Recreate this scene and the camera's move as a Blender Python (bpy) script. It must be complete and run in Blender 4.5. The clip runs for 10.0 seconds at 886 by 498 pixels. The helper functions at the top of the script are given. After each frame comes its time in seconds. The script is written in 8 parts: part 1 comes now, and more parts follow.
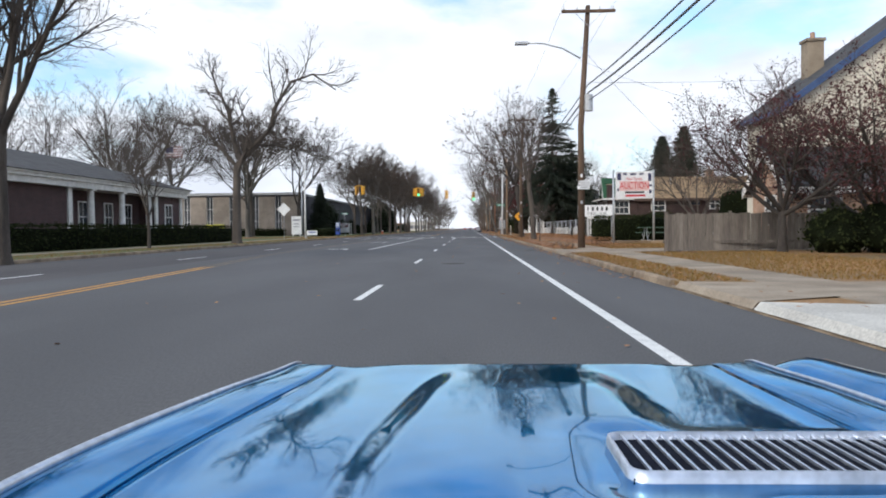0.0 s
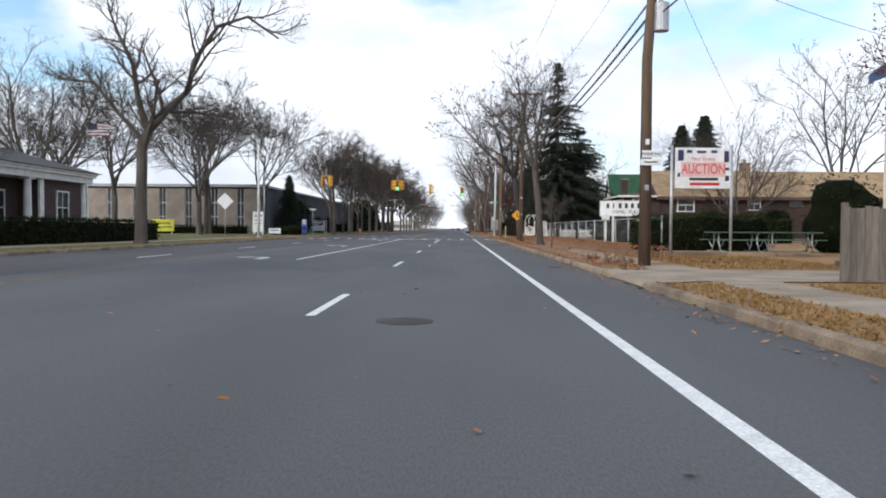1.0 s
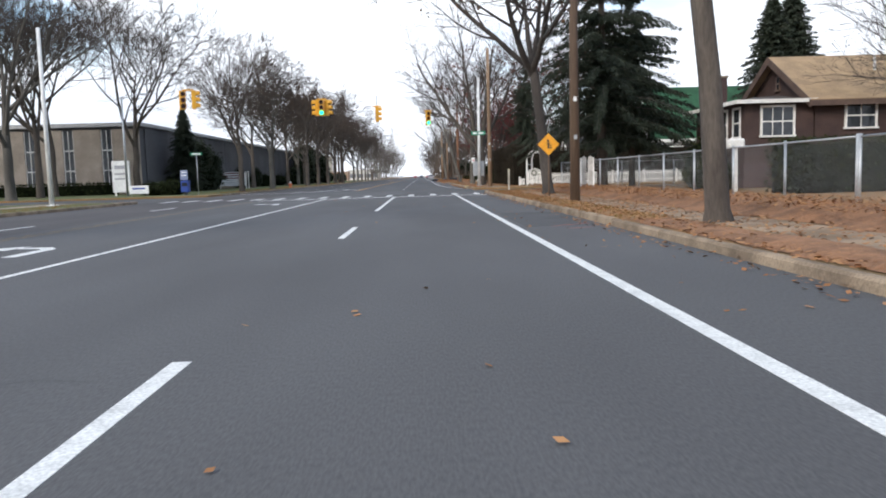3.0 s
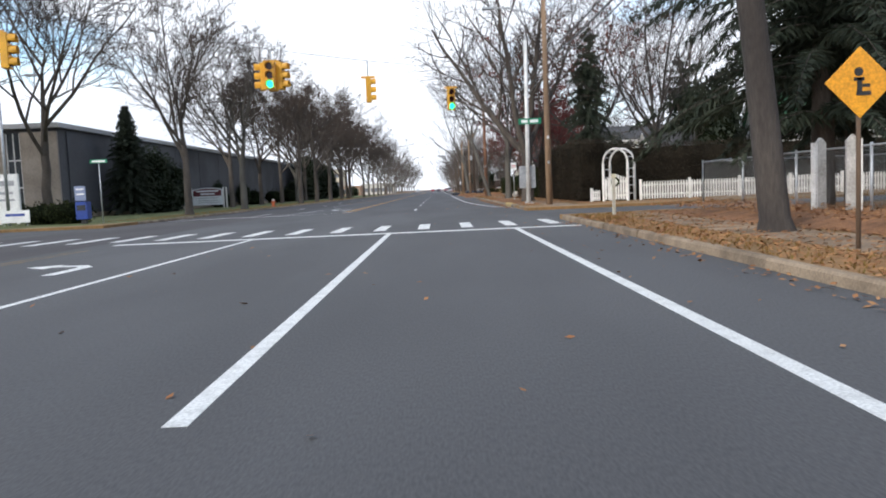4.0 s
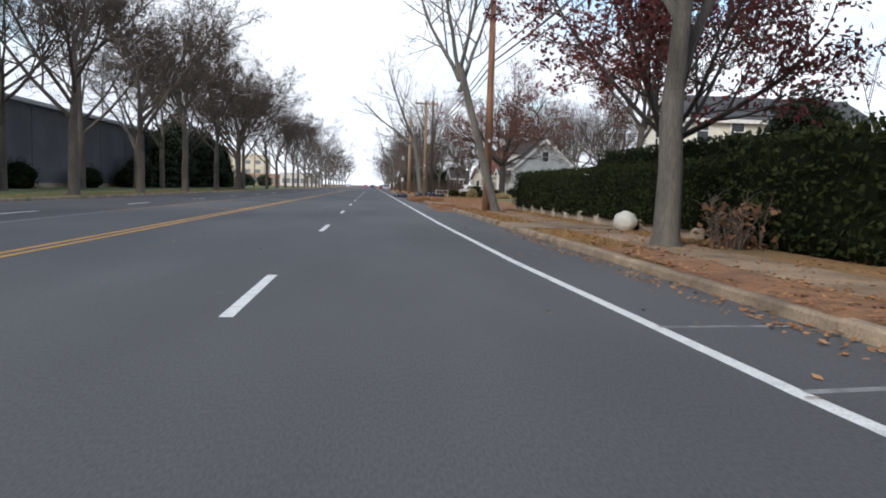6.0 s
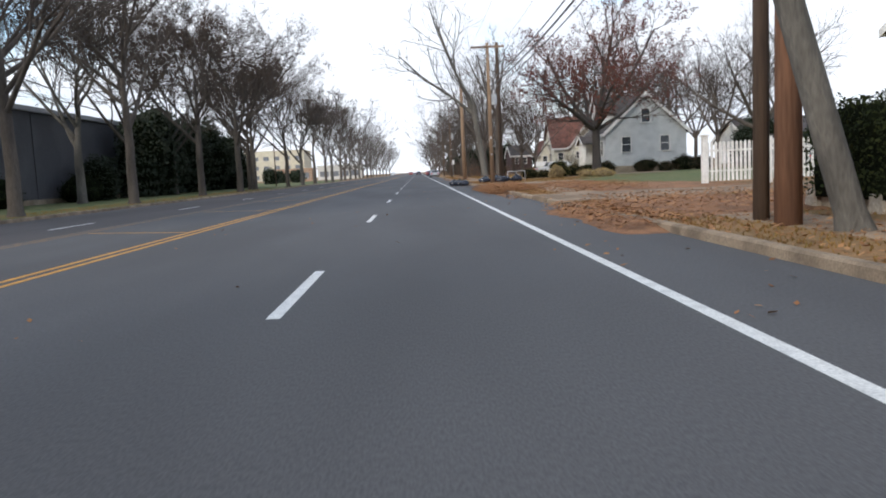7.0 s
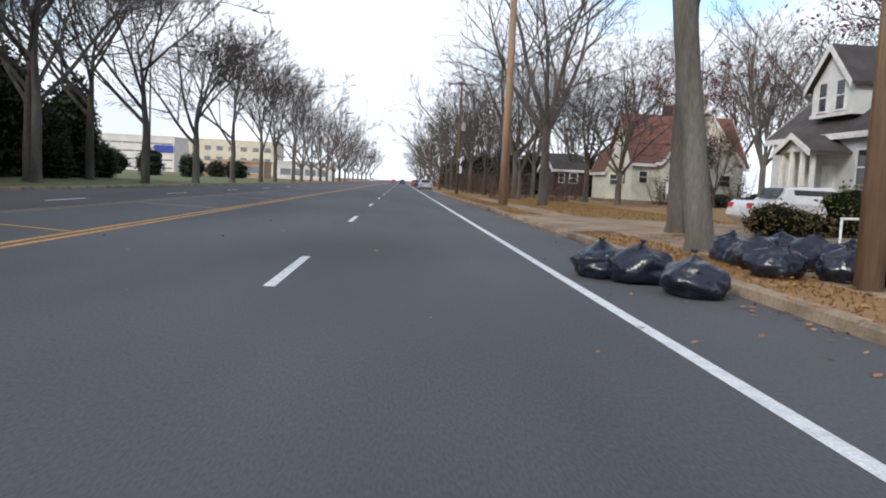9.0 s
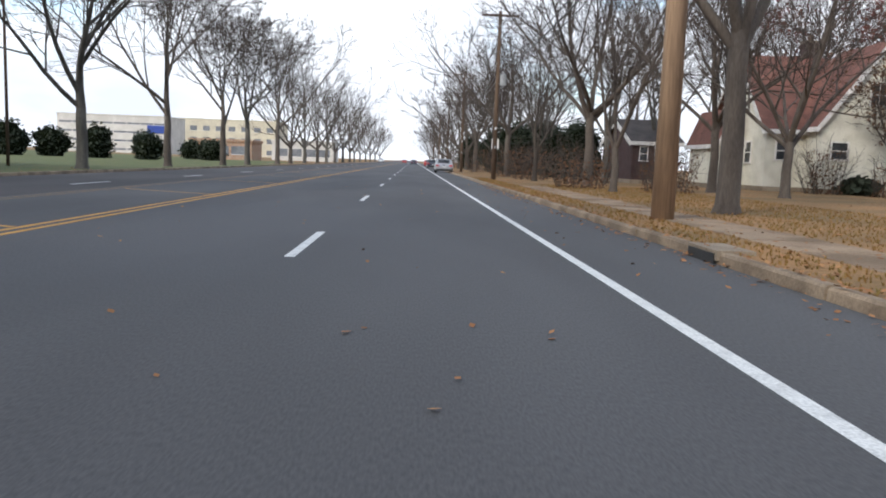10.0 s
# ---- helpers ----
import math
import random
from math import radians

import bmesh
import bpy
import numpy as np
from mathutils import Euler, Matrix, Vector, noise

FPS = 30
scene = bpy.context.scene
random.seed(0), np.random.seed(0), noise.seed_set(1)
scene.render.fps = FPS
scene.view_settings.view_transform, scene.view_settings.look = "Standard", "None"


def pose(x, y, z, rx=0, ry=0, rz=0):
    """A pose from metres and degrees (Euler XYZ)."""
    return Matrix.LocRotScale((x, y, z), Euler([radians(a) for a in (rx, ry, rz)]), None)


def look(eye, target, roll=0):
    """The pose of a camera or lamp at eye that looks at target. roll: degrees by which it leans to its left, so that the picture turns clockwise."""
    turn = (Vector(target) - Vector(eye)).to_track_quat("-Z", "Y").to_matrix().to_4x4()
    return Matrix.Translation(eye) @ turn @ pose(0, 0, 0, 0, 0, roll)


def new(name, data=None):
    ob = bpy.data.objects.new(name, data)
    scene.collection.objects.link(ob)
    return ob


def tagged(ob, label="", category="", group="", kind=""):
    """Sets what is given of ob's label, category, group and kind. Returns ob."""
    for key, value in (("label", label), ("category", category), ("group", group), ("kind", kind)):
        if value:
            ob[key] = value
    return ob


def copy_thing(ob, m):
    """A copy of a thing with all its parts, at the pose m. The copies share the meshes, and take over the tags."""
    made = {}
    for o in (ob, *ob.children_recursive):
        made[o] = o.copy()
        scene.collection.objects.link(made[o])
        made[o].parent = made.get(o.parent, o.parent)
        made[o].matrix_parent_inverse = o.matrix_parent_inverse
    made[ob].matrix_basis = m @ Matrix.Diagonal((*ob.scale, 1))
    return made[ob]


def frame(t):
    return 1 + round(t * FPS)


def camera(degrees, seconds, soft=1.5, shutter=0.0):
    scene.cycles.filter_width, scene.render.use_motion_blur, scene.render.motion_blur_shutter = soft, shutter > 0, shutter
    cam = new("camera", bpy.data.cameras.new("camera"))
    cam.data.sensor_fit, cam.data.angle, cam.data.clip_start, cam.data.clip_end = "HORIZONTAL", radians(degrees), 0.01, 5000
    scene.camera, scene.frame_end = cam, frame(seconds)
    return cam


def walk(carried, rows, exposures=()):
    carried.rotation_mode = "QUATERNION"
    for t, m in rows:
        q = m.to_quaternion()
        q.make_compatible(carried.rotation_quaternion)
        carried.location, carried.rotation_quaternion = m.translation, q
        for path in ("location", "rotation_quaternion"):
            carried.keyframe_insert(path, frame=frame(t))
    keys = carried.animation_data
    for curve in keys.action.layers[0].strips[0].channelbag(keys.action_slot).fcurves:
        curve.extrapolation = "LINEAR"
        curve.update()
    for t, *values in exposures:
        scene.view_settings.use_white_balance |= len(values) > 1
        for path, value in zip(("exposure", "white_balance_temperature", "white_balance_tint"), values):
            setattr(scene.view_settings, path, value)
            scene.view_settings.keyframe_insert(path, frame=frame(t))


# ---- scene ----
cam = camera(60.5, 10.0, soft=1.9)
PATH = [
    (0, (1.731, -1.45, 1.073), (1.658, 0.548, 1.019), -0.6),
    (0.5, (1.757, 5.46, 1.088), (1.665, 7.458, 1.066), -1.5),
    (1, (1.815, 12.936, 1.079), (1.774, 14.935, 1.025), 0.4),
    (1.5, (1.753, 20.405, 1.109), (1.772, 22.402, 1.008), -1.1),
    (2, (1.658, 27.945, 1.101), (1.66, 29.934, 0.889), -4.4),
    (2.2, (1.643, 30.919, 1.087), (1.643, 32.915, 0.958), -6.2),
    (3.3, (1.368, 51.041, 1.08), (1.432, 53.03, 0.874), -0.6),
    (3.5, (1.31, 55.133, 1.141), (1.373, 57.126, 0.984), -4.0),
    (4, (1.352, 66.03, 1.111), (1.357, 68.024, 0.954), -2.5),
    (4.5, (1.495, 78.025, 1.255), (1.628, 80.012, 1.072), -3.4),
    (5, (1.256, 89.881, 1.05), (1.414, 91.862, 0.83), 3.3),
    (5.2, (1.312, 94.729, 1.172), (1.476, 96.709, 0.938), 3.7),
    (6.3, (1.182, 121.202, 1.143), (1.37, 123.188, 0.998), 1.1),
    (6.5, (1.197, 126.189, 1.165), (1.33, 128.176, 0.987), 1.7),
    (7, (1.257, 138.546, 1.147), (1.313, 140.535, 0.943), -2.8),
    (7.5, (1.299, 150.454, 1.119), (1.412, 152.443, 0.941), -2.3),
    (8, (1.323, 162.32, 1.133), (1.412, 164.306, 0.918), -0.4),
    (8.5, (1.369, 174.082, 1.134), (1.528, 176.064, 0.912), -0.5),
    (9, (1.294, 185.818, 1.13), (1.411, 187.807, 0.956), 2.8),
    (9.5, (1.431, 197.32, 1.13), (1.467, 199.307, 0.912), 2.5),
    (10, (1.377, 209.242, 1.14), (1.463, 211.227, 0.912), 2.1),
]
walk(cam, [(t, look(e, a, r)) for t, e, a, r in PATH], [(0, -0.15, 5980, 10), (0.6, -0.2, 5980, 10), (1.6, 0.0, 5980, 10), (4.0, 0.08, 5980, 10), (6.0, -0.05, 5980, 10), (8.0, -0.05, 5980, 10), (10, 0.02, 5980, 10)])

# ---- world and light ----
world = bpy.data.worlds.new("sky")
scene.world = world
world.use_nodes = True
wn, wl = world.node_tree.nodes, world.node_tree.links
wn.clear()
SUN_EL, SUN_AZ = 32.0, 222.0          # degrees; azimuth clockwise from +y
w_out = wn.new("ShaderNodeOutputWorld")
w_bg = wn.new("ShaderNodeBackground")
w_sky = wn.new("ShaderNodeTexSky")
w_sky.sky_type = "NISHITA"
w_sky.sun_disc = False
w_sky.sun_elevation = radians(SUN_EL)
w_sky.sun_rotation = radians(SUN_AZ)
w_sky.dust_density = 1.5
w_gain = wn.new("ShaderNodeMix")
w_gain.data_type, w_gain.blend_type = "RGBA", "MULTIPLY"
w_gain.inputs["Factor"].default_value = 1.0
w_gain.inputs["B"].default_value = (0.27, 0.275, 0.255, 1)
w_co = wn.new("ShaderNodeTexCoord")
w_map = wn.new("ShaderNodeMapping")
w_map.inputs["Location"].default_value = (1.7, 0.35, 0.2)
w_map.inputs["Scale"].default_value = (1.0, 1.0, 2.4)
w_n1 = wn.new("ShaderNodeTexNoise")
w_n1.inputs["Scale"].default_value = 2.3
w_n1.inputs["Detail"].default_value = 7.0
w_n1.inputs["Roughness"].default_value = 0.55
w_ramp = wn.new("ShaderNodeValToRGB")
w_ramp.color_ramp.elements[0].position = 0.44
w_ramp.color_ramp.elements[1].position = 0.55
w_n2 = wn.new("ShaderNodeTexNoise")
w_n2.inputs["Scale"].default_value = 4.5
w_n2.inputs["Detail"].default_value = 6.0
w_cl = wn.new("ShaderNodeValToRGB")
w_cl.color_ramp.elements[0].position, w_cl.color_ramp.elements[0].color = 0.33, (0.97, 0.99, 1.04, 1)
w_cl.color_ramp.elements[1].position, w_cl.color_ramp.elements[1].color = 0.54, (1.25, 1.25, 1.26, 1)
w_mix = wn.new("ShaderNodeMix")
w_mix.data_type = "RGBA"
wl.new(w_co.outputs["Generated"], w_map.inputs["Vector"])
wl.new(w_map.outputs["Vector"], w_n1.inputs["Vector"])
wl.new(w_map.outputs["Vector"], w_n2.inputs["Vector"])
w_sep = wn.new("ShaderNodeSeparateXYZ")
w_low = wn.new("ShaderNodeMapRange")          # the cloud closes towards the horizon
w_low.inputs["From Min"].default_value, w_low.inputs["From Max"].default_value = 0.03, 0.30
w_low.inputs["To Min"].default_value, w_low.inputs["To Max"].default_value = 0.16, 0.0
w_add = wn.new("ShaderNodeMath")
wl.new(w_co.outputs["Generated"], w_sep.inputs["Vector"])
wl.new(w_sep.outputs[2], w_low.inputs["Value"])
wl.new(w_n1.outputs["Fac"], w_add.inputs[0])
wl.new(w_low.outputs["Result"], w_add.inputs[1])
wl.new(w_add.outputs[0], w_ramp.inputs["Fac"])
wl.new(w_n2.outputs["Fac"], w_cl.inputs["Fac"])
wl.new(w_sky.outputs["Color"], w_gain.inputs["A"])
wl.new(w_ramp.outputs["Color"], w_mix.inputs["Factor"])
wl.new(w_gain.outputs["Result"], w_mix.inputs["A"])
wl.new(w_cl.outputs["Color"], w_mix.inputs["B"])
wl.new(w_mix.outputs["Result"], w_bg.inputs["Color"])
w_bg.inputs["Strength"].default_value = 1.0
wl.new(w_bg.outputs["Background"], w_out.inputs["Surface"])

sun_data = bpy.data.lights.new("sun", "SUN")
sun_data.energy, sun_data.angle, sun_data.color = 2.1, radians(10), (1.0, 0.9, 0.76)
sun = new("sun", sun_data)
_sa, _se = radians(SUN_AZ), radians(SUN_EL)
sun.matrix_world = look((math.sin(_sa) * math.cos(_se) * 90, math.cos(_sa) * math.cos(_se) * 90, math.sin(_se) * 90), (0, 0, 0))

# ---- materials ----
MATS = {}


def mat(name, c1, c2=None, rough=0.8, scale=2.0, fine=40.0, bump=0.25, depth=0.01, metal=0.0, stretch=(1, 1, 1),
        vary=0.0, coat=0.0, split=(0.38, 0.62), emit=0.0, trans=0.0, spec=0.5):
    """A two-scale noise surface: large patches from c1 to c2, fine grain in value and relief."""
    if name in MATS:
        return MATS[name]
    m = bpy.data.materials.new(name)
    m.use_nodes = True
    n, l = m.node_tree.nodes, m.node_tree.links
    b = n["Principled BSDF"]
    c2 = c2 or tuple(v * 0.8 for v in c1)
    geo = n.new("ShaderNodeNewGeometry")
    mp = n.new("ShaderNodeMapping")
    mp.inputs["Scale"].default_value = stretch
    l.new(geo.outputs["Position"], mp.inputs["Vector"])
    big = n.new("ShaderNodeTexNoise")
    big.inputs["Scale"].default_value, big.inputs["Detail"].default_value = scale, 4
    sm = n.new("ShaderNodeTexNoise")
    sm.inputs["Scale"].default_value, sm.inputs["Detail"].default_value = fine, 3
    l.new(mp.outputs["Vector"], big.inputs["Vector"])
    l.new(mp.outputs["Vector"], sm.inputs["Vector"])
    rp = n.new("ShaderNodeValToRGB")
    rp.color_ramp.elements[0].position, rp.color_ramp.elements[0].color = split[0], (*c1, 1)
    rp.color_ramp.elements[1].position, rp.color_ramp.elements[1].color = split[1], (*c2, 1)
    l.new(big.outputs["Fac"], rp.inputs["Fac"])
    gr = n.new("ShaderNodeMapRange")
    gr.inputs["From Min"].default_value, gr.inputs["From Max"].default_value = 0.3, 0.7
    gr.inputs["To Min"].default_value, gr.inputs["To Max"].default_value = 0.78, 1.2
    l.new(sm.outputs["Fac"], gr.inputs["Value"])
    mul = n.new("ShaderNodeMix")
    mul.data_type, mul.blend_type = "RGBA", "MULTIPLY"
    mul.inputs["Factor"].default_value = 1.0
    l.new(rp.outputs["Color"], mul.inputs["A"])
    l.new(gr.outputs["Result"], mul.inputs["B"])
    last = mul.outputs["Result"]
    if vary:
        oi = n.new("ShaderNodeObjectInfo")
        vr = n.new("ShaderNodeMapRange")
        vr.inputs["To Min"].default_value, vr.inputs["To Max"].default_value = 1 - vary, 1 + vary
        l.new(oi.outputs["Random"], vr.inputs["Value"])
        mv = n.new("ShaderNodeMix")
        mv.data_type, mv.blend_type = "RGBA", "MULTIPLY"
        mv.inputs["Factor"].default_value = 1.0
        l.new(last, mv.inputs["A"])
        l.new(vr.outputs["Result"], mv.inputs["B"])
        last = mv.outputs["Result"]
    l.new(last, b.inputs["Base Color"])
    rr = n.new("ShaderNodeMapRange")
    rr.inputs["To Min"].default_value, rr.inputs["To Max"].default_value = max(0.02, rough - 0.08), min(1, rough + 0.08)
    l.new(big.outputs["Fac"], rr.inputs["Value"])
    l.new(rr.outputs["Result"], b.inputs["Roughness"])
    b.inputs["Metallic"].default_value = metal
    b.inputs["Coat Weight"].default_value = coat
    b.inputs["Specular IOR Level"].default_value = spec
    b.inputs["Transmission Weight"].default_value = trans
    if emit:
        b.inputs["Emission Color"].default_value = (*c1, 1)
        b.inputs["Emission Strength"].default_value = emit
    if bump:
        bp = n.new("ShaderNodeBump")
        bp.inputs["Strength"].default_value, bp.inputs["Distance"].default_value = bump, depth
        l.new(sm.outputs["Fac"], bp.inputs["Height"])
        l.new(bp.outputs["Normal"], b.inputs["Normal"])
    MATS[name] = m
    return m


def leafy(name, cols, rough=0.75):
    """Foliage and litter: one of several tones for every separate leaf."""
    if name in MATS:
        return MATS[name]
    m = bpy.data.materials.new(name)
    m.use_nodes = True
    n, l = m.node_tree.nodes, m.node_tree.links
    b = n["Principled BSDF"]
    geo = n.new("ShaderNodeNewGeometry")
    rp = n.new("ShaderNodeValToRGB")
    el = rp.color_ramp.elements
    while len(el) < len(cols):
        el.new(0.5)
    for i, c in enumerate(cols):
        el[i].position, el[i].color = i / max(1, len(cols) - 1), (*c, 1)
    l.new(geo.outputs["Random Per Island"], rp.inputs["Fac"])
    l.new(rp.outputs["Color"], b.inputs["Base Color"])
    b.inputs["Roughness"].default_value = rough
    b.inputs["Specular IOR Level"].default_value = 0.12
    MATS[name] = m
    return m


def banded(name, c1, c2, pitch, axis=2, rough=0.8, width=0.12, vary=0.1, bump=0.9, depth=0.03):
    """Clapboards, shingles or courses: a stepped relief every pitch metres along an axis, with a worn paint."""
    if name in MATS:
        return MATS[name]
    m = mat(name, c1, c2, rough=rough, scale=1.3, fine=30, bump=0)
    n, l = m.node_tree.nodes, m.node_tree.links
    b = n["Principled BSDF"]
    geo = n.new("ShaderNodeNewGeometry")
    sep = n.new("ShaderNodeSeparateXYZ")
    l.new(geo.outputs["Position"], sep.inputs["Vector"])
    dv = n.new("ShaderNodeMath")
    dv.operation, dv.inputs[1].default_value = "DIVIDE", pitch
    fr = n.new("ShaderNodeMath")
    fr.operation = "FRACT"
    l.new(sep.outputs[axis], dv.inputs[0])
    l.new(dv.outputs[0], fr.inputs[0])
    bp = n.new("ShaderNodeBump")
    bp.inputs["Strength"].default_value, bp.inputs["Distance"].default_value = bump, depth
    bp.invert = True
    l.new(fr.outputs[0], bp.inputs["Height"])
    l.new(bp.outputs["Normal"], b.inputs["Normal"])
    return m


def bricks(name, c1, c2, mortar, vert_x=True):
    """Brick courses at true size, with recessed mortar."""
    if name in MATS:
        return MATS[name]
    m = bpy.data.materials.new(name)
    m.use_nodes = True
    n, l = m.node_tree.nodes, m.node_tree.links
    b = n["Principled BSDF"]
    geo = n.new("ShaderNodeNewGeometry")
    sep = n.new("ShaderNodeSeparateXYZ")
    l.new(geo.outputs["Position"], sep.inputs["Vector"])
    add = n.new("ShaderNodeMath")
    l.new(sep.outputs[0], add.inputs[0])
    l.new(sep.outputs[1], add.inputs[1])
    cmb = n.new("ShaderNodeCombineXYZ")
    l.new(add.outputs[0], cmb.inputs[0])
    l.new(sep.outputs[2], cmb.inputs[1])
    br = n.new("ShaderNodeTexBrick")
    br.inputs["Color1"].default_value, br.inputs["Color2"].default_value = (*c1, 1), (*c2, 1)
    br.inputs["Mortar"].default_value = (*mortar, 1)
    br.inputs["Scale"].default_value = 1.0
    br.inputs["Mortar Size"].default_value = 0.008
    br.inputs["Brick Width"].default_value, br.inputs["Row Height"].default_value = 0.21, 0.075
    l.new(cmb.outputs[0], br.inputs["Vector"])
    no = n.new("ShaderNodeTexNoise")
    no.inputs["Scale"].default_value = 1.2
    l.new(geo.outputs["Position"], no.inputs["Vector"])
    mr = n.new("ShaderNodeMapRange")
    mr.inputs["To Min"].default_value, mr.inputs["To Max"].default_value = 0.7, 1.3
    l.new(no.outputs["Fac"], mr.inputs["Value"])
    mx = n.new("ShaderNodeMix")
    mx.data_type, mx.blend_type = "RGBA", "MULTIPLY"
    mx.inputs["Factor"].default_value = 1
    l.new(br.outputs["Color"], mx.inputs["A"])
    l.new(mr.outputs["Result"], mx.inputs["B"])
    l.new(mx.outputs["Result"], b.inputs["Base Color"])
    b.inputs["Roughness"].default_value = 0.9
    bp = n.new("ShaderNodeBump")
    bp.inputs["Strength"].default_value, bp.inputs["Distance"].default_value = 0.5, 0.006
    bp.invert = True
    l.new(br.outputs["Fac"], bp.inputs["Height"])
    l.new(bp.outputs["Normal"], b.inputs["Normal"])
    MATS[name] = m
    return m


ASPHALT = mat("asphalt", (0.088, 0.087, 0.090), (0.070, 0.069, 0.072), rough=0.88, scale=0.35, fine=70, bump=0.5, depth=0.004, stretch=(1.0, 0.25, 1))
ASPHALT_OLD = mat("asphalt_worn", (0.09, 0.087, 0.087), (0.065, 0.064, 0.066), rough=0.9, scale=0.4, fine=60, bump=0.5, depth=0.004)
PAINT_W = mat("road_paint_white", (0.72, 0.72, 0.70), (0.50, 0.50, 0.49), rough=0.65, scale=5, fine=45, bump=0.2, depth=0.002, split=(0.45, 0.8))
PAINT_Y = mat("road_paint_yellow", (0.62, 0.31, 0.04), (0.48, 0.24, 0.045), rough=0.7, scale=4, fine=45, bump=0.2, depth=0.002)
PAINT_FADED = mat("road_paint_faded", (0.30, 0.30, 0.29), (0.14, 0.14, 0.14), rough=0.8, scale=3, fine=50, bump=0.2, depth=0.002)
CONCRETE = mat("concrete", (0.32, 0.262, 0.195), (0.215, 0.17, 0.122), rough=0.9, scale=0.9, fine=35, bump=0.35, depth=0.006, vary=0.12)
CONCRETE_NEW = mat("concrete_pale", (0.56, 0.54, 0.49), (0.45, 0.43, 0.39), rough=0.88, scale=0.8, fine=35, bump=0.3, depth=0.004)
KERB = mat("kerb_concrete", (0.31, 0.235, 0.16), (0.17, 0.125, 0.085), rough=0.92, scale=1.4, fine=30, bump=0.5, depth=0.01, vary=0.12)
KERB_Y = mat("kerb_yellow", (0.50, 0.36, 0.12), (0.36, 0.27, 0.13), rough=0.85, scale=3, fine=30)
GROUND = mat("winter_ground", (0.285, 0.155, 0.058), (0.165, 0.105, 0.040), rough=0.96, scale=0.22, fine=9, bump=0.8, depth=0.03)
GRASS = leafy("grass_blades", [(0.15, 0.12, 0.035), (0.25, 0.15, 0.052), (0.29, 0.165, 0.06), (0.20, 0.125, 0.042)])
GRASS_GREEN = mat("lawn_green", (0.075, 0.105, 0.026), (0.12, 0.118, 0.04), rough=0.95, scale=0.5, fine=14, bump=0.8, depth=0.03)
LITTER = leafy("dead_leaves", [(0.32, 0.15, 0.065), (0.23, 0.105, 0.045), (0.43, 0.24, 0.11), (0.35, 0.17, 0.075), (0.17, 0.085, 0.045)])
LITTER_BED = mat("leaf_bed", (0.29, 0.142, 0.066), (0.18, 0.09, 0.044), rough=0.95, scale=2.5, fine=18, bump=1.0, depth=0.04)
BARK = mat("bark", (0.105, 0.086, 0.070), (0.062, 0.050, 0.042), rough=0.95, scale=2.2, fine=26, bump=0.9, depth=0.03, stretch=(1, 1, 0.22), vary=0.25)
BARK_DARK = mat("bark_dark", (0.060, 0.050, 0.043), (0.036, 0.030, 0.027), rough=0.95, scale=2.2, fine=26, bump=0.9, depth=0.03, stretch=(1, 1, 0.22), vary=0.15)
BARK_PALE = mat("bark_pale", (0.135, 0.122, 0.104), (0.075, 0.068, 0.058), rough=0.95, scale=2.2, fine=26, bump=0.9, depth=0.03, stretch=(1, 1, 0.22), vary=0.15)
TWIG = mat("twigs", (0.078, 0.060, 0.048), (0.050, 0.039, 0.032), rough=0.95, scale=0.6, fine=8, bump=0, vary=0.25)
RED_LEAF = leafy("russet_leaves", [(0.15, 0.042, 0.032), (0.10, 0.03, 0.026), (0.19, 0.07, 0.042), (0.12, 0.048, 0.038)])
CRAB_LEAF = leafy("crabapple_fruit", [(0.085, 0.032, 0.034), (0.06, 0.026, 0.028), (0.12, 0.045, 0.045), (0.05, 0.03, 0.026)])
PAVE_DIRTY = mat("soiled_concrete", (0.30, 0.215, 0.14), (0.17, 0.115, 0.068), rough=0.95, scale=0.8, fine=28, bump=0.5, depth=0.012, vary=0.12)
BROWN_LEAF = leafy("brown_leaves", [(0.14, 0.08, 0.05), (0.10, 0.055, 0.035), (0.19, 0.11, 0.06)])
NEEDLE = leafy("needles", [(0.026, 0.036, 0.024), (0.038, 0.048, 0.032), (0.055, 0.062, 0.043), (0.032, 0.041, 0.030)])
HEDGE_LEAF = leafy("hedge_leaves", [(0.012, 0.017, 0.006), (0.020, 0.027, 0.009), (0.034, 0.040, 0.013), (0.015, 0.020, 0.007)], 0.9)
HEDGE_BROWN = leafy("brown_hedge_leaves", [(0.028, 0.022, 0.016), (0.036, 0.027, 0.019), (0.026, 0.024, 0.015), (0.044, 0.032, 0.022)])
# near-black fillers: the shade inside hedges and bushes, put into their colour
HEDGE_SHADE_CORE = mat("hedge_shade_core", (0.010, 0.013, 0.006), (0.006, 0.008, 0.004), rough=1, scale=1.5, fine=12, bump=1, depth=0.06, spec=0.03)
HEDGE_BROWN_SHADE_CORE = mat("brown_hedge_shade_core", (0.022, 0.018, 0.013), (0.013, 0.011, 0.008), rough=1, scale=1.5, fine=12, bump=1, depth=0.06, spec=0.03)
POLE_WOOD = mat("pole_wood", (0.30, 0.20, 0.125), (0.17, 0.11, 0.07), rough=0.9, scale=1.6, fine=22, bump=0.8, depth=0.012, stretch=(1, 1, 0.08), vary=0.22)
POLE_DARK = mat("pole_wood_dark", (0.13, 0.085, 0.055), (0.075, 0.05, 0.036), rough=0.92, scale=1.6, fine=22, bump=0.8, depth=0.012, stretch=(1, 1, 0.08), vary=0.15)
GALV = mat("galvanised_steel", (0.52, 0.53, 0.54), (0.40, 0.41, 0.43), rough=0.45, scale=6, fine=60, bump=0.1, metal=0.6)
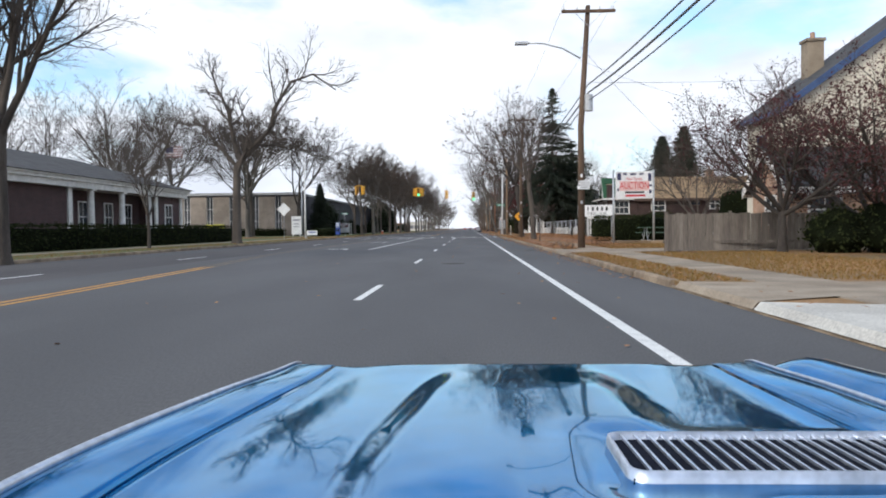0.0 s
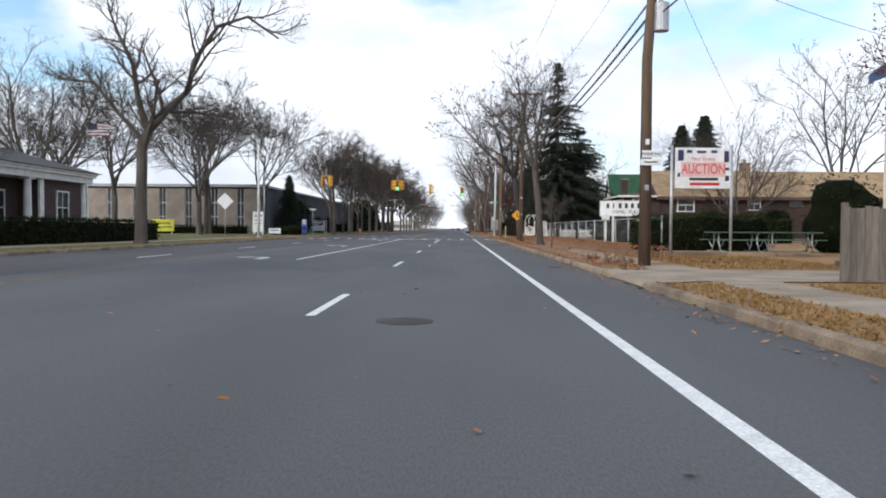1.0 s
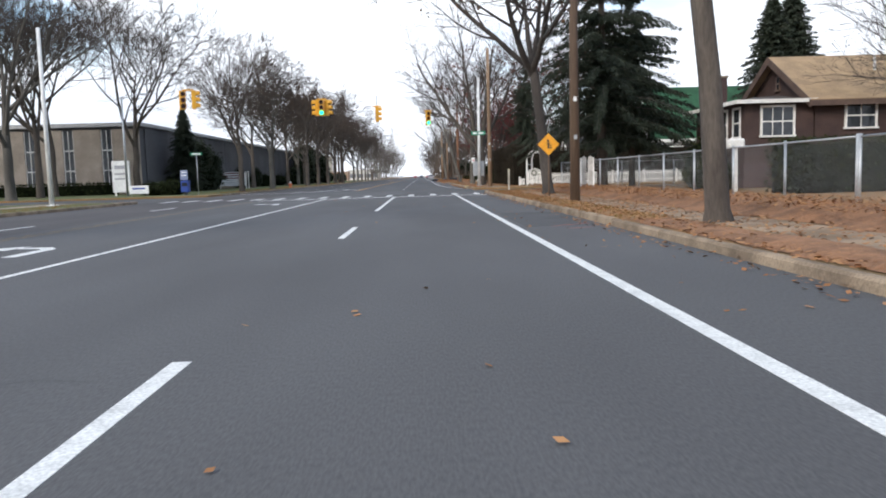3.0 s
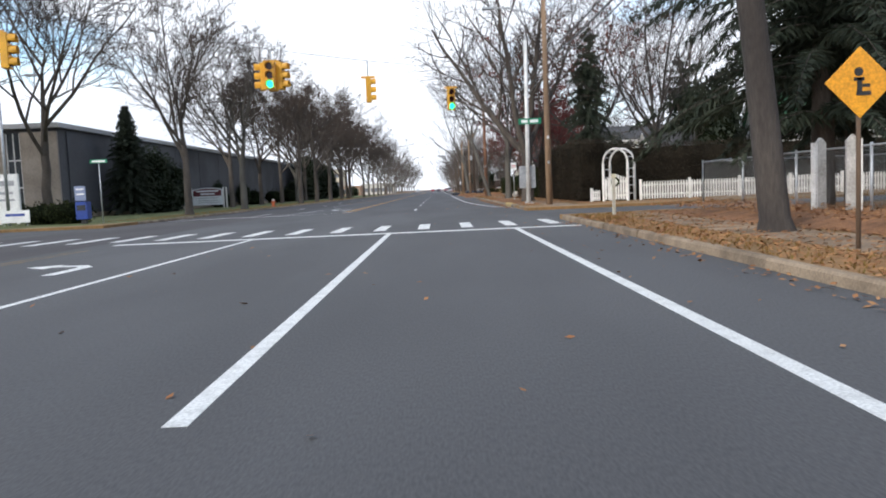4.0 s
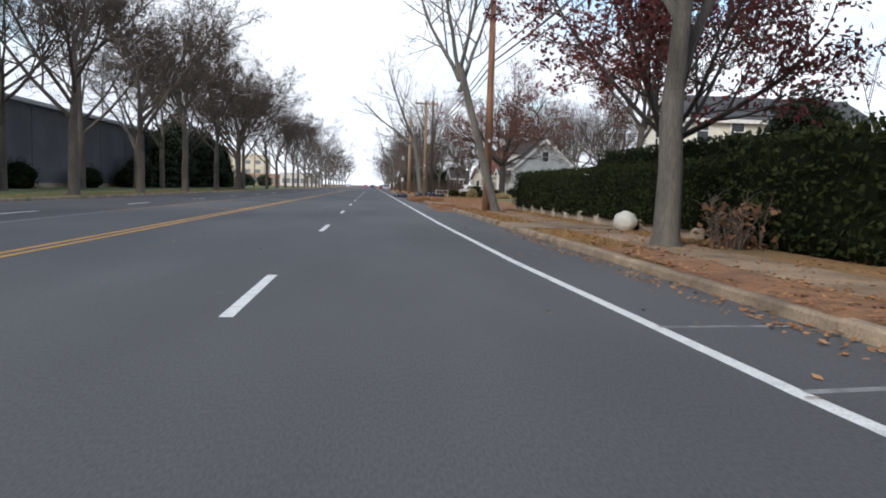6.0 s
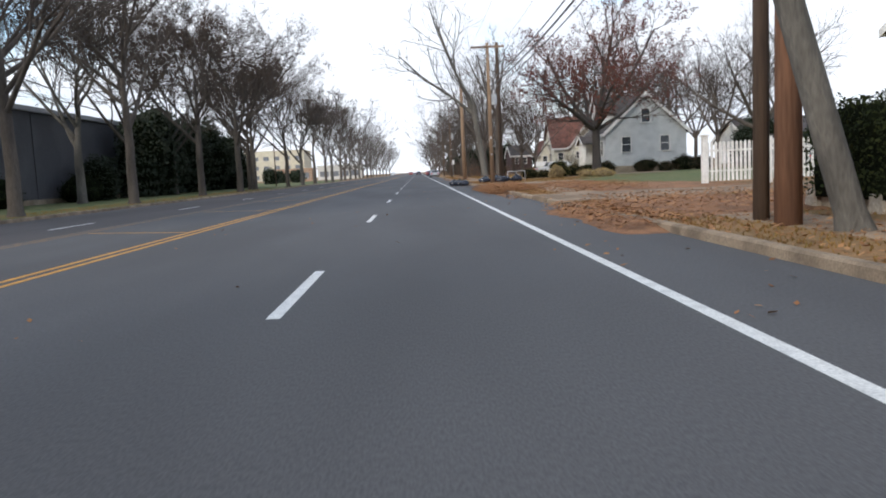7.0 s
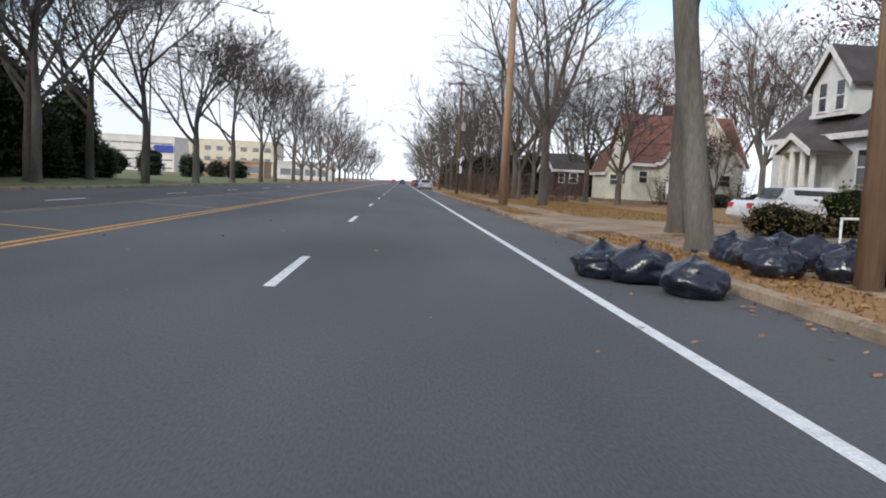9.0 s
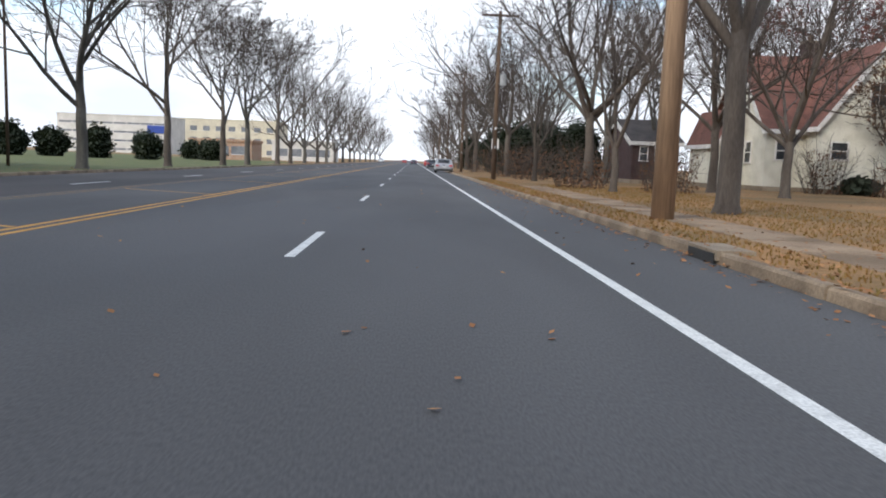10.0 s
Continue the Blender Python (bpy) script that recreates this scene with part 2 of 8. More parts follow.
WHITE_METAL = mat("white_painted_metal", (0.74, 0.73, 0.72), (0.62, 0.61, 0.60), rough=0.45, scale=2, fine=25, bump=0.08)
WHITE_WOOD = mat("white_painted_wood", (0.78, 0.76, 0.73), (0.64, 0.62, 0.58), rough=0.7, scale=2.4, fine=30, bump=0.25, depth=0.004, vary=0.05)
GREY_WOOD = mat("weathered_wood", (0.20, 0.175, 0.15), (0.135, 0.115, 0.10), rough=0.92, scale=2.5, fine=26, bump=0.6, depth=0.006, stretch=(1, 1, 0.12), vary=0.2)
BLACK_PLASTIC = mat("black_plastic_film", (0.010, 0.012, 0.022), (0.017, 0.019, 0.031), rough=0.24, scale=3, fine=7, bump=0.6, depth=0.045)
BLACK_PAINT = mat("black_paint", (0.02, 0.02, 0.02), (0.03, 0.03, 0.03), rough=0.5)
RUBBER = mat("rubber", (0.018, 0.018, 0.018), (0.026, 0.026, 0.026), rough=0.85)
SIGN_WHITE = mat("sign_white", (0.80, 0.80, 0.80), (0.70, 0.70, 0.70), rough=0.5, scale=1.5, fine=30, bump=0.05)
SIGN_YELLOW = mat("sign_yellow", (0.80, 0.36, 0.012), (0.70, 0.31, 0.015), rough=0.45, scale=1.5, fine=30, bump=0.05)
SIGN_BRIGHT = mat("sign_lemon", (0.80, 0.76, 0.06), (0.70, 0.66, 0.06), rough=0.5)
SIGN_RED = mat("sign_red", (0.60, 0.035, 0.05), (0.5, 0.03, 0.04), rough=0.5)
SIGN_MAROON = mat("sign_maroon", (0.16, 0.03, 0.04), (0.12, 0.025, 0.03), rough=0.5)
SIGN_NAVY = mat("sign_navy", (0.03, 0.035, 0.10), (0.03, 0.03, 0.08), rough=0.5)
SIGN_BLUE = mat("sign_blue", (0.02, 0.06, 0.32), (0.018, 0.05, 0.26), rough=0.45)
SIGN_GREEN = mat("sign_green", (0.02, 0.22, 0.12), (0.018, 0.19, 0.1), rough=0.4)
SIGNAL_YELLOW = mat("signal_yellow", (0.72, 0.37, 0.02), (0.60, 0.30, 0.02), rough=0.45, vary=0.05)
LENS_GREEN = mat("lit_green_lens", (0.04, 0.95, 0.35), (0.04, 0.9, 0.33), rough=0.3, bump=0, emit=3.0)
LENS_DARK = mat("unlit_lens", (0.05, 0.012, 0.01), (0.04, 0.01, 0.01), rough=0.2, bump=0)
GLASS_DARK = mat("window_glass", (0.028, 0.032, 0.038), (0.045, 0.05, 0.058), rough=0.08, scale=0.8, fine=3, bump=0.05, depth=0.02)
BRICK_RED = bricks("red_brick", (0.078, 0.036, 0.034), (0.05, 0.026, 0.027), (0.10, 0.085, 0.08))
BRICK_TAN = bricks("tan_brick", (0.42, 0.24, 0.15), (0.34, 0.185, 0.115), (0.4, 0.36, 0.3))
BRICK_YELLOW = banded("yellow_siding", (0.66, 0.61, 0.50), (0.57, 0.52, 0.42), 0.19)
SIDING_BROWN = banded("brown_siding", (0.055, 0.030, 0.024), (0.040, 0.022, 0.019), 0.16)
SIDING_GREY = banded("grey_siding", (0.53, 0.54, 0.53), (0.45, 0.46, 0.455), 0.18)
SIDING_CREAM = banded("cream_siding", (0.70, 0.67, 0.57), (0.60, 0.57, 0.47), 0.18)
SIDING_WHITE = banded("white_siding", (0.70, 0.70, 0.67), (0.6, 0.6, 0.57), 0.18)
ROOF_GREY = banded("grey_shingles", (0.062, 0.060, 0.062), (0.042, 0.041, 0.043), 0.12, rough=0.95)
ROOF_DARK = banded("dark_shingles", (0.075, 0.062, 0.056), (0.05, 0.042, 0.04), 0.12, rough=0.95)
ROOF_TAN = banded("tan_shingles", (0.36, 0.245, 0.135), (0.27, 0.185, 0.105), 0.12, rough=0.95)
ROOF_RED = banded("rust_shingles", (0.18, 0.078, 0.056), (0.125, 0.056, 0.042), 0.12, rough=0.95)
ROOF_GREEN = banded("green_shingles", (0.028, 0.095, 0.045), (0.022, 0.072, 0.036), 0.12, rough=0.95)
BEIGE_PANEL = mat("beige_panel", (0.34, 0.285, 0.24), (0.25, 0.21, 0.178), rough=0.85, scale=0.6, fine=20, bump=0.2, depth=0.01)
GREY_PANEL = mat("grey_wall_panel", (0.088, 0.088, 0.10), (0.065, 0.065, 0.075), rough=0.8, scale=0.25, fine=14, bump=0.2, depth=0.01)
PALE_WALL = mat("pale_wall", (0.62, 0.60, 0.56), (0.54, 0.52, 0.48), rough=0.85, scale=0.3, fine=10, bump=0.1)
STONE = mat("field_stone", (0.42, 0.37, 0.30), (0.28, 0.24, 0.19), rough=0.9, scale=2.5, fine=18, bump=0.7, depth=0.02, vary=0.2)
IRON = mat("cast_iron", (0.06, 0.052, 0.048), (0.04, 0.035, 0.033), rough=0.75, metal=0.5)
CHROME = mat("chrome", (0.75, 0.76, 0.78), (0.7, 0.71, 0.73), rough=0.12, bump=0, metal=1.0)

# ---- building helpers ----
def mesh_ob(name, verts, faces, material, parent=None, label="", smooth=False):
    me = bpy.data.meshes.new(name)
    me.from_pydata(verts, [], faces)
    me.materials.append(material)
    if smooth:
        me.polygons.foreach_set("use_smooth", [True] * len(me.polygons))
    me.update()
    ob = new(name, me)
    if parent:
        ob.parent = parent
    if label:
        ob["label"] = label
    return ob


def part(name, bm, material, parent, label="", smooth=False):
    """Links a bmesh as one mesh object under a thing or a part."""
    me = bpy.data.meshes.new(name)
    bm.to_mesh(me)
    bm.free()
    me.materials.append(material)
    if smooth:
        me.polygons.foreach_set("use_smooth", [True] * len(me.polygons))
    ob = new(name, me)
    if parent:
        ob.parent = parent
    if label:
        ob["label"] = label
    return ob


def again(ob, parent, m):
    """Another piece on the same mesh."""
    o = ob.copy()
    scene.collection.objects.link(o)
    o.parent = parent
    o.matrix_basis = m
    return o


def thing(name, x, y, z, label, category, group="", rz=0.0, kind=""):
    ob = new(name)
    ob.empty_display_size = 0.2
    ob.matrix_basis = pose(x, y, z, 0, 0, rz)
    return tagged(ob, label, category, group, kind)


def box(bm, x0, x1, y0, y1, z0, z1, bevel=0.0, m=None):
    r = bmesh.ops.create_cube(bm, size=1.0)
    vs = r["verts"]
    for v in vs:
        v.co = Vector((x0 + (v.co.x + 0.5) * (x1 - x0), y0 + (v.co.y + 0.5) * (y1 - y0), z0 + (v.co.z + 0.5) * (z1 - z0)))
    if bevel:
        es = list({e for v in vs for e in v.link_edges})
        out = bmesh.ops.bevel(bm, geom=es, offset=bevel, segments=1, affect="EDGES")
        vs = list({v for f in out["faces"] for v in f.verts} | {v for v in vs if v.is_valid})
    if m is not None:
        bmesh.ops.transform(bm, matrix=m, verts=[v for v in vs if v.is_valid])
    return bm


def boxes(*bb, bevel=0.0):
    bm = bmesh.new()
    for b in bb:
        box(bm, *b, bevel=bevel)
    return bm


def ring(V, F, pts, rad, n, cap=True):
    """Adds a round bar along pts to the lists of points and faces."""
    base = len(V)
    k = len(pts)
    for i in range(k):
        a = pts[max(0, i - 1)]
        b = pts[min(k - 1, i + 1)]
        d = (b - a).normalized()
        s = d.orthogonal().normalized()
        if i and s.dot(side) < 0:
            s = -s
        if i:
            s = (side - d * side.dot(d))
            s = s.normalized() if s.length > 1e-5 else d.orthogonal().normalized()
        side = s
        u = d.cross(s)
        for j in range(n):
            t = 2 * math.pi * j / n
            V.append(tuple(pts[i] + (s * math.cos(t) + u * math.sin(t)) * rad[i]))
    for i in range(k - 1):
        for j in range(n):
            a, b = base + i * n + j, base + i * n + (j + 1) % n
            F.append((a, b, b + n, a + n))
    if cap and n > 2:
        F.append(tuple(base + (k - 1) * n + j for j in range(n)))
        F.append(tuple(base + j for j in reversed(range(n))))


def rod(name, pts, r, material, parent, n=8, r2=None, label=""):
    V, F = [], []
    pts = [Vector(p) for p in pts]
    k = len(pts)
    rad = [r + ((r if r2 is None else r2) - r) * i / max(1, k - 1) for i in range(k)]
    ring(V, F, pts, rad, n)
    return mesh_ob(name, V, F, material, parent, label, smooth=n > 5)


def disc_solid(bm, x, y, z, r, h, n=16, axis="z"):
    g = bmesh.ops.create_cone(bm, cap_ends=True, segments=n, radius1=r, radius2=r, depth=h)
    rot = {"z": Matrix(), "y": Matrix.Rotation(radians(90), 4, "X"), "x": Matrix.Rotation(radians(90), 4, "Y")}[axis]
    bmesh.ops.transform(bm, matrix=Matrix.Translation((x, y, z)) @ rot, verts=g["verts"])
    return bm


def words(name, text, size, material, parent, m, depth=0.004):
    """Raised lettering in the built-in font, centred on the pose m (its x to the right, y up)."""
    cu = bpy.data.curves.new(name, "FONT")
    cu.body, cu.size, cu.extrude = text, size, depth
    cu.align_x, cu.align_y = "CENTER", "CENTER"
    tmp = bpy.data.objects.new(name, cu)
    scene.collection.objects.link(tmp)
    bpy.context.view_layer.update()
    me = bpy.data.meshes.new_from_object(tmp)
    bpy.data.objects.remove(tmp)
    bpy.data.curves.remove(cu)
    me.materials.append(material)
    ob = new(name, me)
    ob.parent = parent
    ob.matrix_basis = m
    return ob



# ---- trees ----
def grow(seed, height, radius, fork, limbs=5, spread=0.75, counts=(6, 6, 5), lean=(0, 0), leaf=0, leaf_size=0.09, twig_r=0.011, bias=0.0, leader=0.0,
         tips=3, crook=1.0, arms=()):
    """A bare winter tree: its trunk with limbs, its twigs, and the leaves that still hang. arms: main limbs with courses of their own."""
    rng = random.Random(seed)
    wood, fine, leaves = ([], []), ([], []), ([], [])
    up = Vector((0, 0, 1))

    def rnd(s):
        return Vector((rng.uniform(-s, s), rng.uniform(-s, s), rng.uniform(-s, s)))

    def sliver(pts, r):
        """A thin twig, flat in section."""
        V, F = fine
        k = len(V)
        w = (pts[-1] - pts[0]).cross(rnd(1)).normalized()
        for i, p in enumerate(pts):
            o = w * r * (1 - 0.45 * i / max(1, len(pts) - 1))
            V.extend([tuple(p - o), tuple(p + o)])
        for i in range(len(pts) - 1):
            q = k + 2 * i
            F.append((q, q + 1, q + 3, q + 2))

    def leaf_at(q, n):
        for _ in range(n):
            c = q + rnd(0.22)
            a, b = rnd(1).normalized() * leaf_size, rnd(1).normalized() * leaf_size * 0.7
            k = len(leaves[0])
            leaves[0].extend([tuple(c - a), tuple(c + b), tuple(c + a), tuple(c - b)])
            leaves[1].append((k, k + 1, k + 2, k + 3))

    def sprout(pts, rad, length, lev, az, nc, low=0.2):
        """Side branches along a limb."""
        n = len(pts) - 1
        for c in range(nc):
            f = low + (1 - low) * (c + rng.uniform(0.15, 0.95)) / nc
            x = min(f, 0.999) * n
            i = int(x)
            q = pts[i].lerp(pts[i + 1], x - i)
            dd = (pts[i + 1] - pts[i]).normalized()
            az += 2.4 + rng.uniform(-0.5, 0.5)
            s = Matrix.Rotation(az, 3, dd) @ dd.orthogonal().normalized()
            ang = rng.uniform(0.45, 0.95)
            nd = (dd * math.cos(ang) + s * math.sin(ang)).normalized()
            if nd.z < -0.2:
                nd.z *= 0.3
            branch(q, nd.normalized(), length * rng.uniform(0.40, 0.64) * (1.15 - 0.5 * f), rad[i] * 0.58, lev + 1, az)

    def branch(p, d, length, r, lev, az):
        n = (6, 7, 5, 3, 2)[lev]
        wig = (0.10, 0.11, 0.15, 0.18, 0.22)[lev] * crook
        rise = (0.0, 0.055, 0.06, 0.05, 0.03)[lev]
        floor = twig_r * (1, 1.6, 1.25, 1.0, 0.7)[lev]
        r = max(r, floor)
        pts, rad = [p.copy()], [r]
        for i in range(n):
            d = (d + rnd(wig) + up * rise).normalized()
            p = p + d * (length / n)
            pts.append(p.copy())
            rad.append(max(floor * 0.75, r * (1 - 0.72 * (i + 1) / n)))
        if lev < 4:
            ring(*(wood if lev <= 2 else fine), pts, rad, (7, 6, 4, 3)[lev], cap=False)
            if lev == 3 and leaf and rng.random() < leaf:
                for q in pts[1:]:
                    leaf_at(q, 3)
            sprout(pts, rad, length, lev, az, counts[lev - 1])
            return
        sliver(pts, r)
        if leaf and rng.random() < leaf:
            for q in pts[1:]:
                leaf_at(q, 3)
        for _ in range(tips):
            q = pts[0].lerp(pts[-1], rng.uniform(0.25, 1.0))
            e = (d + rnd(0.75) + up * 0.1).normalized()
            sliver([q, q + e * length * rng.uniform(0.35, 0.7)], twig_r * 0.55)

    trunk_top = Vector((lean[0] * fork, lean[1] * fork, fork))
    pts = [Vector((0, 0, -0.1)), Vector((lean[0] * 0.3, lean[1] * 0.3, 0.25)), trunk_top * 0.5 + rnd(0.06), trunk_top * 0.8 + rnd(0.03), trunk_top, trunk_top + up * radius * 0.9]
    ring(wood[0], wood[1], pts, [radius * 1.5, radius * 1.08, radius * 0.95, radius * 0.9, radius * 0.84, radius * 0.35], 10, cap=False)
    az = rng.uniform(0, 6.28)
    for thick, *course in arms:
        pts = [trunk_top + Vector(q) for q in course]
        rad = [max(twig_r * 2, thick * (1 - 0.8 * i / (len(pts) - 1))) for i in range(len(pts))]
        ring(wood[0], wood[1], pts, rad, 8, cap=False)
        ln = sum((a - b).length for a, b in zip(pts, pts[1:]))
        az += 1.7
        sprout(pts, rad, ln * 0.62, 1, az, counts[0] + 5, 0.25)
    stem = [trunk_top]
    if leader:
        d = Vector((lean[0] * 0.5, lean[1] * 0.5, 1))
        for _ in range(5):
            d = (d + rnd(0.13)).normalized()
            d.z = max(d.z, 0.8)
            stem.append(stem[-1] + d * (height - fork) * leader / 5)
        ring(wood[0], wood[1], stem, [radius * (0.84 - 0.142 * i) for i in range(6)], 10, cap=False)
    for k in range(limbs):
        az += 6.283 / limbs + rng.uniform(-0.35, 0.35)
        tilt = spread * rng.uniform(0.55, 1.15) if k or leader else spread * 0.25
        d = Vector((math.sin(tilt) * math.cos(az) + lean[0] * 0.5 + bias, math.sin(tilt) * math.sin(az) + lean[1] * 0.5, math.cos(tilt))).normalized()
        if leader:
            f = k / max(1, limbs - 1)
            i = min(4, int(f * 4.99))
            q = stem[i].lerp(stem[i + 1], f * 4.99 - i)
            branch(q, d, (height - fork) * (0.86 - 0.42 * f) * rng.uniform(0.85, 1.1), radius * (0.5 - 0.24 * f), 1, az)
        else:
            branch(trunk_top - Vector((0, 0, rng.uniform(0.0, fork * 0.18))), d, (height - fork) * rng.uniform(0.78, 1.08), radius * rng.uniform(0.48, 0.66), 1, az)
    return wood, fine, leaves


def tree(name, x, y, z, label, geom, bark=None, twigs=None, leaf_mat=None, rz=0.0, group="bare street trees"):
    t = thing(name, x, y, z, label, "tree", group, rz)
    wood, fine, leaves = geom
    mesh_ob("trunk", wood[0], wood[1], bark or BARK, t, smooth=True)
    mesh_ob("crown", fine[0], fine[1], twigs or TWIG, t)
    if leaves[1]:
        mesh_ob("leaves", leaves[0], leaves[1], leaf_mat or BROWN_LEAF, t)
    return t


def spruce(name, x, y, z, label, seed, height, reach, clear=0.8, needle=None, rz=0.0, group="evergreens", gap=0.0, full=0.85, fine=1.0):
    """A conifer: a tapered stem with whorls of drooping, needled boughs."""
    rng = random.Random(seed)
    t = thing(name, x, y, z, label, "tree", group, rz)
    V, F = [], []
    ring(V, F, [Vector((0, 0, -0.1)), Vector((0, 0, height * 0.5)), Vector((0, 0, height))], [height * 0.018, height * 0.011, 0.02], 8)
    N, G = [], []
    h, az = clear, rng.uniform(0, 6)
    while h < height - 0.2:
        f = (h - clear) / (height - clear)
        ln = reach * ((1 - f) ** full) * rng.uniform(0.45, 1.12) + 0.12
        if f < 0.12:
            ln *= 0.75 + 2 * f
        az += 2.4 + rng.uniform(-0.3, 0.3)
        if rng.random() < gap:
            h += 0.1
            continue
        d = Vector((math.cos(az), math.sin(az), 0))
        side = Vector((-d.y, d.x, 0))
        pts = []
        for i in range(5):
            s = i / 4
            pts.append(Vector((0, 0, h)) + d * ln * s + Vector((0, 0, ln * (0.10 * s - 0.42 * s * s * (1 - 0.8 * f)))))
        ring(V, F, pts, [0.03 * (1 - 0.8 * i / 4) * (0.4 + ln / reach) for i in range(5)], 3, cap=False)
        steps = max(5, int(ln * 5.6))
        for i in range(steps):
            s = (i + 0.6) / steps
            k = min(3, int(s * 4))
            q = pts[k].lerp(pts[k + 1], s * 4 - k)
            w = (0.34 + 0.52 * (1 - s)) * min(1.0, 0.45 + ln * 0.24)
            for k in range(int(11 * fine)):
                sg = 1 if k % 2 else -1
                o = (side * sg * rng.uniform(0.3, 1.0) + d * rng.uniform(0.2, 0.9)).normalized() * w * rng.uniform(0.45, 1.0) / fine ** 0.7
                o.z -= w * rng.uniform(0.0, 0.7)
                p = q + d * rng.uniform(-0.1, 0.1) + Vector((0, 0, rng.uniform(-0.08, 0.06)))
                b = Vector((rng.uniform(-1, 1), rng.uniform(-1, 1), rng.uniform(-0.6, 0.6))).normalized() * rng.uniform(0.045, 0.08) / fine ** 1.6
                n0 = len(N)
                N.extend([tuple(p), tuple(p + o * 0.5 + b), tuple(p + o), tuple(p + o * 0.5 - b)])
                G.append((n0, n0 + 1, n0 + 2, n0 + 3))
        h += (0.020 + 0.026 * (1 - f)) * (height / 14.0) ** 0.4
    mesh_ob("trunk", V, F, BARK, t, smooth=True)
    mesh_ob("crown", N, G, needle or NEEDLE, t)
    return t


def leaf_skin(V, F, rng, x0, x1, y0, y1, z0, z1, n, size, bulge=0.08):
    """Leaves strewn over the five open faces of a block."""
    ax, ay = (y1 - y0) * (z1 - z0), (x1 - x0) * (z1 - z0)
    top = (x1 - x0) * (y1 - y0)
    tot = 2 * ax + 2 * ay + top
    for _ in range(n):
        r = rng.uniform(0, tot)
        o = rng.gauss(0, bulge)
        if r < 2 * ax:
            c = Vector((x0 - o if r < ax else x1 + o, rng.uniform(y0, y1), rng.uniform(z0, z1)))
        elif r < 2 * ax + 2 * ay:
            c = Vector((rng.uniform(x0, x1), y0 - o if r < 2 * ax + ay else y1 + o, rng.uniform(z0, z1)))
        else:
            c = Vector((rng.uniform(x0, x1), rng.uniform(y0, y1), z1 + abs(o)))
        a = Vector((rng.gauss(0, 1), rng.gauss(0, 1), rng.gauss(0, 1))).normalized() * size * rng.uniform(0.6, 1.3)
        b = Vector((rng.gauss(0, 1), rng.gauss(0, 1), rng.gauss(0, 1))).normalized() * size * rng.uniform(0.5, 1.0)
        k = len(V)
        V.extend([tuple(c - a), tuple(c + b), tuple(c + a), tuple(c - b)])
        F.append((k, k + 1, k + 2, k + 3))


def hedge(name, x0, x1, y0, y1, z0, z1, label, seed, leaf_mat=None, core=None, density=130, size=0.06, group="", lumpy=0.12):
    rng = random.Random(seed)
    t = thing(name, (x0 + x1) / 2, (y0 + y1) / 2, z0, label, "hedge", group)
    w, d, h = (x1 - x0) / 2, (y1 - y0) / 2, z1 - z0
    bm = bmesh.new()
    box(bm, -w + 0.12, w - 0.12, -d + 0.12, d - 0.12, 0, h - 0.1)
    long_x = w > d
    cuts = max(3, int(max(w, d) * 2.2))
    bmesh.ops.subdivide_edges(bm, edges=[e for e in bm.edges if abs((e.verts[0].co - e.verts[1].co)[0 if long_x else 1]) > 0.5], cuts=cuts, use_grid_fill=True)
    bmesh.ops.subdivide_edges(bm, edges=[e for e in bm.edges if abs((e.verts[0].co - e.verts[1].co)[2]) > 0.5], cuts=3, use_grid_fill=True)
    for v in bm.verts:
        o = noise.noise_vector(v.co * 1.3 + Vector((seed, 0, 0))) * lumpy
        if v.co.z > 0.01:
            v.co += o
    # added solid filler, coloured as the shade behind the leaves
    part("core", bm, core or HEDGE_SHADE_CORE, t, smooth=True)
    V, F = [], []
    area = 4 * (w + d) * h + 4 * w * d
    leaf_skin(V, F, rng, -w, w, -d, d, 0.05, h, int(area * density), size)
    mesh_ob("foliage", V, F, leaf_mat or HEDGE_LEAF, t)
    return t


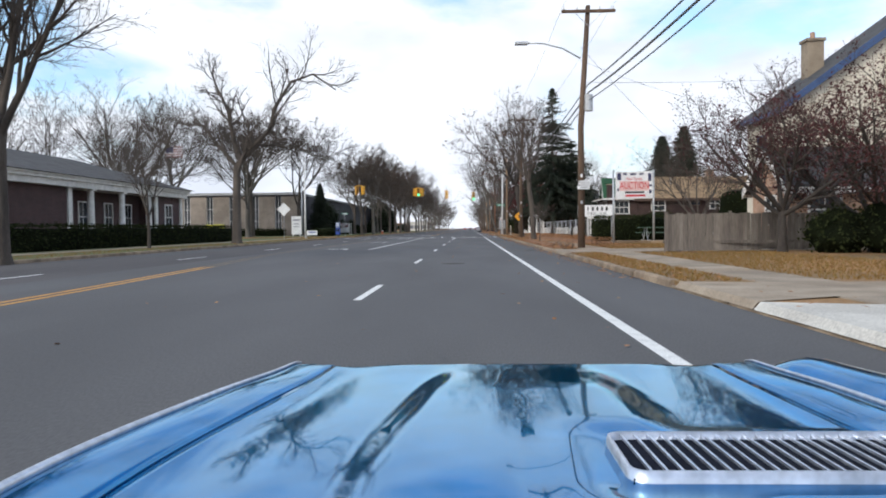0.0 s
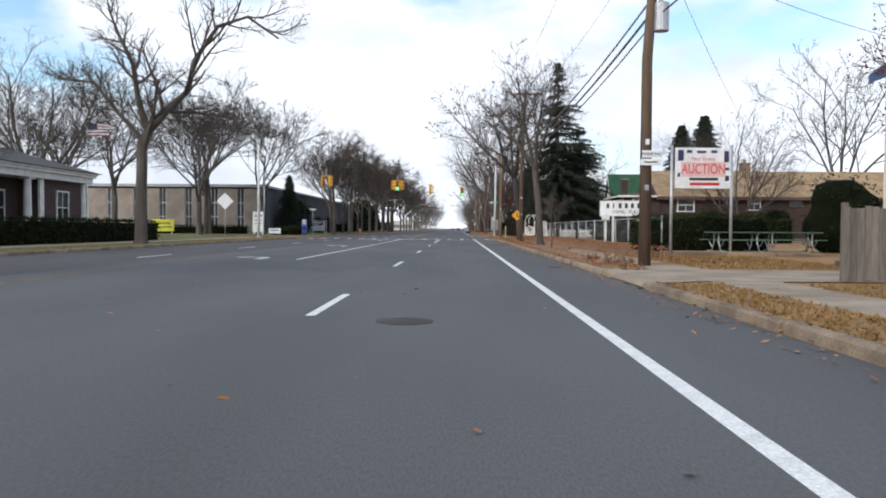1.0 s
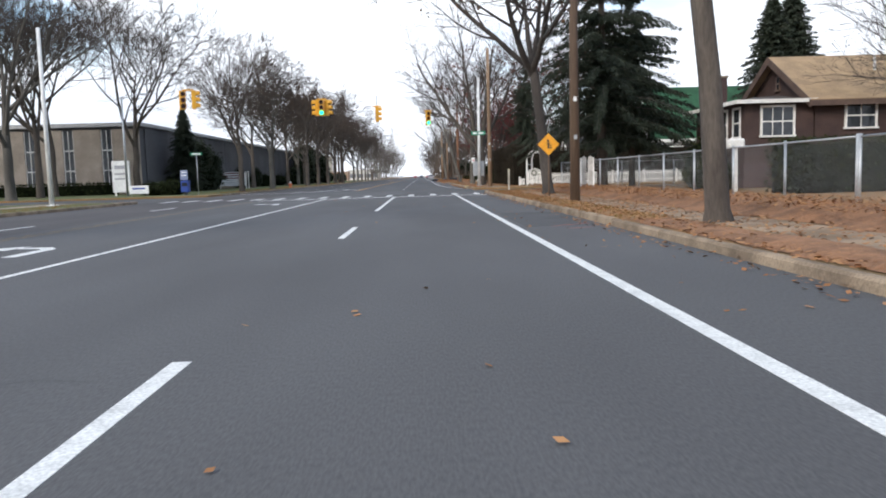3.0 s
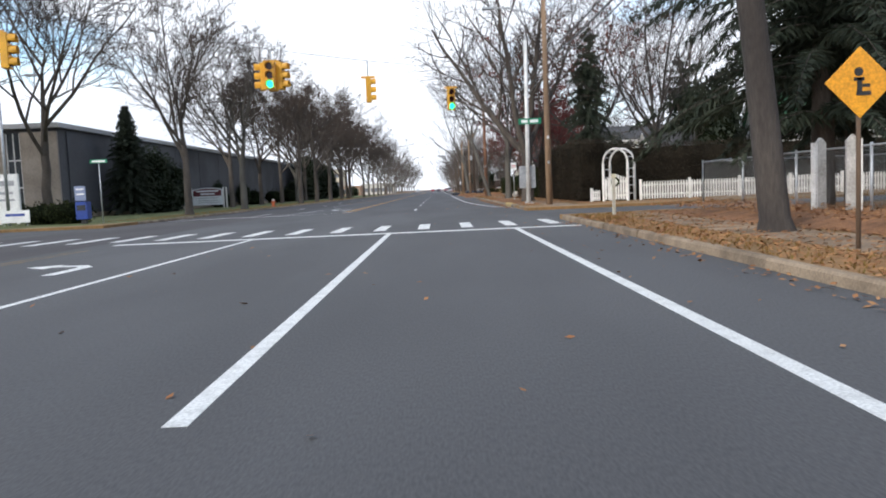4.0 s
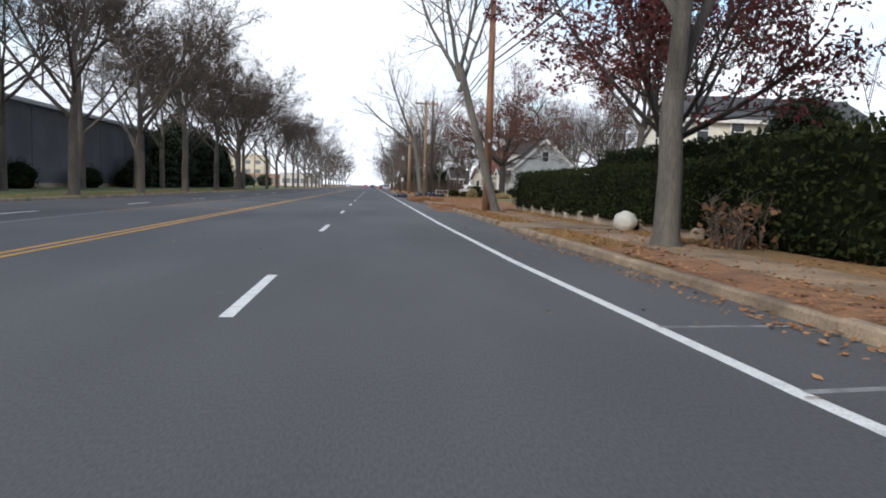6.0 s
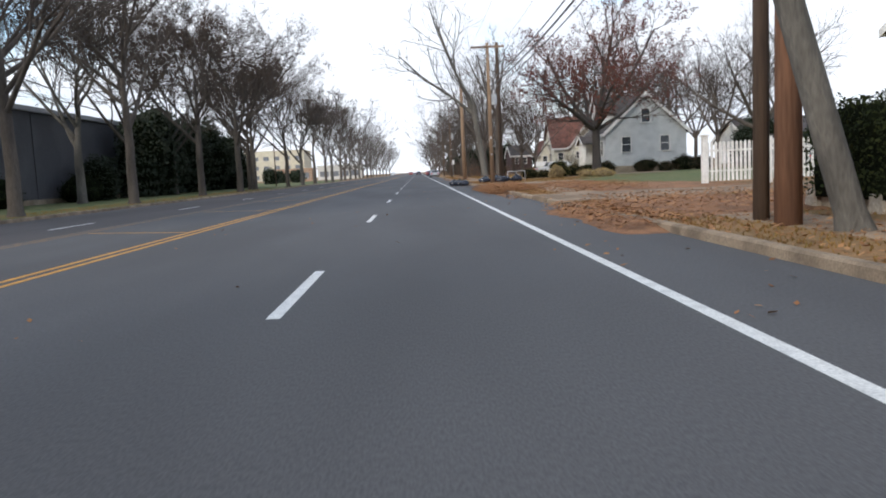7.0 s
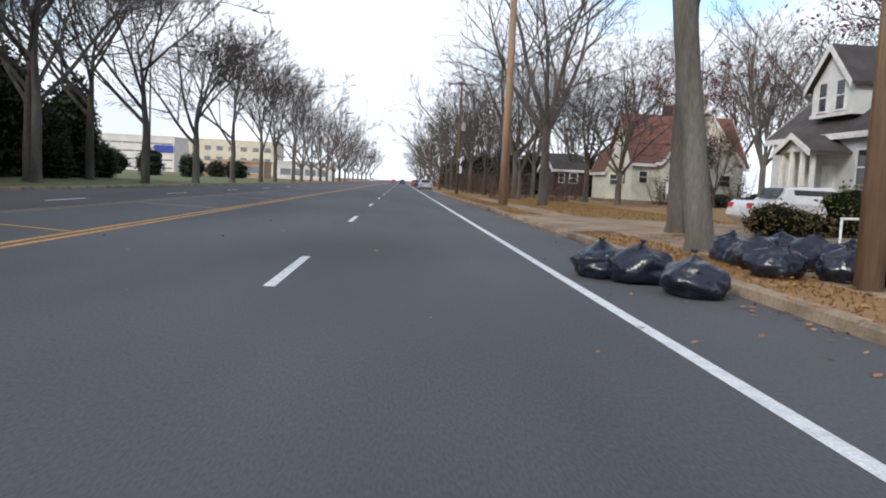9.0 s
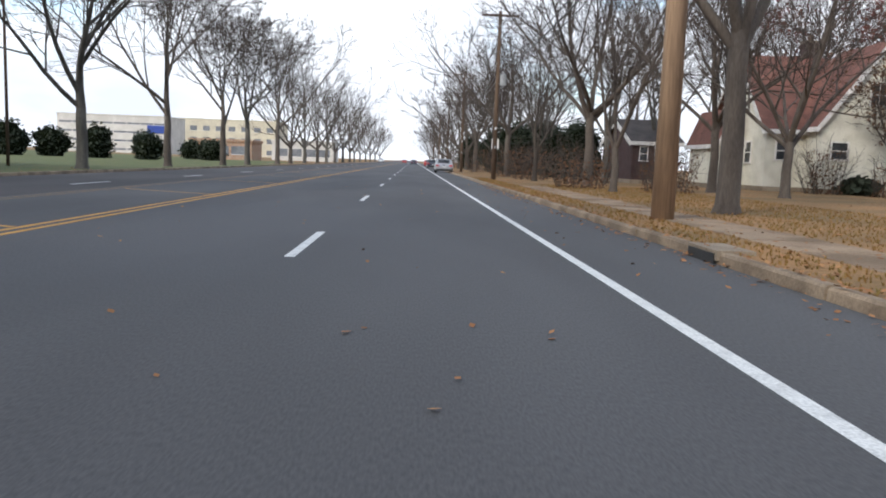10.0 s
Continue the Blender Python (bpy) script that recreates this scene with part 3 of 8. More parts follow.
def shrub(name, x, y, z, r, h, label, seed, leaf_mat=None, core=None, n=1400, size=0.06, group="shrubs"):
    """A rounded bush: a lumpy dark core under loose leaves."""
    rng = random.Random(seed)
    t = thing(name, x, y, z, label, "shrub", group, rng.uniform(0, 360))
    bm = bmesh.new()
    bmesh.ops.create_icosphere(bm, subdivisions=3, radius=1.0)
    for v in bm.verts:
        k = 0.78 + 0.26 * noise.noise(v.co * 2.1 + Vector((seed, 3, 1))) + 0.34 * noise.noise(v.co * 1.0 + Vector((3, seed * 1.7, 1)))
        v.co = Vector((v.co.x * r * k, v.co.y * r * k, max(-0.02, (v.co.z * 0.55 + 0.45) * h * (0.9 + 0.2 * k))))
    pts = [v.co.copy() for v in bm.verts]
    # added filler; the near-black default paints the shade within the bush
    part("core", bm, core or HEDGE_SHADE_CORE, t, smooth=True)
    V, F = [], []
    for _ in range(n):
        c = rng.choice(pts)
        c = Vector((c.x * rng.uniform(0.9, 1.17), c.y * rng.uniform(0.9, 1.17), max(0.03, c.z * rng.uniform(0.9, 1.14)))) + Vector((rng.gauss(0, 0.08), rng.gauss(0, 0.08), rng.gauss(0, 0.05))) * r
        a = Vector((rng.gauss(0, 1), rng.gauss(0, 1), rng.gauss(0, 1))).normalized() * size
        b = Vector((rng.gauss(0, 1), rng.gauss(0, 1), rng.gauss(0, 1))).normalized() * size * 0.8
        k = len(V)
        V.extend([tuple(c - a), tuple(c + b), tuple(c + a), tuple(c - b)])
        F.append((k, k + 1, k + 2, k + 3))
    mesh_ob("foliage", V, F, leaf_mat or HEDGE_LEAF, t)
    return t


# ---- houses ----
def window_unit(parent, face, u, z, w, h, base, trim, bars=1, name="window"):
    """A sash window with its casing, sill, glazing bars and dark glass, on a wall. face: -y, +y, -x or +x; base: the wall's coordinate."""
    rz = {"-y": 0, "+x": 90, "+y": 180, "-x": -90}[face]
    loc = {"-y": (u, base, z), "+y": (u, base, z), "-x": (base, u, z), "+x": (base, u, z)}[face]
    c = 0.1 if w > 0.5 else 0.06
    bm = boxes((-w / 2 - c, w / 2 + c, -0.05, 0.02, h / 2, h / 2 + c), (-w / 2 - c, -w / 2, -0.05, 0.02, -h / 2, h / 2),
               (w / 2, w / 2 + c, -0.05, 0.02, -h / 2, h / 2), (-w / 2, w / 2, -0.035, 0.0, -0.03, 0.03))
    for b in range(bars):
        xx = -w / 2 + w * (b + 1) / (bars + 1)
        box(bm, xx - 0.018, xx + 0.018, -0.03, 0.0, -h / 2, h / 2)
    fr = part(name, bm, trim, parent)
    fr.matrix_basis = pose(*loc, 0, 0, rz)
    part("sill", boxes((-w / 2 - c - 0.04, w / 2 + c + 0.04, -0.1, 0.02, -h / 2 - 0.08, -h / 2)), trim, fr)
    part("pane", boxes((-w / 2, w / 2, -0.012, 0.01, -h / 2, h / 2)), GLASS_DARK, fr)
    return fr


def gable_house(name, label, x0, x1, y0, y1, zb, ze, zr, axis, wall_m, roof_m, trim_m, wins=(), over=0.35, chimney=None, category="house", thick=0.16, base_m=None, chimney_m=None):
    """A house with a gabled roof: its walls with gables, roof slabs, barge boards, foundation and windows."""
    cx, cy = (x0 + x1) / 2, (y0 + y1) / 2
    t = thing(name, cx, cy, zb, label, category)
    w, d, he, hr = (x1 - x0) / 2, (y1 - y0) / 2, ze - zb, zr - zb
    if axis == "y":
        vs = [(-w, -d, 0), (w, -d, 0), (w, -d, he), (0, -d, hr), (-w, -d, he), (-w, d, 0), (w, d, 0), (w, d, he), (0, d, hr), (-w, d, he)]
    else:
        vs = [(-w, d, 0), (-w, -d, 0), (-w, -d, he), (-w, 0, hr), (-w, d, he), (w, d, 0), (w, -d, 0), (w, -d, he), (w, 0, hr), (w, d, he)]
    mesh_ob("wall", vs, [(0, 1, 2, 3, 4), (6, 5, 9, 8, 7), (0, 4, 9, 5), (1, 6, 7, 2), (2, 7, 8, 3), (4, 3, 8, 9)], wall_m, t)
    run = w if axis == "y" else d
    slope = (hr - he) / run
    ln = (d if axis == "y" else w) + over
    for s in (-1, 1):
        a = (run + over) * s
        lo = he - over * slope
        prof = [(0, hr + 0.02), (a, lo + 0.02), (a, lo + 0.02 + thick), (0, hr + 0.02 + thick * 1.1)]
        vv = []
        for e in (-ln, ln):
            for u, z in prof:
                vv.append((u, e, z) if axis == "y" else (e, u, z))
        ff = [(0, 1, 2, 3), (7, 6, 5, 4), (0, 4, 5, 1), (1, 5, 6, 2), (2, 6, 7, 3), (3, 7, 4, 0)]
        mesh_ob("roof", vv, ff, roof_m, t)
        for e in (-1, 1):
            bm = bmesh.new()
            y_in, y_out = e * (ln - 0.005), e * (ln + 0.03)
            pr = [(0, hr - 0.2), (a, lo - 0.18), (a, lo + 0.04 + thick), (0, hr + 0.04 + thick)]
            vv = [((u, q, z) if axis == "y" else (q, u, z)) for q in (y_in, y_out) for u, z in pr]
            bv = [bm.verts.new(v) for v in vv]
            for f in ff:
                bm.faces.new([bv[i] for i in f])
            part("barge_board", bm, trim_m, t)
        bm = bmesh.new()
        q0, q1 = sorted((a, a + 0.05 * s))
        if axis == "y":
            box(bm, q0, q1, -ln, ln, lo - 0.12, lo + 0.14)
        else:
            box(bm, -ln, ln, q0, q1, lo - 0.12, lo + 0.14)
        part("gutter", bm, trim_m, t)
    part("foundation", boxes((-w - 0.04, w + 0.04, -d - 0.04, d + 0.04, -0.5, 0.28)), base_m or CONCRETE, t)
    for face, u, z, ww, hh, *rest in wins:
        base = {"-y": -d, "+y": d, "-x": -w, "+x": w}[face]
        uu = u - (cx if face in ("-y", "+y") else cy)
        window_unit(t, face, uu, z - zb, ww, hh, base, trim_m, rest[0] if rest else 0)
    if chimney:
        px, py, pw, top = chimney
        bm = boxes((px - cx - pw / 2, px - cx + pw / 2, py - cy - pw / 2, py - cy + pw / 2, he * 0.6, top - zb))
        ch = part("chimney", bm, chimney_m or BRICK_TAN, t)
        part("cap", boxes((px - cx - pw / 2 - 0.07, px - cx + pw / 2 + 0.07, py - cy - pw / 2 - 0.07, py - cy + pw / 2 + 0.07, top - zb, top - zb + 0.14)), CONCRETE, ch)
        part("flue", disc_solid(bmesh.new(), px - cx, py - cy, top - zb + 0.3, 0.12, 0.4, 10), BRICK_TAN, ch)
    return t

# ---- ground and road ----
KR, KL, VZ = 5.2, -14.0, 0.12          # kerb faces and the height of the verges
SY0, SY1 = 91.0, 99.8                 # side street
LY0, LY1 = 87.0, 101.0                 # side street on the other side


def ground_piece(side, xa, xb, gap):
    """Verge land on one side of the road, with the bed of a side street let into it."""
    y0, y1 = gap
    V, F = [], []
    for y, z in ((-400, VZ), (y0, VZ), (y0, -0.06), (y1, -0.06), (y1, VZ), (4000, VZ)):
        V += [(xa, y, z), (xb, y, z), (xb, y, -0.06)]
    for i in range(5):
        q = 3 * i
        F.append((q, q + 1, q + 4, q + 3))
        if i in (0, 4):
            F.append((q + 1, q + 2, q + 5, q + 4))
    return V, [f[::side] for f in F]


VL, FL = ground_piece(1, -2500, KL - 0.1, (LY0, LY1))
VR, FR = ground_piece(-1, 2500, KR + 0.1, (SY0, SY1))
VM = [(KL - 0.1, -400, -0.06), (KR + 0.1, -400, -0.06), (KR + 0.1, 4000, -0.06), (KL - 0.1, 4000, -0.06)]
n1, n2 = len(VL), len(VL) + len(VR)
tagged(mesh_ob("ground", VL + VR + VM, FL + [tuple(i + n1 for i in f) for f in FR] + [(n2, n2 + 1, n2 + 2, n2 + 3)], GROUND),
       "brown winter ground with dead grass beside the road", "ground", kind="structure")

rb = boxes((-7.9, KR, -300, 2500, -0.055, 0.0))
road = tagged(part("road", rb, ASPHALT, None), "dark grey asphalt road with painted lanes", "road", kind="structure")
# worn asphalt, its colour also lowered to imitate lens falloff at the left
part("far_lanes", boxes((KL, -7.9, -300, 2500, -0.055, 0.0)), mat("asphalt_far_lanes", (0.072, 0.065, 0.066), (0.052, 0.048, 0.050), rough=0.9, scale=0.3, fine=60, bump=0.5, depth=0.004, stretch=(1, 0.25, 1)), road, "worn asphalt lanes, darkened for the dimmer left side")
tagged(part("side_road", boxes((KR, 200, SY0 + 0.02, SY1 - 0.02, -0.055, -0.004)), ASPHALT_OLD, None),
                   "worn grey asphalt side street joining the road", "road", kind="structure")
tagged(part("side_road", boxes((-220, KL - 0.02, LY0 + 0.02, LY1 - 0.02, -0.055, -0.004)), ASPHALT_OLD, None),
       "wide grey asphalt side street between two lawns", "road", kind="structure")


def paint(name, x0, x1, y0, y1, material=None, label="", z=0.003):
    return mesh_ob(name, [(x0, y0, z), (x1, y0, z), (x1, y1, z), (x0, y1, z), (x0, y0, z - 0.008), (x1, y0, z - 0.008), (x1, y1, z - 0.008), (x0, y1, z - 0.008)],
                   [(0, 1, 2, 3), (4, 5, 1, 0), (5, 6, 2, 1), (6, 7, 3, 2), (7, 4, 0, 3)], material or PAINT_W, road, label)


def strip(name, pts, w, material, label="", z=0.003):
    """A painted line of width w along points on the road."""
    V, F = [], []
    for i, p in enumerate(pts):
        a, b = Vector((*pts[max(0, i - 1)], 0)), Vector((*pts[min(len(pts) - 1, i + 1)], 0))
        d = (b - a).normalized()
        s = Vector((-d.y, d.x, 0)) * w / 2
        V.append((p[0] + s.x, p[1] + s.y, z))
        V.append((p[0] - s.x, p[1] - s.y, z))
    for i in range(len(pts) - 1):
        F.append((2 * i + 1, 2 * i + 3, 2 * i + 2, 2 * i))
    return mesh_ob(name, V, F, material, road, label)


# lane dashes of the near carriageway: ten feet long, forty feet apart
dash = paint("lane_dash", -0.06, 0.06, 0, 3.05, PAINT_W, "white lane dash")
dash.matrix_basis = pose(0, 10.0, 0)
for k in range(-2, 5):
    if k:
        again(dash, road, pose(0, 10.0 + 12.19 * k, 0))
for k in range(0, 36):
    again(dash, road, pose(0, 108.2 + 12.19 * k, 0))
for k in range(-3, 40):
    if not 78 < 16.6 + 12.19 * k < 108:
        again(dash, road, pose(-9.5 if k > 6 else -9.3, 14.6 + 12.19 * k, 0))
paint("lane_line", -0.065, 0.065, 69.7, 85.99, PAINT_W, "solid white lane line before the crossing")
paint("edge_line", 3.29, 3.43, -60, 85.99, PAINT_W, "solid white edge line")
strip("edge_line", [(7.6, 101.2), (6.2, 102.6), (5.2, 104.9), (4.6, 108.0), (4.1, 112.5), (3.75, 118.0), (3.5, 126.0), (3.38, 138.0), (3.37, 700.0)], 0.13, PAINT_W, "solid white edge line")
for k in range(7):
    yy = 107.6 + 2.1 * k
    xa = (4.75, 4.45, 4.2, 4.05, 3.9, 3.8, 3.72)[k]
    strip("hatch_line", [(xa, yy), (5.1, yy + 0.5 - 0.06 * k)], 0.09, PAINT_FADED)
paint("pocket_line", -3.67, -3.56, 38.4, 85.99, PAINT_W, "solid white turn pocket line")
paint("stop_line", -7.3, 5.1, 86.0, 86.42, PAINT_W, "white stop line across the lanes")
stripe = paint("crosswalk_stripe", -0.17, 0.17, 0, 3.0, PAINT_W, "white crosswalk stripe")
stripe.matrix_basis = pose(4.66, 87.68, 0)
for k in range(1, 15):
    again(stripe, road, pose(4.66 - 1.262 * k, 87.68 + (0.0 if k < 9 else 0.05), 0))
# yellow centre lines: before the crossing they bend away round the turn pocket
PAINT_Y_DULL = mat("road_paint_yellow_dull", (0.34, 0.19, 0.06), (0.20, 0.125, 0.06), rough=0.75, scale=3, fine=45, bump=0.2, depth=0.002)
PAINT_Y_WORN = mat("road_paint_yellow_worn", (0.20, 0.135, 0.06), (0.085, 0.075, 0.062), rough=0.8, scale=2.5, fine=40, bump=0.2, depth=0.002)
for o in (-0.13, 0.13):
    strip("centre_line", [(-4.6 + o, -40), (-5.1 + o, 4), (-5.5 + o, 12), (-6.1 + o, 21)], 0.11, PAINT_Y, "yellow centre line")
    strip("centre_line", [(-6.1 + o, 21), (-6.9 + o, 29), (-7.25 + o, 36), (-7.3 + o, 84.5)], 0.11, PAINT_Y_WORN, "worn yellow centre line")
    strip("centre_line", [(-4.03 + o, 109.5), (-4.03 + o, 700)], 0.11, PAINT_Y, "yellow centre line")
    strip("centre_line", [(-7.6 + o, 140), (-7.5 + o, 152), (-7.45 + o, 700)], 0.075, PAINT_Y_DULL, "dull yellow centre line")
for k in range(44):
    yy = 146 + 10.6 * k
    strip("median_bar", [(-7.22, yy + 1.6), (-4.26, yy)], 0.12, PAINT_Y, "slanting yellow median bar")
strip("centre_line", [(-4.1, 110.2), (-5.2, 117.5), (-7.5, 130), (-7.6, 140)], 0.10, PAINT_FADED, z=0.0055)
strip("turn_box_line", [(-3.6, 109.7), (-7.6, 108.2), (-13.4, 107.4)], 0.14, PAINT_W, "white line across the turn lane", z=0.007)
strip("turn_box_line", [(-7.5, 108.3), (-7.1, 113), (-6.6, 118.8)], 0.11, PAINT_W, z=0.011)
strip("opposite_stop_line", [(-7.5, 108.9), (-13.6, 109.1)], 0.3, PAINT_W, z=0.004)


def arrow(x, y, rz, parent=road):
    """A painted left-turn arrow: shaft, bend and head."""
    V = [(0.13, 0, 0.004), (0.13, 1.35, 0.004), (-0.12, 1.75, 0.004), (-0.75, 1.85, 0.004), (-0.75, 1.55, 0.004), (-0.25, 1.48, 0.004), (-0.11, 1.3, 0.004), (-0.11, 0, 0.004),
         (-0.7, 2.15, 0.004), (-1.25, 1.7, 0.004), (-0.7, 1.25, 0.004)]
    ob = mesh_ob("turn_arrow", V, [(0, 1, 2, 5, 6, 7), (2, 3, 4, 5), (8, 9, 10)], PAINT_W, parent, "white turn arrow")
    ob.matrix_basis = pose(x, y, 0, 0, 0, rz)
    return ob


for ay in (38.4, 57.0, 78.2):
    arrow(-5.0, ay, 0)
arrow(-5.75, 119.0, 180).scale = (1.25, 1.5, 1)
# patches, joints and covers
PATCH = mat("asphalt_patch", (0.068, 0.068, 0.071), (0.056, 0.056, 0.059), rough=0.9, scale=0.8, fine=60, bump=0.4, depth=0.003)
for x0, x1, y0, y1 in ((-9, -7.6, 46, 60), (-13.2, -11.5, 30, 42), (3.6, 5.1, 60.5, 66)):
    paint("patch", x0, x1, y0, y1, PATCH, "dark asphalt patch", z=0.0015)
TAR = mat("crack_sealer", (0.028, 0.028, 0.030), (0.02, 0.02, 0.022), rough=0.6, scale=3, fine=30)
rngc = random.Random(5)
for k in range(38):
    cx, cy = rngc.uniform(-13, 5), rngc.uniform(0, 270)
    pts = [(cx, cy)]
    along = rngc.random() < 0.45
    for _ in range(rngc.randint(5, 12)):
        cx += rngc.uniform(-0.25, 0.25) if along else rngc.uniform(0.2, 0.7)
        cy += rngc.uniform(0.5, 1.4) if along else rngc.uniform(-0.3, 0.3)
        if cx > 5.4:
            break
        pts.append((cx, cy))
    if len(pts) > 2:
        strip("sealed_crack", pts, rngc.uniform(0.006, 0.012), TAR, z=0.002 + 0.00004 * k)


def cover(x, y, r=0.34):
    ob = part("manhole_cover", disc_solid(bmesh.new(), 0, 0, 0.0, r, 0.012, 20), IRON, road, "round iron manhole cover")
    ob.matrix_basis = pose(x, y, 0)
    return ob


cover(1.2, 21.7)
cover(4.5, 34.6, 0.25)
MARK_RED = mat("utility_paint", (0.42, 0.10, 0.07), (0.22, 0.09, 0.075), rough=0.8)
strip("utility_mark", [(4.1, 60.3), (5.0, 61.0)], 0.08, MARK_RED, "faded red utility mark")
strip("utility_mark", [(4.3, 59.6), (4.8, 59.8)], 0.08, MARK_RED)

# ---- kerbs and pavements ----
def profile_run(name, pts, material, parent=None, w=0.16, h=0.138, side=1, label="", piece=None):
    """A kerb along points: a rounded stone section, its road face on the line."""
    V, F = [], []
    prof = [(0.0, -0.05), (0.015, h - 0.03), (0.045, h), (w, h), (w, -0.05)]
    for i, p in enumerate(pts):
        a, b = Vector((*pts[max(0, i - 1)], 0)), Vector((*pts[min(len(pts) - 1, i + 1)], 0))
        d = (b - a).normalized()
        s = Vector((d.y, -d.x, 0)) * side
        for u, z in prof:
            V.append((p[0] + s.x * u, p[1] + s.y * u, z))
    n = len(prof)
    for i in range(len(pts) - 1):
        for j in range(n - 1):
            a = i * n + j
            q = (a, a + n, a + n + 1, a + 1)
            F.append(q if side > 0 else q[::-1])
    e = (len(pts) - 1) * n
    F.append(tuple(range(n)) if side < 0 else tuple(reversed(range(n))))
    F.append(tuple(e + j for j in range(n)) if side > 0 else tuple(e + j for j in reversed(range(n))))
    return mesh_ob(name, V, F, material, parent, label)


kerb_r = tagged(new("kerb_right"), "tan concrete kerb edged with dead leaves", "kerb", kind="structure")
kerb_l = tagged(new("kerb_left"), "concrete kerb along the grass verge", "kerb", kind="structure")
DRIVES = ((0.4, 8.0), (8.05, 11.6), (26.6, 31.6), (134.0, 137.6), (159.6, 166.2), (183.6, 190.6), (203.5, 213.0))
stone_r = profile_run("kerb_stone", [(0, 0), (0, 2.98)], KERB, kerb_r)
low_r = profile_run("dropped_kerb", [(0, 0), (0, 2.98)], KERB, kerb_r, h=0.04)
stone_r.matrix_basis = pose(KR, -12, 0)
low_r.matrix_basis = pose(KR, 4.3, 0)
rk = random.Random(9)
for k in range(1, 108):
    yy = -12 + 3 * k
    if SY0 - 3.2 < yy < SY1 + 3.0:
        continue
    inside = any(a - 0.6 < yy < b - 1.6 for a, b in DRIVES)
    again(low_r if inside else stone_r, kerb_r, pose(KR + rk.uniform(-0.015, 0.015), yy, rk.uniform(-0.012, 0.008), 0, 0, rk.uniform(-0.25, 0.25)))
tail = profile_run("kerb_run", [(0, 0), (0, 420)], KERB, kerb_r)
tail.matrix_basis = pose(KR, 312, 0)
rad = [(KR, 87.2), (KR + 0.25, 88.7), (KR + 0.9, 90.0), (KR + 1.9, 90.75), (KR + 3.2, 91.0), (70, 91.0)]
profile_run("kerb_return", rad, KERB, kerb_r)
rad = [(70, SY1), (KR + 3.4, SY1), (KR + 1.5, SY1 + 0.1), (KR + 0.5, SY1 + 0.7), (KR + 0.08, SY1 + 1.7), (KR, SY1 + 3.2)]
profile_run("kerb_return", rad, KERB, kerb_r)
yk = profile_run("painted_kerb", [(0, 0), (0, 3.6)], KERB_Y, kerb_r, w=0.2, h=0.19, label="yellow painted kerb over a storm drain")
yk.matrix_basis = pose(KR - 0.03, 106.2, 0)
for xx, yy in ((KR - 0.05, 105.2), (KR - 0.05, 218.4)):
    dr = part("storm_drain", boxes((0, 0.5, 0, 1.0, 0.05, 0.175)), CONCRETE, kerb_r, "dark storm drain opening in the kerb")
    dr.matrix_basis = pose(xx, yy, 0)
    # no hole: a black box on the face paints the drain's dark inside
    part("opening", boxes((-0.012, 0.02, 0.06, 0.94, 0.0, 0.135)), BLACK_PAINT, dr)
stone_l = profile_run("kerb_stone", [(0, 0), (0, 2.98)], KERB, kerb_l, side=-1)
stone_l.matrix_basis = pose(KL, 3, 0)
for k in range(1, 100):
    if LY0 - 2.5 < 3 + 3 * k < LY1 + 3.5:
        continue
    again(stone_l, kerb_l, pose(KL + rk.uniform(-0.015, 0.015), 3 + 3 * k, rk.uniform(-0.015, 0.005)))
rad = [(KL, 84.0), (KL - 0.3, 85.4), (KL - 1.0, 86.4), (KL - 2.1, 86.9), (KL - 3.4, LY0), (-90, LY0)]
profile_run("kerb_return", rad, KERB, kerb_l, side=-1)
rad = [(-90, LY1), (-18.6, LY1), (-16.4, 101.5), (-15.0, 102.7), (-14.25, 104.5), (KL, 107.0)]
profile_run("kerb_return", rad, KERB, kerb_l, side=-1)
tl = profile_run("kerb_run", [(0, 0), (0, 420)], KERB, kerb_l, side=-1)
tl.matrix_basis = pose(KL, 303, 0)

pavement = tagged(new("pavement"), "tan concrete pavement slabs beside the verge", "pavement", kind="structure")
slab = part("slab", boxes((0, 1.3, 0, 1.48, -0.06, 0.018), bevel=0.012), CONCRETE, pavement)
slab.matrix_basis = pose(6.5, -9, VZ)
slab_old = part("slab", boxes((0, 1.3, 0, 1.48, -0.06, 0.014), bevel=0.012), PAVE_DIRTY, pavement, "leaf-stained concrete slab")
slab_old.matrix_basis = pose(6.5, 126, VZ)
for k in range(1, 170):
    yy = -9 + 1.5 * k
    if SY0 - 1.6 < yy < SY1 + 0.4 or k == 90:
        continue
    again(slab_old if yy > 32 else slab, pavement, pose(6.5 + rk.uniform(-0.01, 0.01), yy, VZ + rk.uniform(-0.008, 0.008), rk.uniform(-0.3, 0.3), rk.uniform(-0.3, 0.3), 0))
tagged(part("pavement_left", boxes((-18.4, -17.1, -20, 86.2, 0.0, VZ + 0.018)), CONCRETE, None), "narrow concrete pavement behind the grass verge", "pavement", kind="structure")
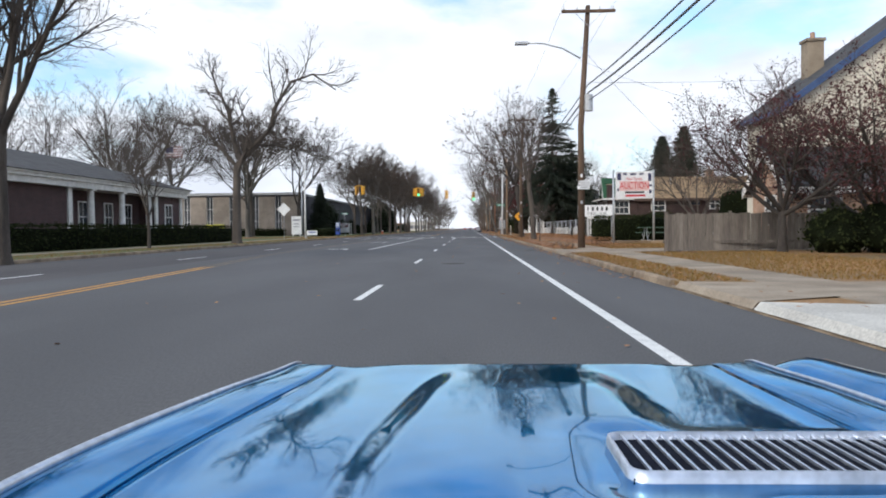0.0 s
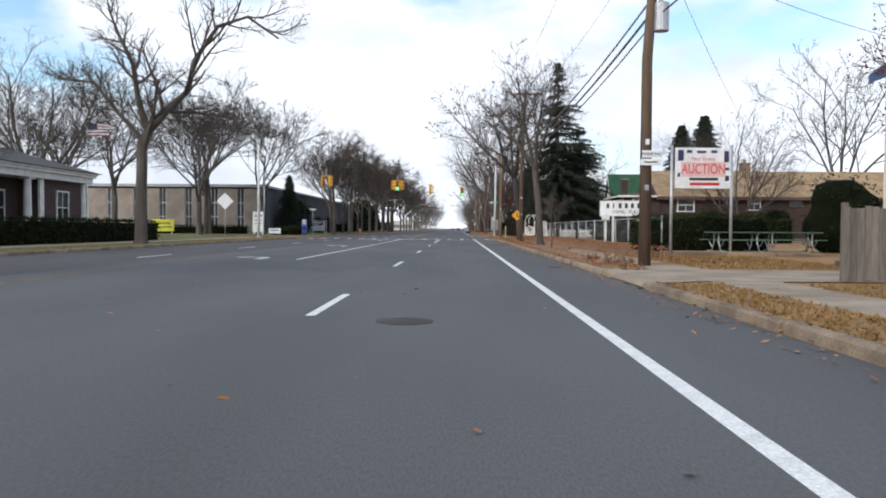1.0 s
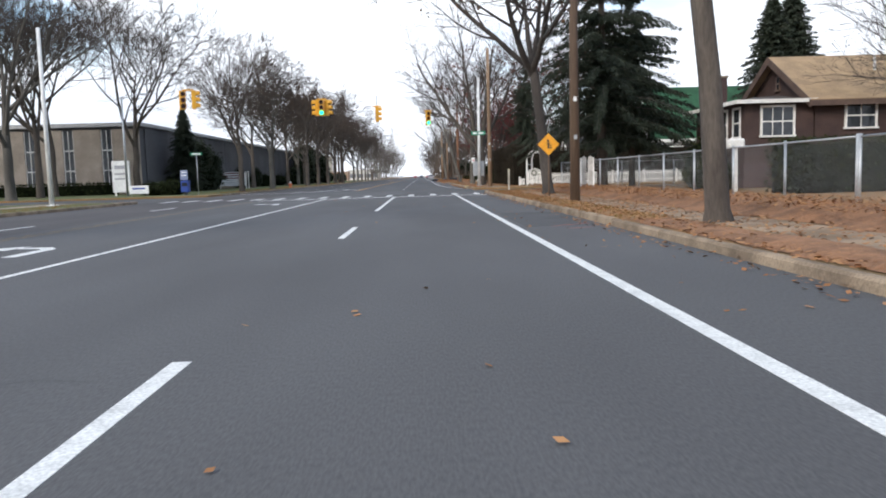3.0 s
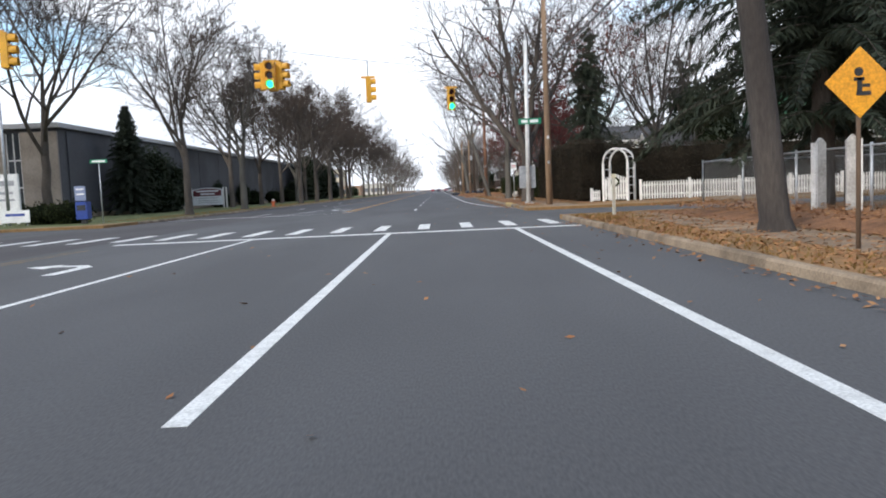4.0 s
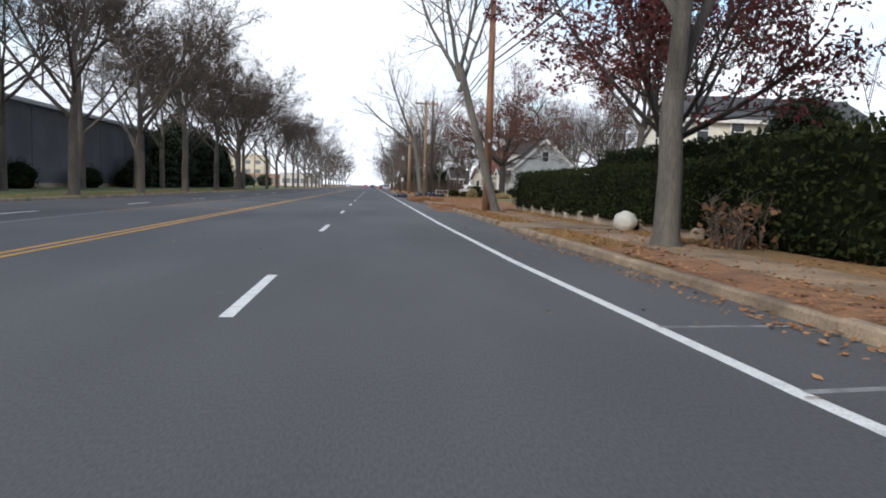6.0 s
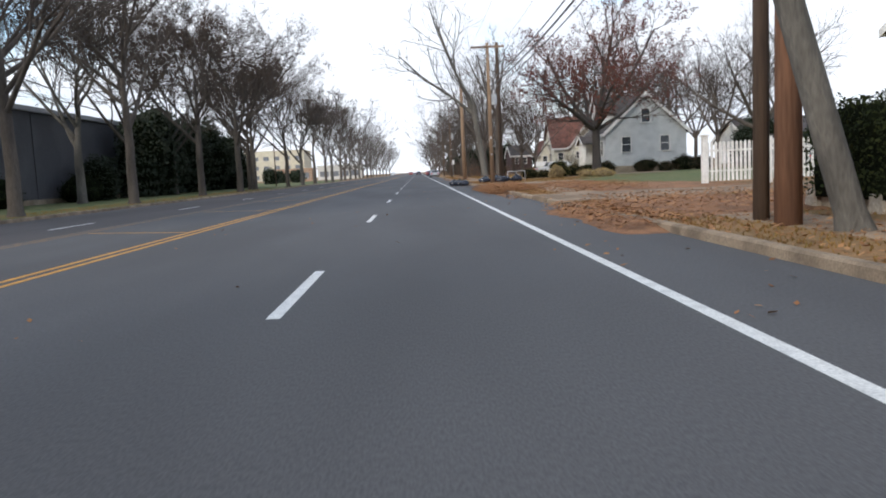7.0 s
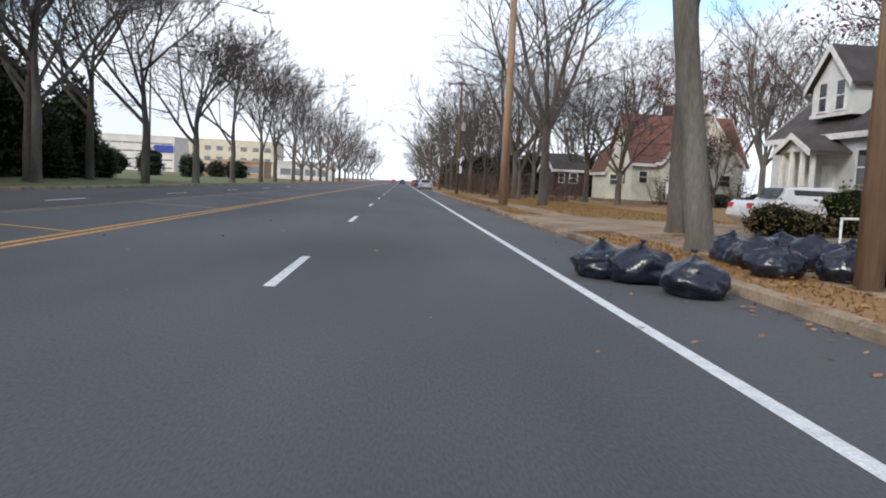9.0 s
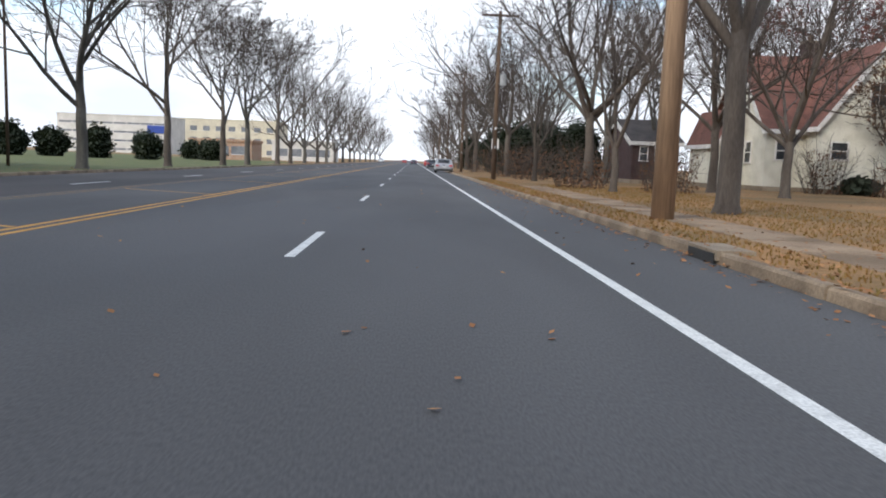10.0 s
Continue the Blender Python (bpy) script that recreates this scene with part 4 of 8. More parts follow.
for i, (a, b) in enumerate(DRIVES):
    m = CONCRETE_NEW if i == 0 else CONCRETE if i < 3 else PAVE_DIRTY
    e = 12.0 if 170 < a < 200 else 24
    V = [(KR + 0.0, a, 0.035), (KR + 0.0, b, 0.035), (KR + 0.085, b, VZ + 0.012), (KR + 0.085, a, VZ + 0.012), (6.45, b - 0.5, VZ + 0.022), (6.45, a + 0.5, VZ + 0.022), (7.85, b - 0.5, VZ + 0.022), (7.85, a + 0.5, VZ + 0.022),
         (e, b - 0.7, VZ + 0.02), (e, a + 0.7, VZ + 0.02)]
    dv = mesh_ob("driveway", V, [(0, 3, 2, 1), (3, 5, 4, 2), (5, 7, 6, 4), (7, 9, 8, 6)], m)
    tagged(dv, "pale concrete driveway crossing the verge", "driveway", kind="structure")

# ---- trees ----
DRY_LEAF = leafy("dry_leaves", [(0.085, 0.062, 0.048), (0.06, 0.045, 0.036), (0.11, 0.078, 0.055)])
CRIMSON_LEAF = leafy("crimson_leaves", [(0.13, 0.03, 0.03), (0.09, 0.024, 0.026), (0.17, 0.05, 0.045), (0.07, 0.03, 0.028)])
G_STREET = [grow(11 + i, 13.8 + (i % 3) * 0.9, 0.25 + 0.03 * (i % 2), 3.0 + 0.4 * (i % 3), limbs=8 + i % 2, spread=0.82 + 0.08 * (i % 3), counts=(6, 6, 5), twig_r=0.0205, leader=0.5, tips=4) for i in range(5)]
G_SLIM = [grow(91 + i, 10.2 + 1.2 * i, 0.17 + 0.03 * i, 2.2 + 0.8 * i, limbs=4 + i, spread=0.62 + 0.1 * i, counts=(7, 5, 4), twig_r=0.0145, tips=4) for i in range(3)]
G_FAR = [grow(61 + i, 14.5, 0.27, 2.6, limbs=5, spread=0.9, counts=(6, 5, 4), twig_r=0.028, tips=0) for i in range(2)]
protos, far_protos, slim_protos = [], [], []
rt = random.Random(77)
LEFT_ROW = [(-15.2, 116.5), (-15.1, 130.5), (-15.3, 236.3), (-15.3, 248.5), (-15.3, 262), (-15.4, 277.5), (-15.3, 287),
            (-15.3, 304), (-15.6, 316), (-15.5, 329), (-15.5, 345), (-15.6, 360), (-15.8, 378), (-15.6, 395), (-15.6, 415), (-16, 436), (-16, 460), (-16, 490), (-16, 520), (-16, 560), (-16, 610)]
BACK_LEFT = [(-22, 192), (-29, 102.5), (-31, 111), (-32.3, 116.3), (-25.6, 118.8), (-40.0, 104.5), (-48, 106), (-38, 84), (-31, 70), (-46, 68), (-43, 78), (-35, 79), (-52, 82)]
RIGHT_ROW = [(7.1, 128.6), (9.9, 241.3), (11, 251), (14, 259), (9.2, 258), (9, 271), (13, 276), (10, 286), (16, 246), (19, 264), (15, 290), (8.6, 298), (12, 306),
             (9, 318), (14, 322), (9, 335), (10, 350), (9, 366), (9.6, 385), (9, 405), (9.5, 428), (9, 455), (9, 485), (9, 520), (9, 565), (20, 274), (36, 226), (42, 240), (16, 312), (20, 330)]


def plant(x, y, i, label, slim=False, grand=1.0):
    """One more street tree: a fine one near the camera's way, a lighter one far off."""
    near = y < 305
    pool, geo = (slim_protos, G_SLIM) if slim and near else (protos, G_STREET) if near else (far_protos, G_FAR)
    k = i % len(geo)
    if len(pool) < len(geo):
        k = len(pool)
        t = tree("bare_tree", x, y, VZ, label, geo[k], BARK_PALE if k in (1, 3) else BARK, rz=rt.uniform(0, 360))
        pool.append(t)
        return t
    t = copy_thing(pool[k], pose(x, y, VZ, 0, 0, rt.uniform(0, 360)) @ Matrix.Scale(rt.uniform(0.88, 1.1) * grand, 4))
    t["label"] = label
    return t


leafy_tree = tree("bare_tree", -15.6, 198.6, VZ, "street tree still holding dry brown leaves", grow(99, 14.6, 0.27, 4.0, limbs=9, spread=0.9, counts=(6, 6, 5), leader=0.55, leaf=1.0, leaf_size=0.058, twig_r=0.0165, tips=2), BARK, leaf_mat=DRY_LEAF)
for x, y, rz in ((-15.4, 210.5, 100), (-17.2, 225.6, 220), (-17.9, 226.3, 310), (-22.5, 203, 40), (-22.5, 214, 160), (-15.2, 157.8, 10), (-15.3, 170.3, 130), (-15.3, 183.4, 250), (-21, 162.2, 70), (-21, 174.8, 190), (-21.5, 150.5, 290), (-20.6, 240.8, 330)):
    copy_thing(leafy_tree, pose(x, y, VZ, 0, 0, rz) @ Matrix.Scale(rt.uniform(0.95, 1.1), 4))
for i, (x, y) in enumerate(LEFT_ROW):
    plant(x, y, i, "bare grey-brown street tree on the grass verge", grand=1.24 if y < 235 else 1.12)
for i, (x, y) in enumerate(BACK_LEFT):
    plant(x, y, i * 2 + 1, "bare brown tree on the lawn by the buildings", slim=y < 95, grand=1.22 if y < 122 else 1.0)
for i, (x, y) in enumerate(RIGHT_ROW):
    plant(x, y, i * 5 + 1, "bare brown tree among fallen leaves", slim=y > 130)
tree("bare_tree", -14.0, 23.5, VZ, "large bare tree with dark trunk beside the road", grow(203, 12.8, 0.25, 4.8, limbs=6, spread=0.72, counts=(9, 7, 6)), BARK)
tree("bare_tree", -15.5, 54.0, VZ, "bare crooked tree with two spreading limbs", grow(208, 10.5, 0.32, 5.6, limbs=1, spread=1.2, counts=(8, 6, 5), lean=(0.01, 0.01), crook=1.25, arms=(
    (0.25, (0, 0, 0), (0.45, 0.1, 0.7), (1.25, 0.2, 1.6), (2.5, 0.0, 2.7), (2.95, -0.2, 4.3), (4.1, 0.1, 6.2), (5.7, 0.3, 6.8), (7.4, 0.2, 5.6)),
    (0.21, (0.3, 0.05, 0.5), (-0.3, 0.3, 2.2), (-0.75, 0.6, 4.3), (-1.5, 0.4, 6.0), (-1.9, 0.2, 7.2)),
    (0.16, (0, 0, 0.1), (-1.1, -0.5, 1.5), (-2.2, -0.9, 3.0), (-4.1, -1.0, 3.2)),
    (0.11, (1.2, 0.2, 1.6), (2.6, 0.9, 1.7), (4.6, 1.2, 1.4), (6.0, 1.2, 0.5)))), BARK)
tree("young_tree", -16.5, 41.0, VZ, "slender bare young tree by the clipped hedge", grow(219, 6.2, 0.09, 1.8, limbs=5, spread=0.5, counts=(7, 6, 4), twig_r=0.007), BARK)
tree("bare_tree", 7.2, 79.2, VZ, "tall bare tree beside the warning sign", grow(231, 13.5, 0.24, 6.0, limbs=5, spread=1.0, counts=(8, 7, 5), lean=(-0.11, 0), leaf=0.12, leaf_size=0.1), BARK_DARK)
tree("bare_tree", 6.7, 58.3, VZ, "bare tree rising from the narrow leafy verge", grow(236, 10.5, 0.2, 5.0, limbs=4, spread=0.85, counts=(8, 6, 5), lean=(-0.08, 0)), BARK)
tree("young_tree", 6.5, 51.3, VZ, "thin bare sapling on the leafy verge", grow(238, 2.6, 0.03, 0.9, limbs=4, spread=0.5, counts=(5, 5, 4), twig_r=0.007), BARK)
tree("bare_tree", 6.9, 113.4, VZ, "large forked bare tree on the leafy verge", grow(240, 14.0, 0.36, 3.4, limbs=4, spread=0.85, counts=(9, 7, 5)), BARK)
tree("leaning_tree", 6.85, 148.1, VZ, "leaning bare tree growing against the wooden pole", grow(251, 13.0, 0.18, 6.5, limbs=4, spread=0.7, counts=(7, 6, 5), lean=(-0.28, 0.04)), BARK_PALE)
tree("oak_tree", 16.6, 203.6, VZ, "broad oak holding rust brown leaves", grow(263, 14.0, 0.38, 4.4, limbs=8, spread=1.3, counts=(8, 7, 4), leaf=1.0, leaf_size=0.088, twig_r=0.013), BARK_DARK, leaf_mat=RED_LEAF, group="leafy trees")
tree("bare_tree", 6.7, 199.1, VZ, "thick bare tree trunk beside heaped black bags", grow(274, 14.5, 0.23, 6.4, limbs=3, spread=0.75, counts=(6, 4, 3), lean=(-0.13, 0.02), bias=-0.55, twig_r=0.014), BARK_PALE)
tree("bare_tree", 31.5, 205.0, VZ, "wide bare tree on the green lawn", grow(281, 13.0, 0.36, 3.6, limbs=6, spread=0.95, counts=(8, 7, 5)), BARK)
tree("oak_tree", 14.4, 152.5, VZ, "leaning oak with clusters of russet leaves", grow(289, 9.5, 0.17, 4.6, limbs=5, spread=0.85, counts=(7, 5, 4), lean=(0.16, 0), leaf=0.9, leaf_size=0.085), BARK, leaf_mat=RED_LEAF, group="leafy trees")
tree("red_leaf_tree", 10.9, 138.5, VZ, "low spreading tree with dark red leaves", grow(293, 9.4, 0.19, 3.0, limbs=8, spread=1.15, counts=(8, 6, 4), leaf=1.0, leaf_size=0.095, tips=1), BARK_DARK, leaf_mat=CRIMSON_LEAF, group="leafy trees")
tree("crabapple_tree", 12.7, 25.7, VZ, "spreading crabapple tree with dark red fruit", grow(297, 6.0, 0.15, 1.5, limbs=8, spread=1.15, counts=(7, 6, 5), leaf=0.7, leaf_size=0.035, tips=1), BARK_DARK, leaf_mat=CRAB_LEAF, group="leafy trees")
tree("crabapple_tree", 15.6, 25.0, VZ, "dense dark crabapple tree beside the house", grow(298, 6.0, 0.2, 0.9, limbs=10, spread=1.0, counts=(7, 6, 5), leaf=1.0, leaf_size=0.055, tips=1), BARK_DARK, leaf_mat=CRAB_LEAF, group="leafy trees")
tree("bare_tree", 24.4, 74.5, VZ, "bare shrubby tree beside the brown building", grow(301, 9.0, 0.18, 1.4, limbs=7, spread=0.8, counts=(8, 7, 5)), BARK)
copy_thing(slim_protos[1], pose(41, 92, VZ, 0, 0, 70) @ Matrix.Scale(1.5, 4))["label"] = "tall bare tree beyond the brown building"
tree("bare_tree", 18.6, 121.5, VZ, "bare tree behind the white picket fence", grow(305, 12, 0.25, 3.0, limbs=6, spread=0.9, counts=(8, 6, 5)), BARK)
for x, y, rz, k in ((25.8, 236.5, 70, 1.1), (34.5, 238.0, 140, 1.2)):
    copy_thing(slim_protos[rz % 3], pose(x, y, VZ, 0, 0, rz) @ Matrix.Scale(k, 4))["label"] = "twiggy bare tree on the leaf-strewn lawn"
russet = tree("bare_tree", 12.5, 121.0, VZ, "tree with russet leaves behind the tall clipped hedge", grow(306, 13, 0.19, 4.0, limbs=6, spread=0.9, counts=(8, 6, 4), leaf=0.35, leaf_size=0.12), BARK_DARK, leaf_mat=RED_LEAF)
for x, y, rz, k in ((36, 263, 30, 1.0), (41, 268, 130, 1.1), (33, 271, 250, 1.05), (46, 260, 80, 0.95), (30, 279, 190, 1.1), (38, 256, 310, 0.85)):
    src = russet if k == 1.0 else slim_protos[rz % 3]
    copy_thing(src, pose(x, y, VZ, 0, 0, rz) @ Matrix.Scale(k * (1.2 if k == 1.0 else 1.4), 4))["label"] = "tall brown tree rising behind the cream house"
tree("bare_tree", 14.5, 112.0, VZ, "bare tree behind the tall clipped hedge", grow(307, 13, 0.17, 3.6, limbs=5, spread=0.9, counts=(8, 6, 5)), BARK_DARK)
tree("bare_tree", 8.3, 204.8, VZ, "bare tree beside the utility pole", grow(308, 13, 0.21, 6.0, limbs=4, spread=0.45, counts=(5, 4, 4), twig_r=0.014), BARK)
tree("bare_tree", 17.2, 241.0, VZ, "bare tree before the cream house", grow(309, 9.5, 0.2, 2.4, limbs=6, spread=0.8, counts=(7, 6, 5)), BARK)
tree("bare_tree", 9.15, 227.7, VZ, "thick grey bare tree on the leafy verge", grow(312, 14.0, 0.27, 4.4, limbs=5, spread=0.85, counts=(7, 6, 5)), BARK)
tree("bare_tree", 27.9, 249.4, VZ, "twiggy brown tree against the cream gable", grow(310, 7.0, 0.12, 1.2, limbs=6, spread=0.7, counts=(7, 6, 5), leaf=0.25), BARK)

# ---- evergreens ----
spruce("spruce", 11.1, 85.3, VZ, "tall dark green spruce behind the fence", 3, 16.8, 5.9, clear=2.5, full=0.9, gap=0.32, fine=1.6)
sp_a = spruce("spruce", 31.9, 107.2, VZ, "dark pointed spruce beyond the brown building", 4, 15.2, 4.4, full=0.7)
sp_b = spruce("spruce", 13.6, 88.6, VZ, "broad dark spruce shading the fence corner", 6, 11.4, 4.4, clear=2.4, full=0.6, gap=0.2, fine=1.4)
copy_thing(sp_a, pose(27.2, 100.5, VZ, 0, 0, 40) @ Matrix.Scale(0.86, 4))
for x, y, rz, k, w in ((11.0, 114.0, 40, 0.95, 0.5), (19.4, 122.6, 150, 0.9, 0.6)):
    copy_thing(sp_b, pose(x, y, VZ, 0, 0, rz) @ Matrix.Diagonal((w, w, k, 1)))["label"] = "narrow dark conifer behind the clipped hedge"
copy_thing(sp_a, pose(-24.4, 130.0, VZ, 0, 0, 200) @ Matrix.Diagonal((0.56, 0.56, 0.6, 1)))["label"] = "dark conifer against the grey hall wall"
YEWS = [(-23.6, 208.0, 2.4, 6.6), (-23.8, 212.5, 2.5, 7.4), (-24.8, 217.5, 2.6, 7.0), (-26.0, 222.5, 3.0, 7.8), (-24.6, 226.5, 2.6, 6.8), (-26.2, 231.5, 2.9, 7.6), (-24.8, 236.0, 2.6, 7.6), (-26.2, 240.5, 2.6, 7.4), (-25.0, 243.4, 1.8, 4.6), (-22.6, 240.0, 1.3, 2.6), (-24.2, 200.2, 1.8, 3.0), (-28.0, 238.0, 2.6, 5.0), (-24.7, 247.4, 2.4, 6.8), (-24.5, 252.4, 1.8, 2.6),
        (-24.3, 134.6, 2.0, 5.0), (-25.3, 158.5, 1.0, 2.7), (-25.3, 170, 1.0, 2.7), (-24.4, 138.4, 1.9, 4.2), (19.2, 114.2, 1.9, 6.3), (19.6, 119.6, 1.6, 6.4), (20.0, 146.0, 2.0, 5.0),
        (40, 224, 2.4, 5.2), (35, 216, 1.8, 3.6), (44, 218, 2.6, 3.4), (39.5, 214.5, 2.0, 2.8), (48, 219, 2.4, 3.2), (11.5, 284, 2.0, 4.4), (15.5, 293, 2.6, 5.2), (21, 301, 2.8, 5.6), (26, 288, 2.4, 5.0), (12, 309, 2.2, 4.8), (14, 276, 1.8, 3.6), (17.5, 283, 2.2, 4.4), (10.5, 330, 2.2, 4.6)]


def plant_yews():
    first = {}
    for i, (x, y, r, h) in enumerate(YEWS):
        if i < 3:
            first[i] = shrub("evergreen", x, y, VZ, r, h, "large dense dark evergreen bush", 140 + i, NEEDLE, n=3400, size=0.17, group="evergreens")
            first[i]["category"] = "bush"
        else:
            b = first[i % 3]
            r0, h0 = YEWS[i % 3][2:]
            copy_thing(b, pose(x, y, VZ, 0, 0, 97 * i) @ Matrix.Diagonal((r / r0, r / r0, h / h0, 1)))


plant_yews()

# ---- hedges and shrubs ----
hedge("clipped_hedge", -21.0, -19.6, 24, 67, VZ, 1.38, "dark clipped hedge before the brick building", 1, density=42, size=0.08)
hedge("tall_hedge", 8.9, 10.4, 106.4, 123.5, VZ, 3.3, "tall brown-green clipped hedge behind the pavement", 2, HEDGE_BROWN, HEDGE_BROWN_SHADE_CORE, density=190, size=0.038, lumpy=0.2)
hedge("tall_hedge", 10.35, 27.0, 106.2, 107.5, VZ, 2.95, "tall brown-green clipped hedge behind the picket fence", 3, HEDGE_BROWN, HEDGE_BROWN_SHADE_CORE, density=110, size=0.045)
hedge("box_hedge", 8.5, 10.5, 131.0, 152.6, VZ + 0.22, 1.9, "dark green box hedge on a low stone edge", 4, density=230, size=0.042, lumpy=0.32)
hedge("box_hedge", 11.4, 13.4, 134.5, 148.0, VZ, 2.85, "tall dark hedge rising behind the box hedge", 8, density=60, size=0.07, lumpy=0.3)
hedge("box_hedge", 9.0, 11.2, 121.5 + 3.5, 130.6, VZ, 2.35, "dark overgrown hedge beside the pavement", 5, density=85, size=0.07)
hedge("clipped_hedge", 14.0, 27.0, 70.6, 72.4, VZ, 1.9, "dark hedge before the brown building", 6, density=60, size=0.08)
hedge("overgrown_hedge", 9.3, 14.6, 44.4, 46.4, VZ, 1.62, "dark green overgrown hedge at the fence end", 9, density=120, size=0.055, lumpy=0.26)
hedge("clipped_hedge", -60.0, -28.2, 119.6, 121.0, VZ, 1.2, "low dark hedge under the beige facade", 7, density=22, size=0.12)
for i, (x, y, r, h) in enumerate(((14.0, 24.6, 1.1, 1.4), (15.7, 24.2, 1.4, 1.7), (17.8, 24.2, 1.4, 1.9), (13.4, 50.5, 1.3, 1.4), (18.9, 47.0, 2.0, 3.1), (15.2, 53.0, 1.4, 1.9), (27.6, 75.5, 1.6, 2.6), (15.2, 80.5, 0.8, 1.9), (15.3, 82.6, 0.9, 2.1), 
                                   (-18.6, 107.2, 1.3, 1.1), (-20.6, 108.2, 1.2, 1.0), (-24.6, 157, 1.5, 1.6), (-24.4, 172, 1.6, 1.9), (-24.6, 186, 1.7, 1.8), (-24.6, 198, 1.7, 2.0), (14.2, 78.4, 1.0, 1.2),
                                  (14.0, 77.0, 0.9, 1.1), (29.0, 250.6, 1.1, 0.9), (26.2, 250.8, 1.0, 0.8), (33, 252, 1.2, 1.0), (-45.6, 300, 2.4, 3.5), (-42, 303, 2.0, 3.2), (-36, 301, 2.3, 3.4), (-29.6, 300, 2.0, 2.9), (-50, 297, 2.6, 3.6), (-27, 318, 2, 2.6), (-33, 330, 2.2, 2.6), (-55, 302, 2.6, 3.4))):
    shrub("shrub", x, y, VZ, r, h, "rounded dark evergreen shrub", 40 + i, None if y < 230 else NEEDLE, n=900, size=0.07 if y < 230 else 0.2)
for i, (x, y, r, h) in enumerate(((14.0, 206.4, 1.0, 1.3), (12.4, 206.0, 0.8, 0.6), (15.4, 207.2, 0.9, 1.0), (11.0, 205.0, 0.8, 0.8), (17.0, 208.4, 1.0, 0.9))):
    if i == 0:
        shrub("shrub", x, y, VZ, r, h, "loose yellow-green garden shrub turning brown", 80, leafy("yellow_shrub_leaves", [(0.10, 0.10, 0.035), (0.075, 0.062, 0.03), (0.15, 0.14, 0.045), (0.06, 0.05, 0.028)]), n=1300, size=0.05)
    else:
        shrub("shrub", x, y, VZ, r, h, "dull olive and brown garden shrub", 80 + i, leafy("olive_shrub_leaves", [(0.10, 0.085, 0.04), (0.15, 0.12, 0.05), (0.07, 0.06, 0.03), (0.10, 0.06, 0.035)]), n=1000, size=0.05)
for i, (x, y, r, h) in enumerate(((15.2, 200.6, 0.8, 0.5), (16.4, 200.4, 0.9, 0.55), (15.9, 198.2, 0.9, 0.5), (12.9, 202.4, 0.7, 0.9))):
    shrub("straw_clump", x, y, VZ, r, h, "clump of straw-coloured dry ornamental grass", 95 + i, leafy("straw_blades", [(0.34, 0.26, 0.12), (0.26, 0.18, 0.08), (0.42, 0.34, 0.17)]), mat("straw_core", (0.17, 0.12, 0.06), (0.12, 0.085, 0.045), rough=1), n=900, size=0.06)

for i, (x, y, r, h) in enumerate(((23.6, 212.9, 1.2, 1.1), (25.6, 212.8, 0.9, 0.8), (27.6, 213, 1.4, 1.3), (29.4, 213.5, 1.2, 1.2), (19.4, 211.6, 1.0, 1.1))):
    shrub("shrub", x, y, VZ, r, h, "loose brown-green foundation shrub", 180 + i, leafy("bronze_shrub_leaves", [(0.07, 0.05, 0.03), (0.05, 0.055, 0.026), (0.10, 0.065, 0.04), (0.04, 0.035, 0.022)]), n=1300, size=0.06)


def thicket(x, y, r, h, seed, stems=26, leaves=260, leaf=0.09, label="tangled brown winter undergrowth"):
    """Leafless undergrowth: many thin stems fanning out of one patch, each with side twigs."""
    rng = random.Random(seed)
    t = thing("brush", x, y, VZ, label, "shrub", "undergrowth")
    V, F = [], []
    for _ in range(stems):
        a, q = rng.uniform(0, 6.283), r * math.sqrt(rng.random())
        p = Vector((math.cos(a) * q, math.sin(a) * q, -0.05))
        d = Vector((math.cos(a) * 0.35 * q / r + rng.uniform(-0.15, 0.15), math.sin(a) * 0.35 * q / r + rng.uniform(-0.15, 0.15), 1))
        ln = h * rng.uniform(0.5, 1.05)
        pts = [p]
        for k in range(3):
            d = d + Vector((rng.uniform(-0.2, 0.2), rng.uniform(-0.2, 0.2), 0))
            pts.append(pts[-1] + d.normalized() * ln / 3)
        ring(V, F, pts, [0.24 * leaf, 0.19 * leaf, 0.14 * leaf, 0.09 * leaf], 3, cap=False)
        for k in range(9):
            f = rng.uniform(0.5, 2.95)
            b = pts[int(f)].lerp(pts[int(f) + 1], f - int(f))
            e = b + Vector((rng.uniform(-1, 1), rng.uniform(-1, 1), rng.uniform(0.1, 1.0))) * 0.3 * h * rng.uniform(0.4, 1)
            ring(V, F, [b, b.lerp(e, 0.5) + Vector((0, 0, 0.04)), e], [0.1 * leaf, 0.09 * leaf, 0.065 * leaf], 3, cap=False)
    mesh_ob("twig_tangle", V, F, TWIG, t)
    N, G = [], []
    for _ in range(leaves):
        a, q = rng.uniform(0, 6.283), r * 1.1 * math.sqrt(rng.random())
        c = Vector((math.cos(a) * q, math.sin(a) * q, h * 0.75 * rng.random() ** 1.6))
        u = Vector((rng.gauss(0, 1), rng.gauss(0, 1), rng.gauss(0, 1))).normalized() * leaf
        w = Vector((rng.gauss(0, 1), rng.gauss(0, 1), rng.gauss(0, 1))).normalized() * leaf * 0.78
        k = len(N)
        N.extend([tuple(c - u), tuple(c + w), tuple(c + u), tuple(c - w)])
        G.append((k, k + 1, k + 2, k + 3))
    mesh_ob("dead_foliage", N, G, BROWN_LEAF if leaf > 0.06 else LITTER, t)
    return t


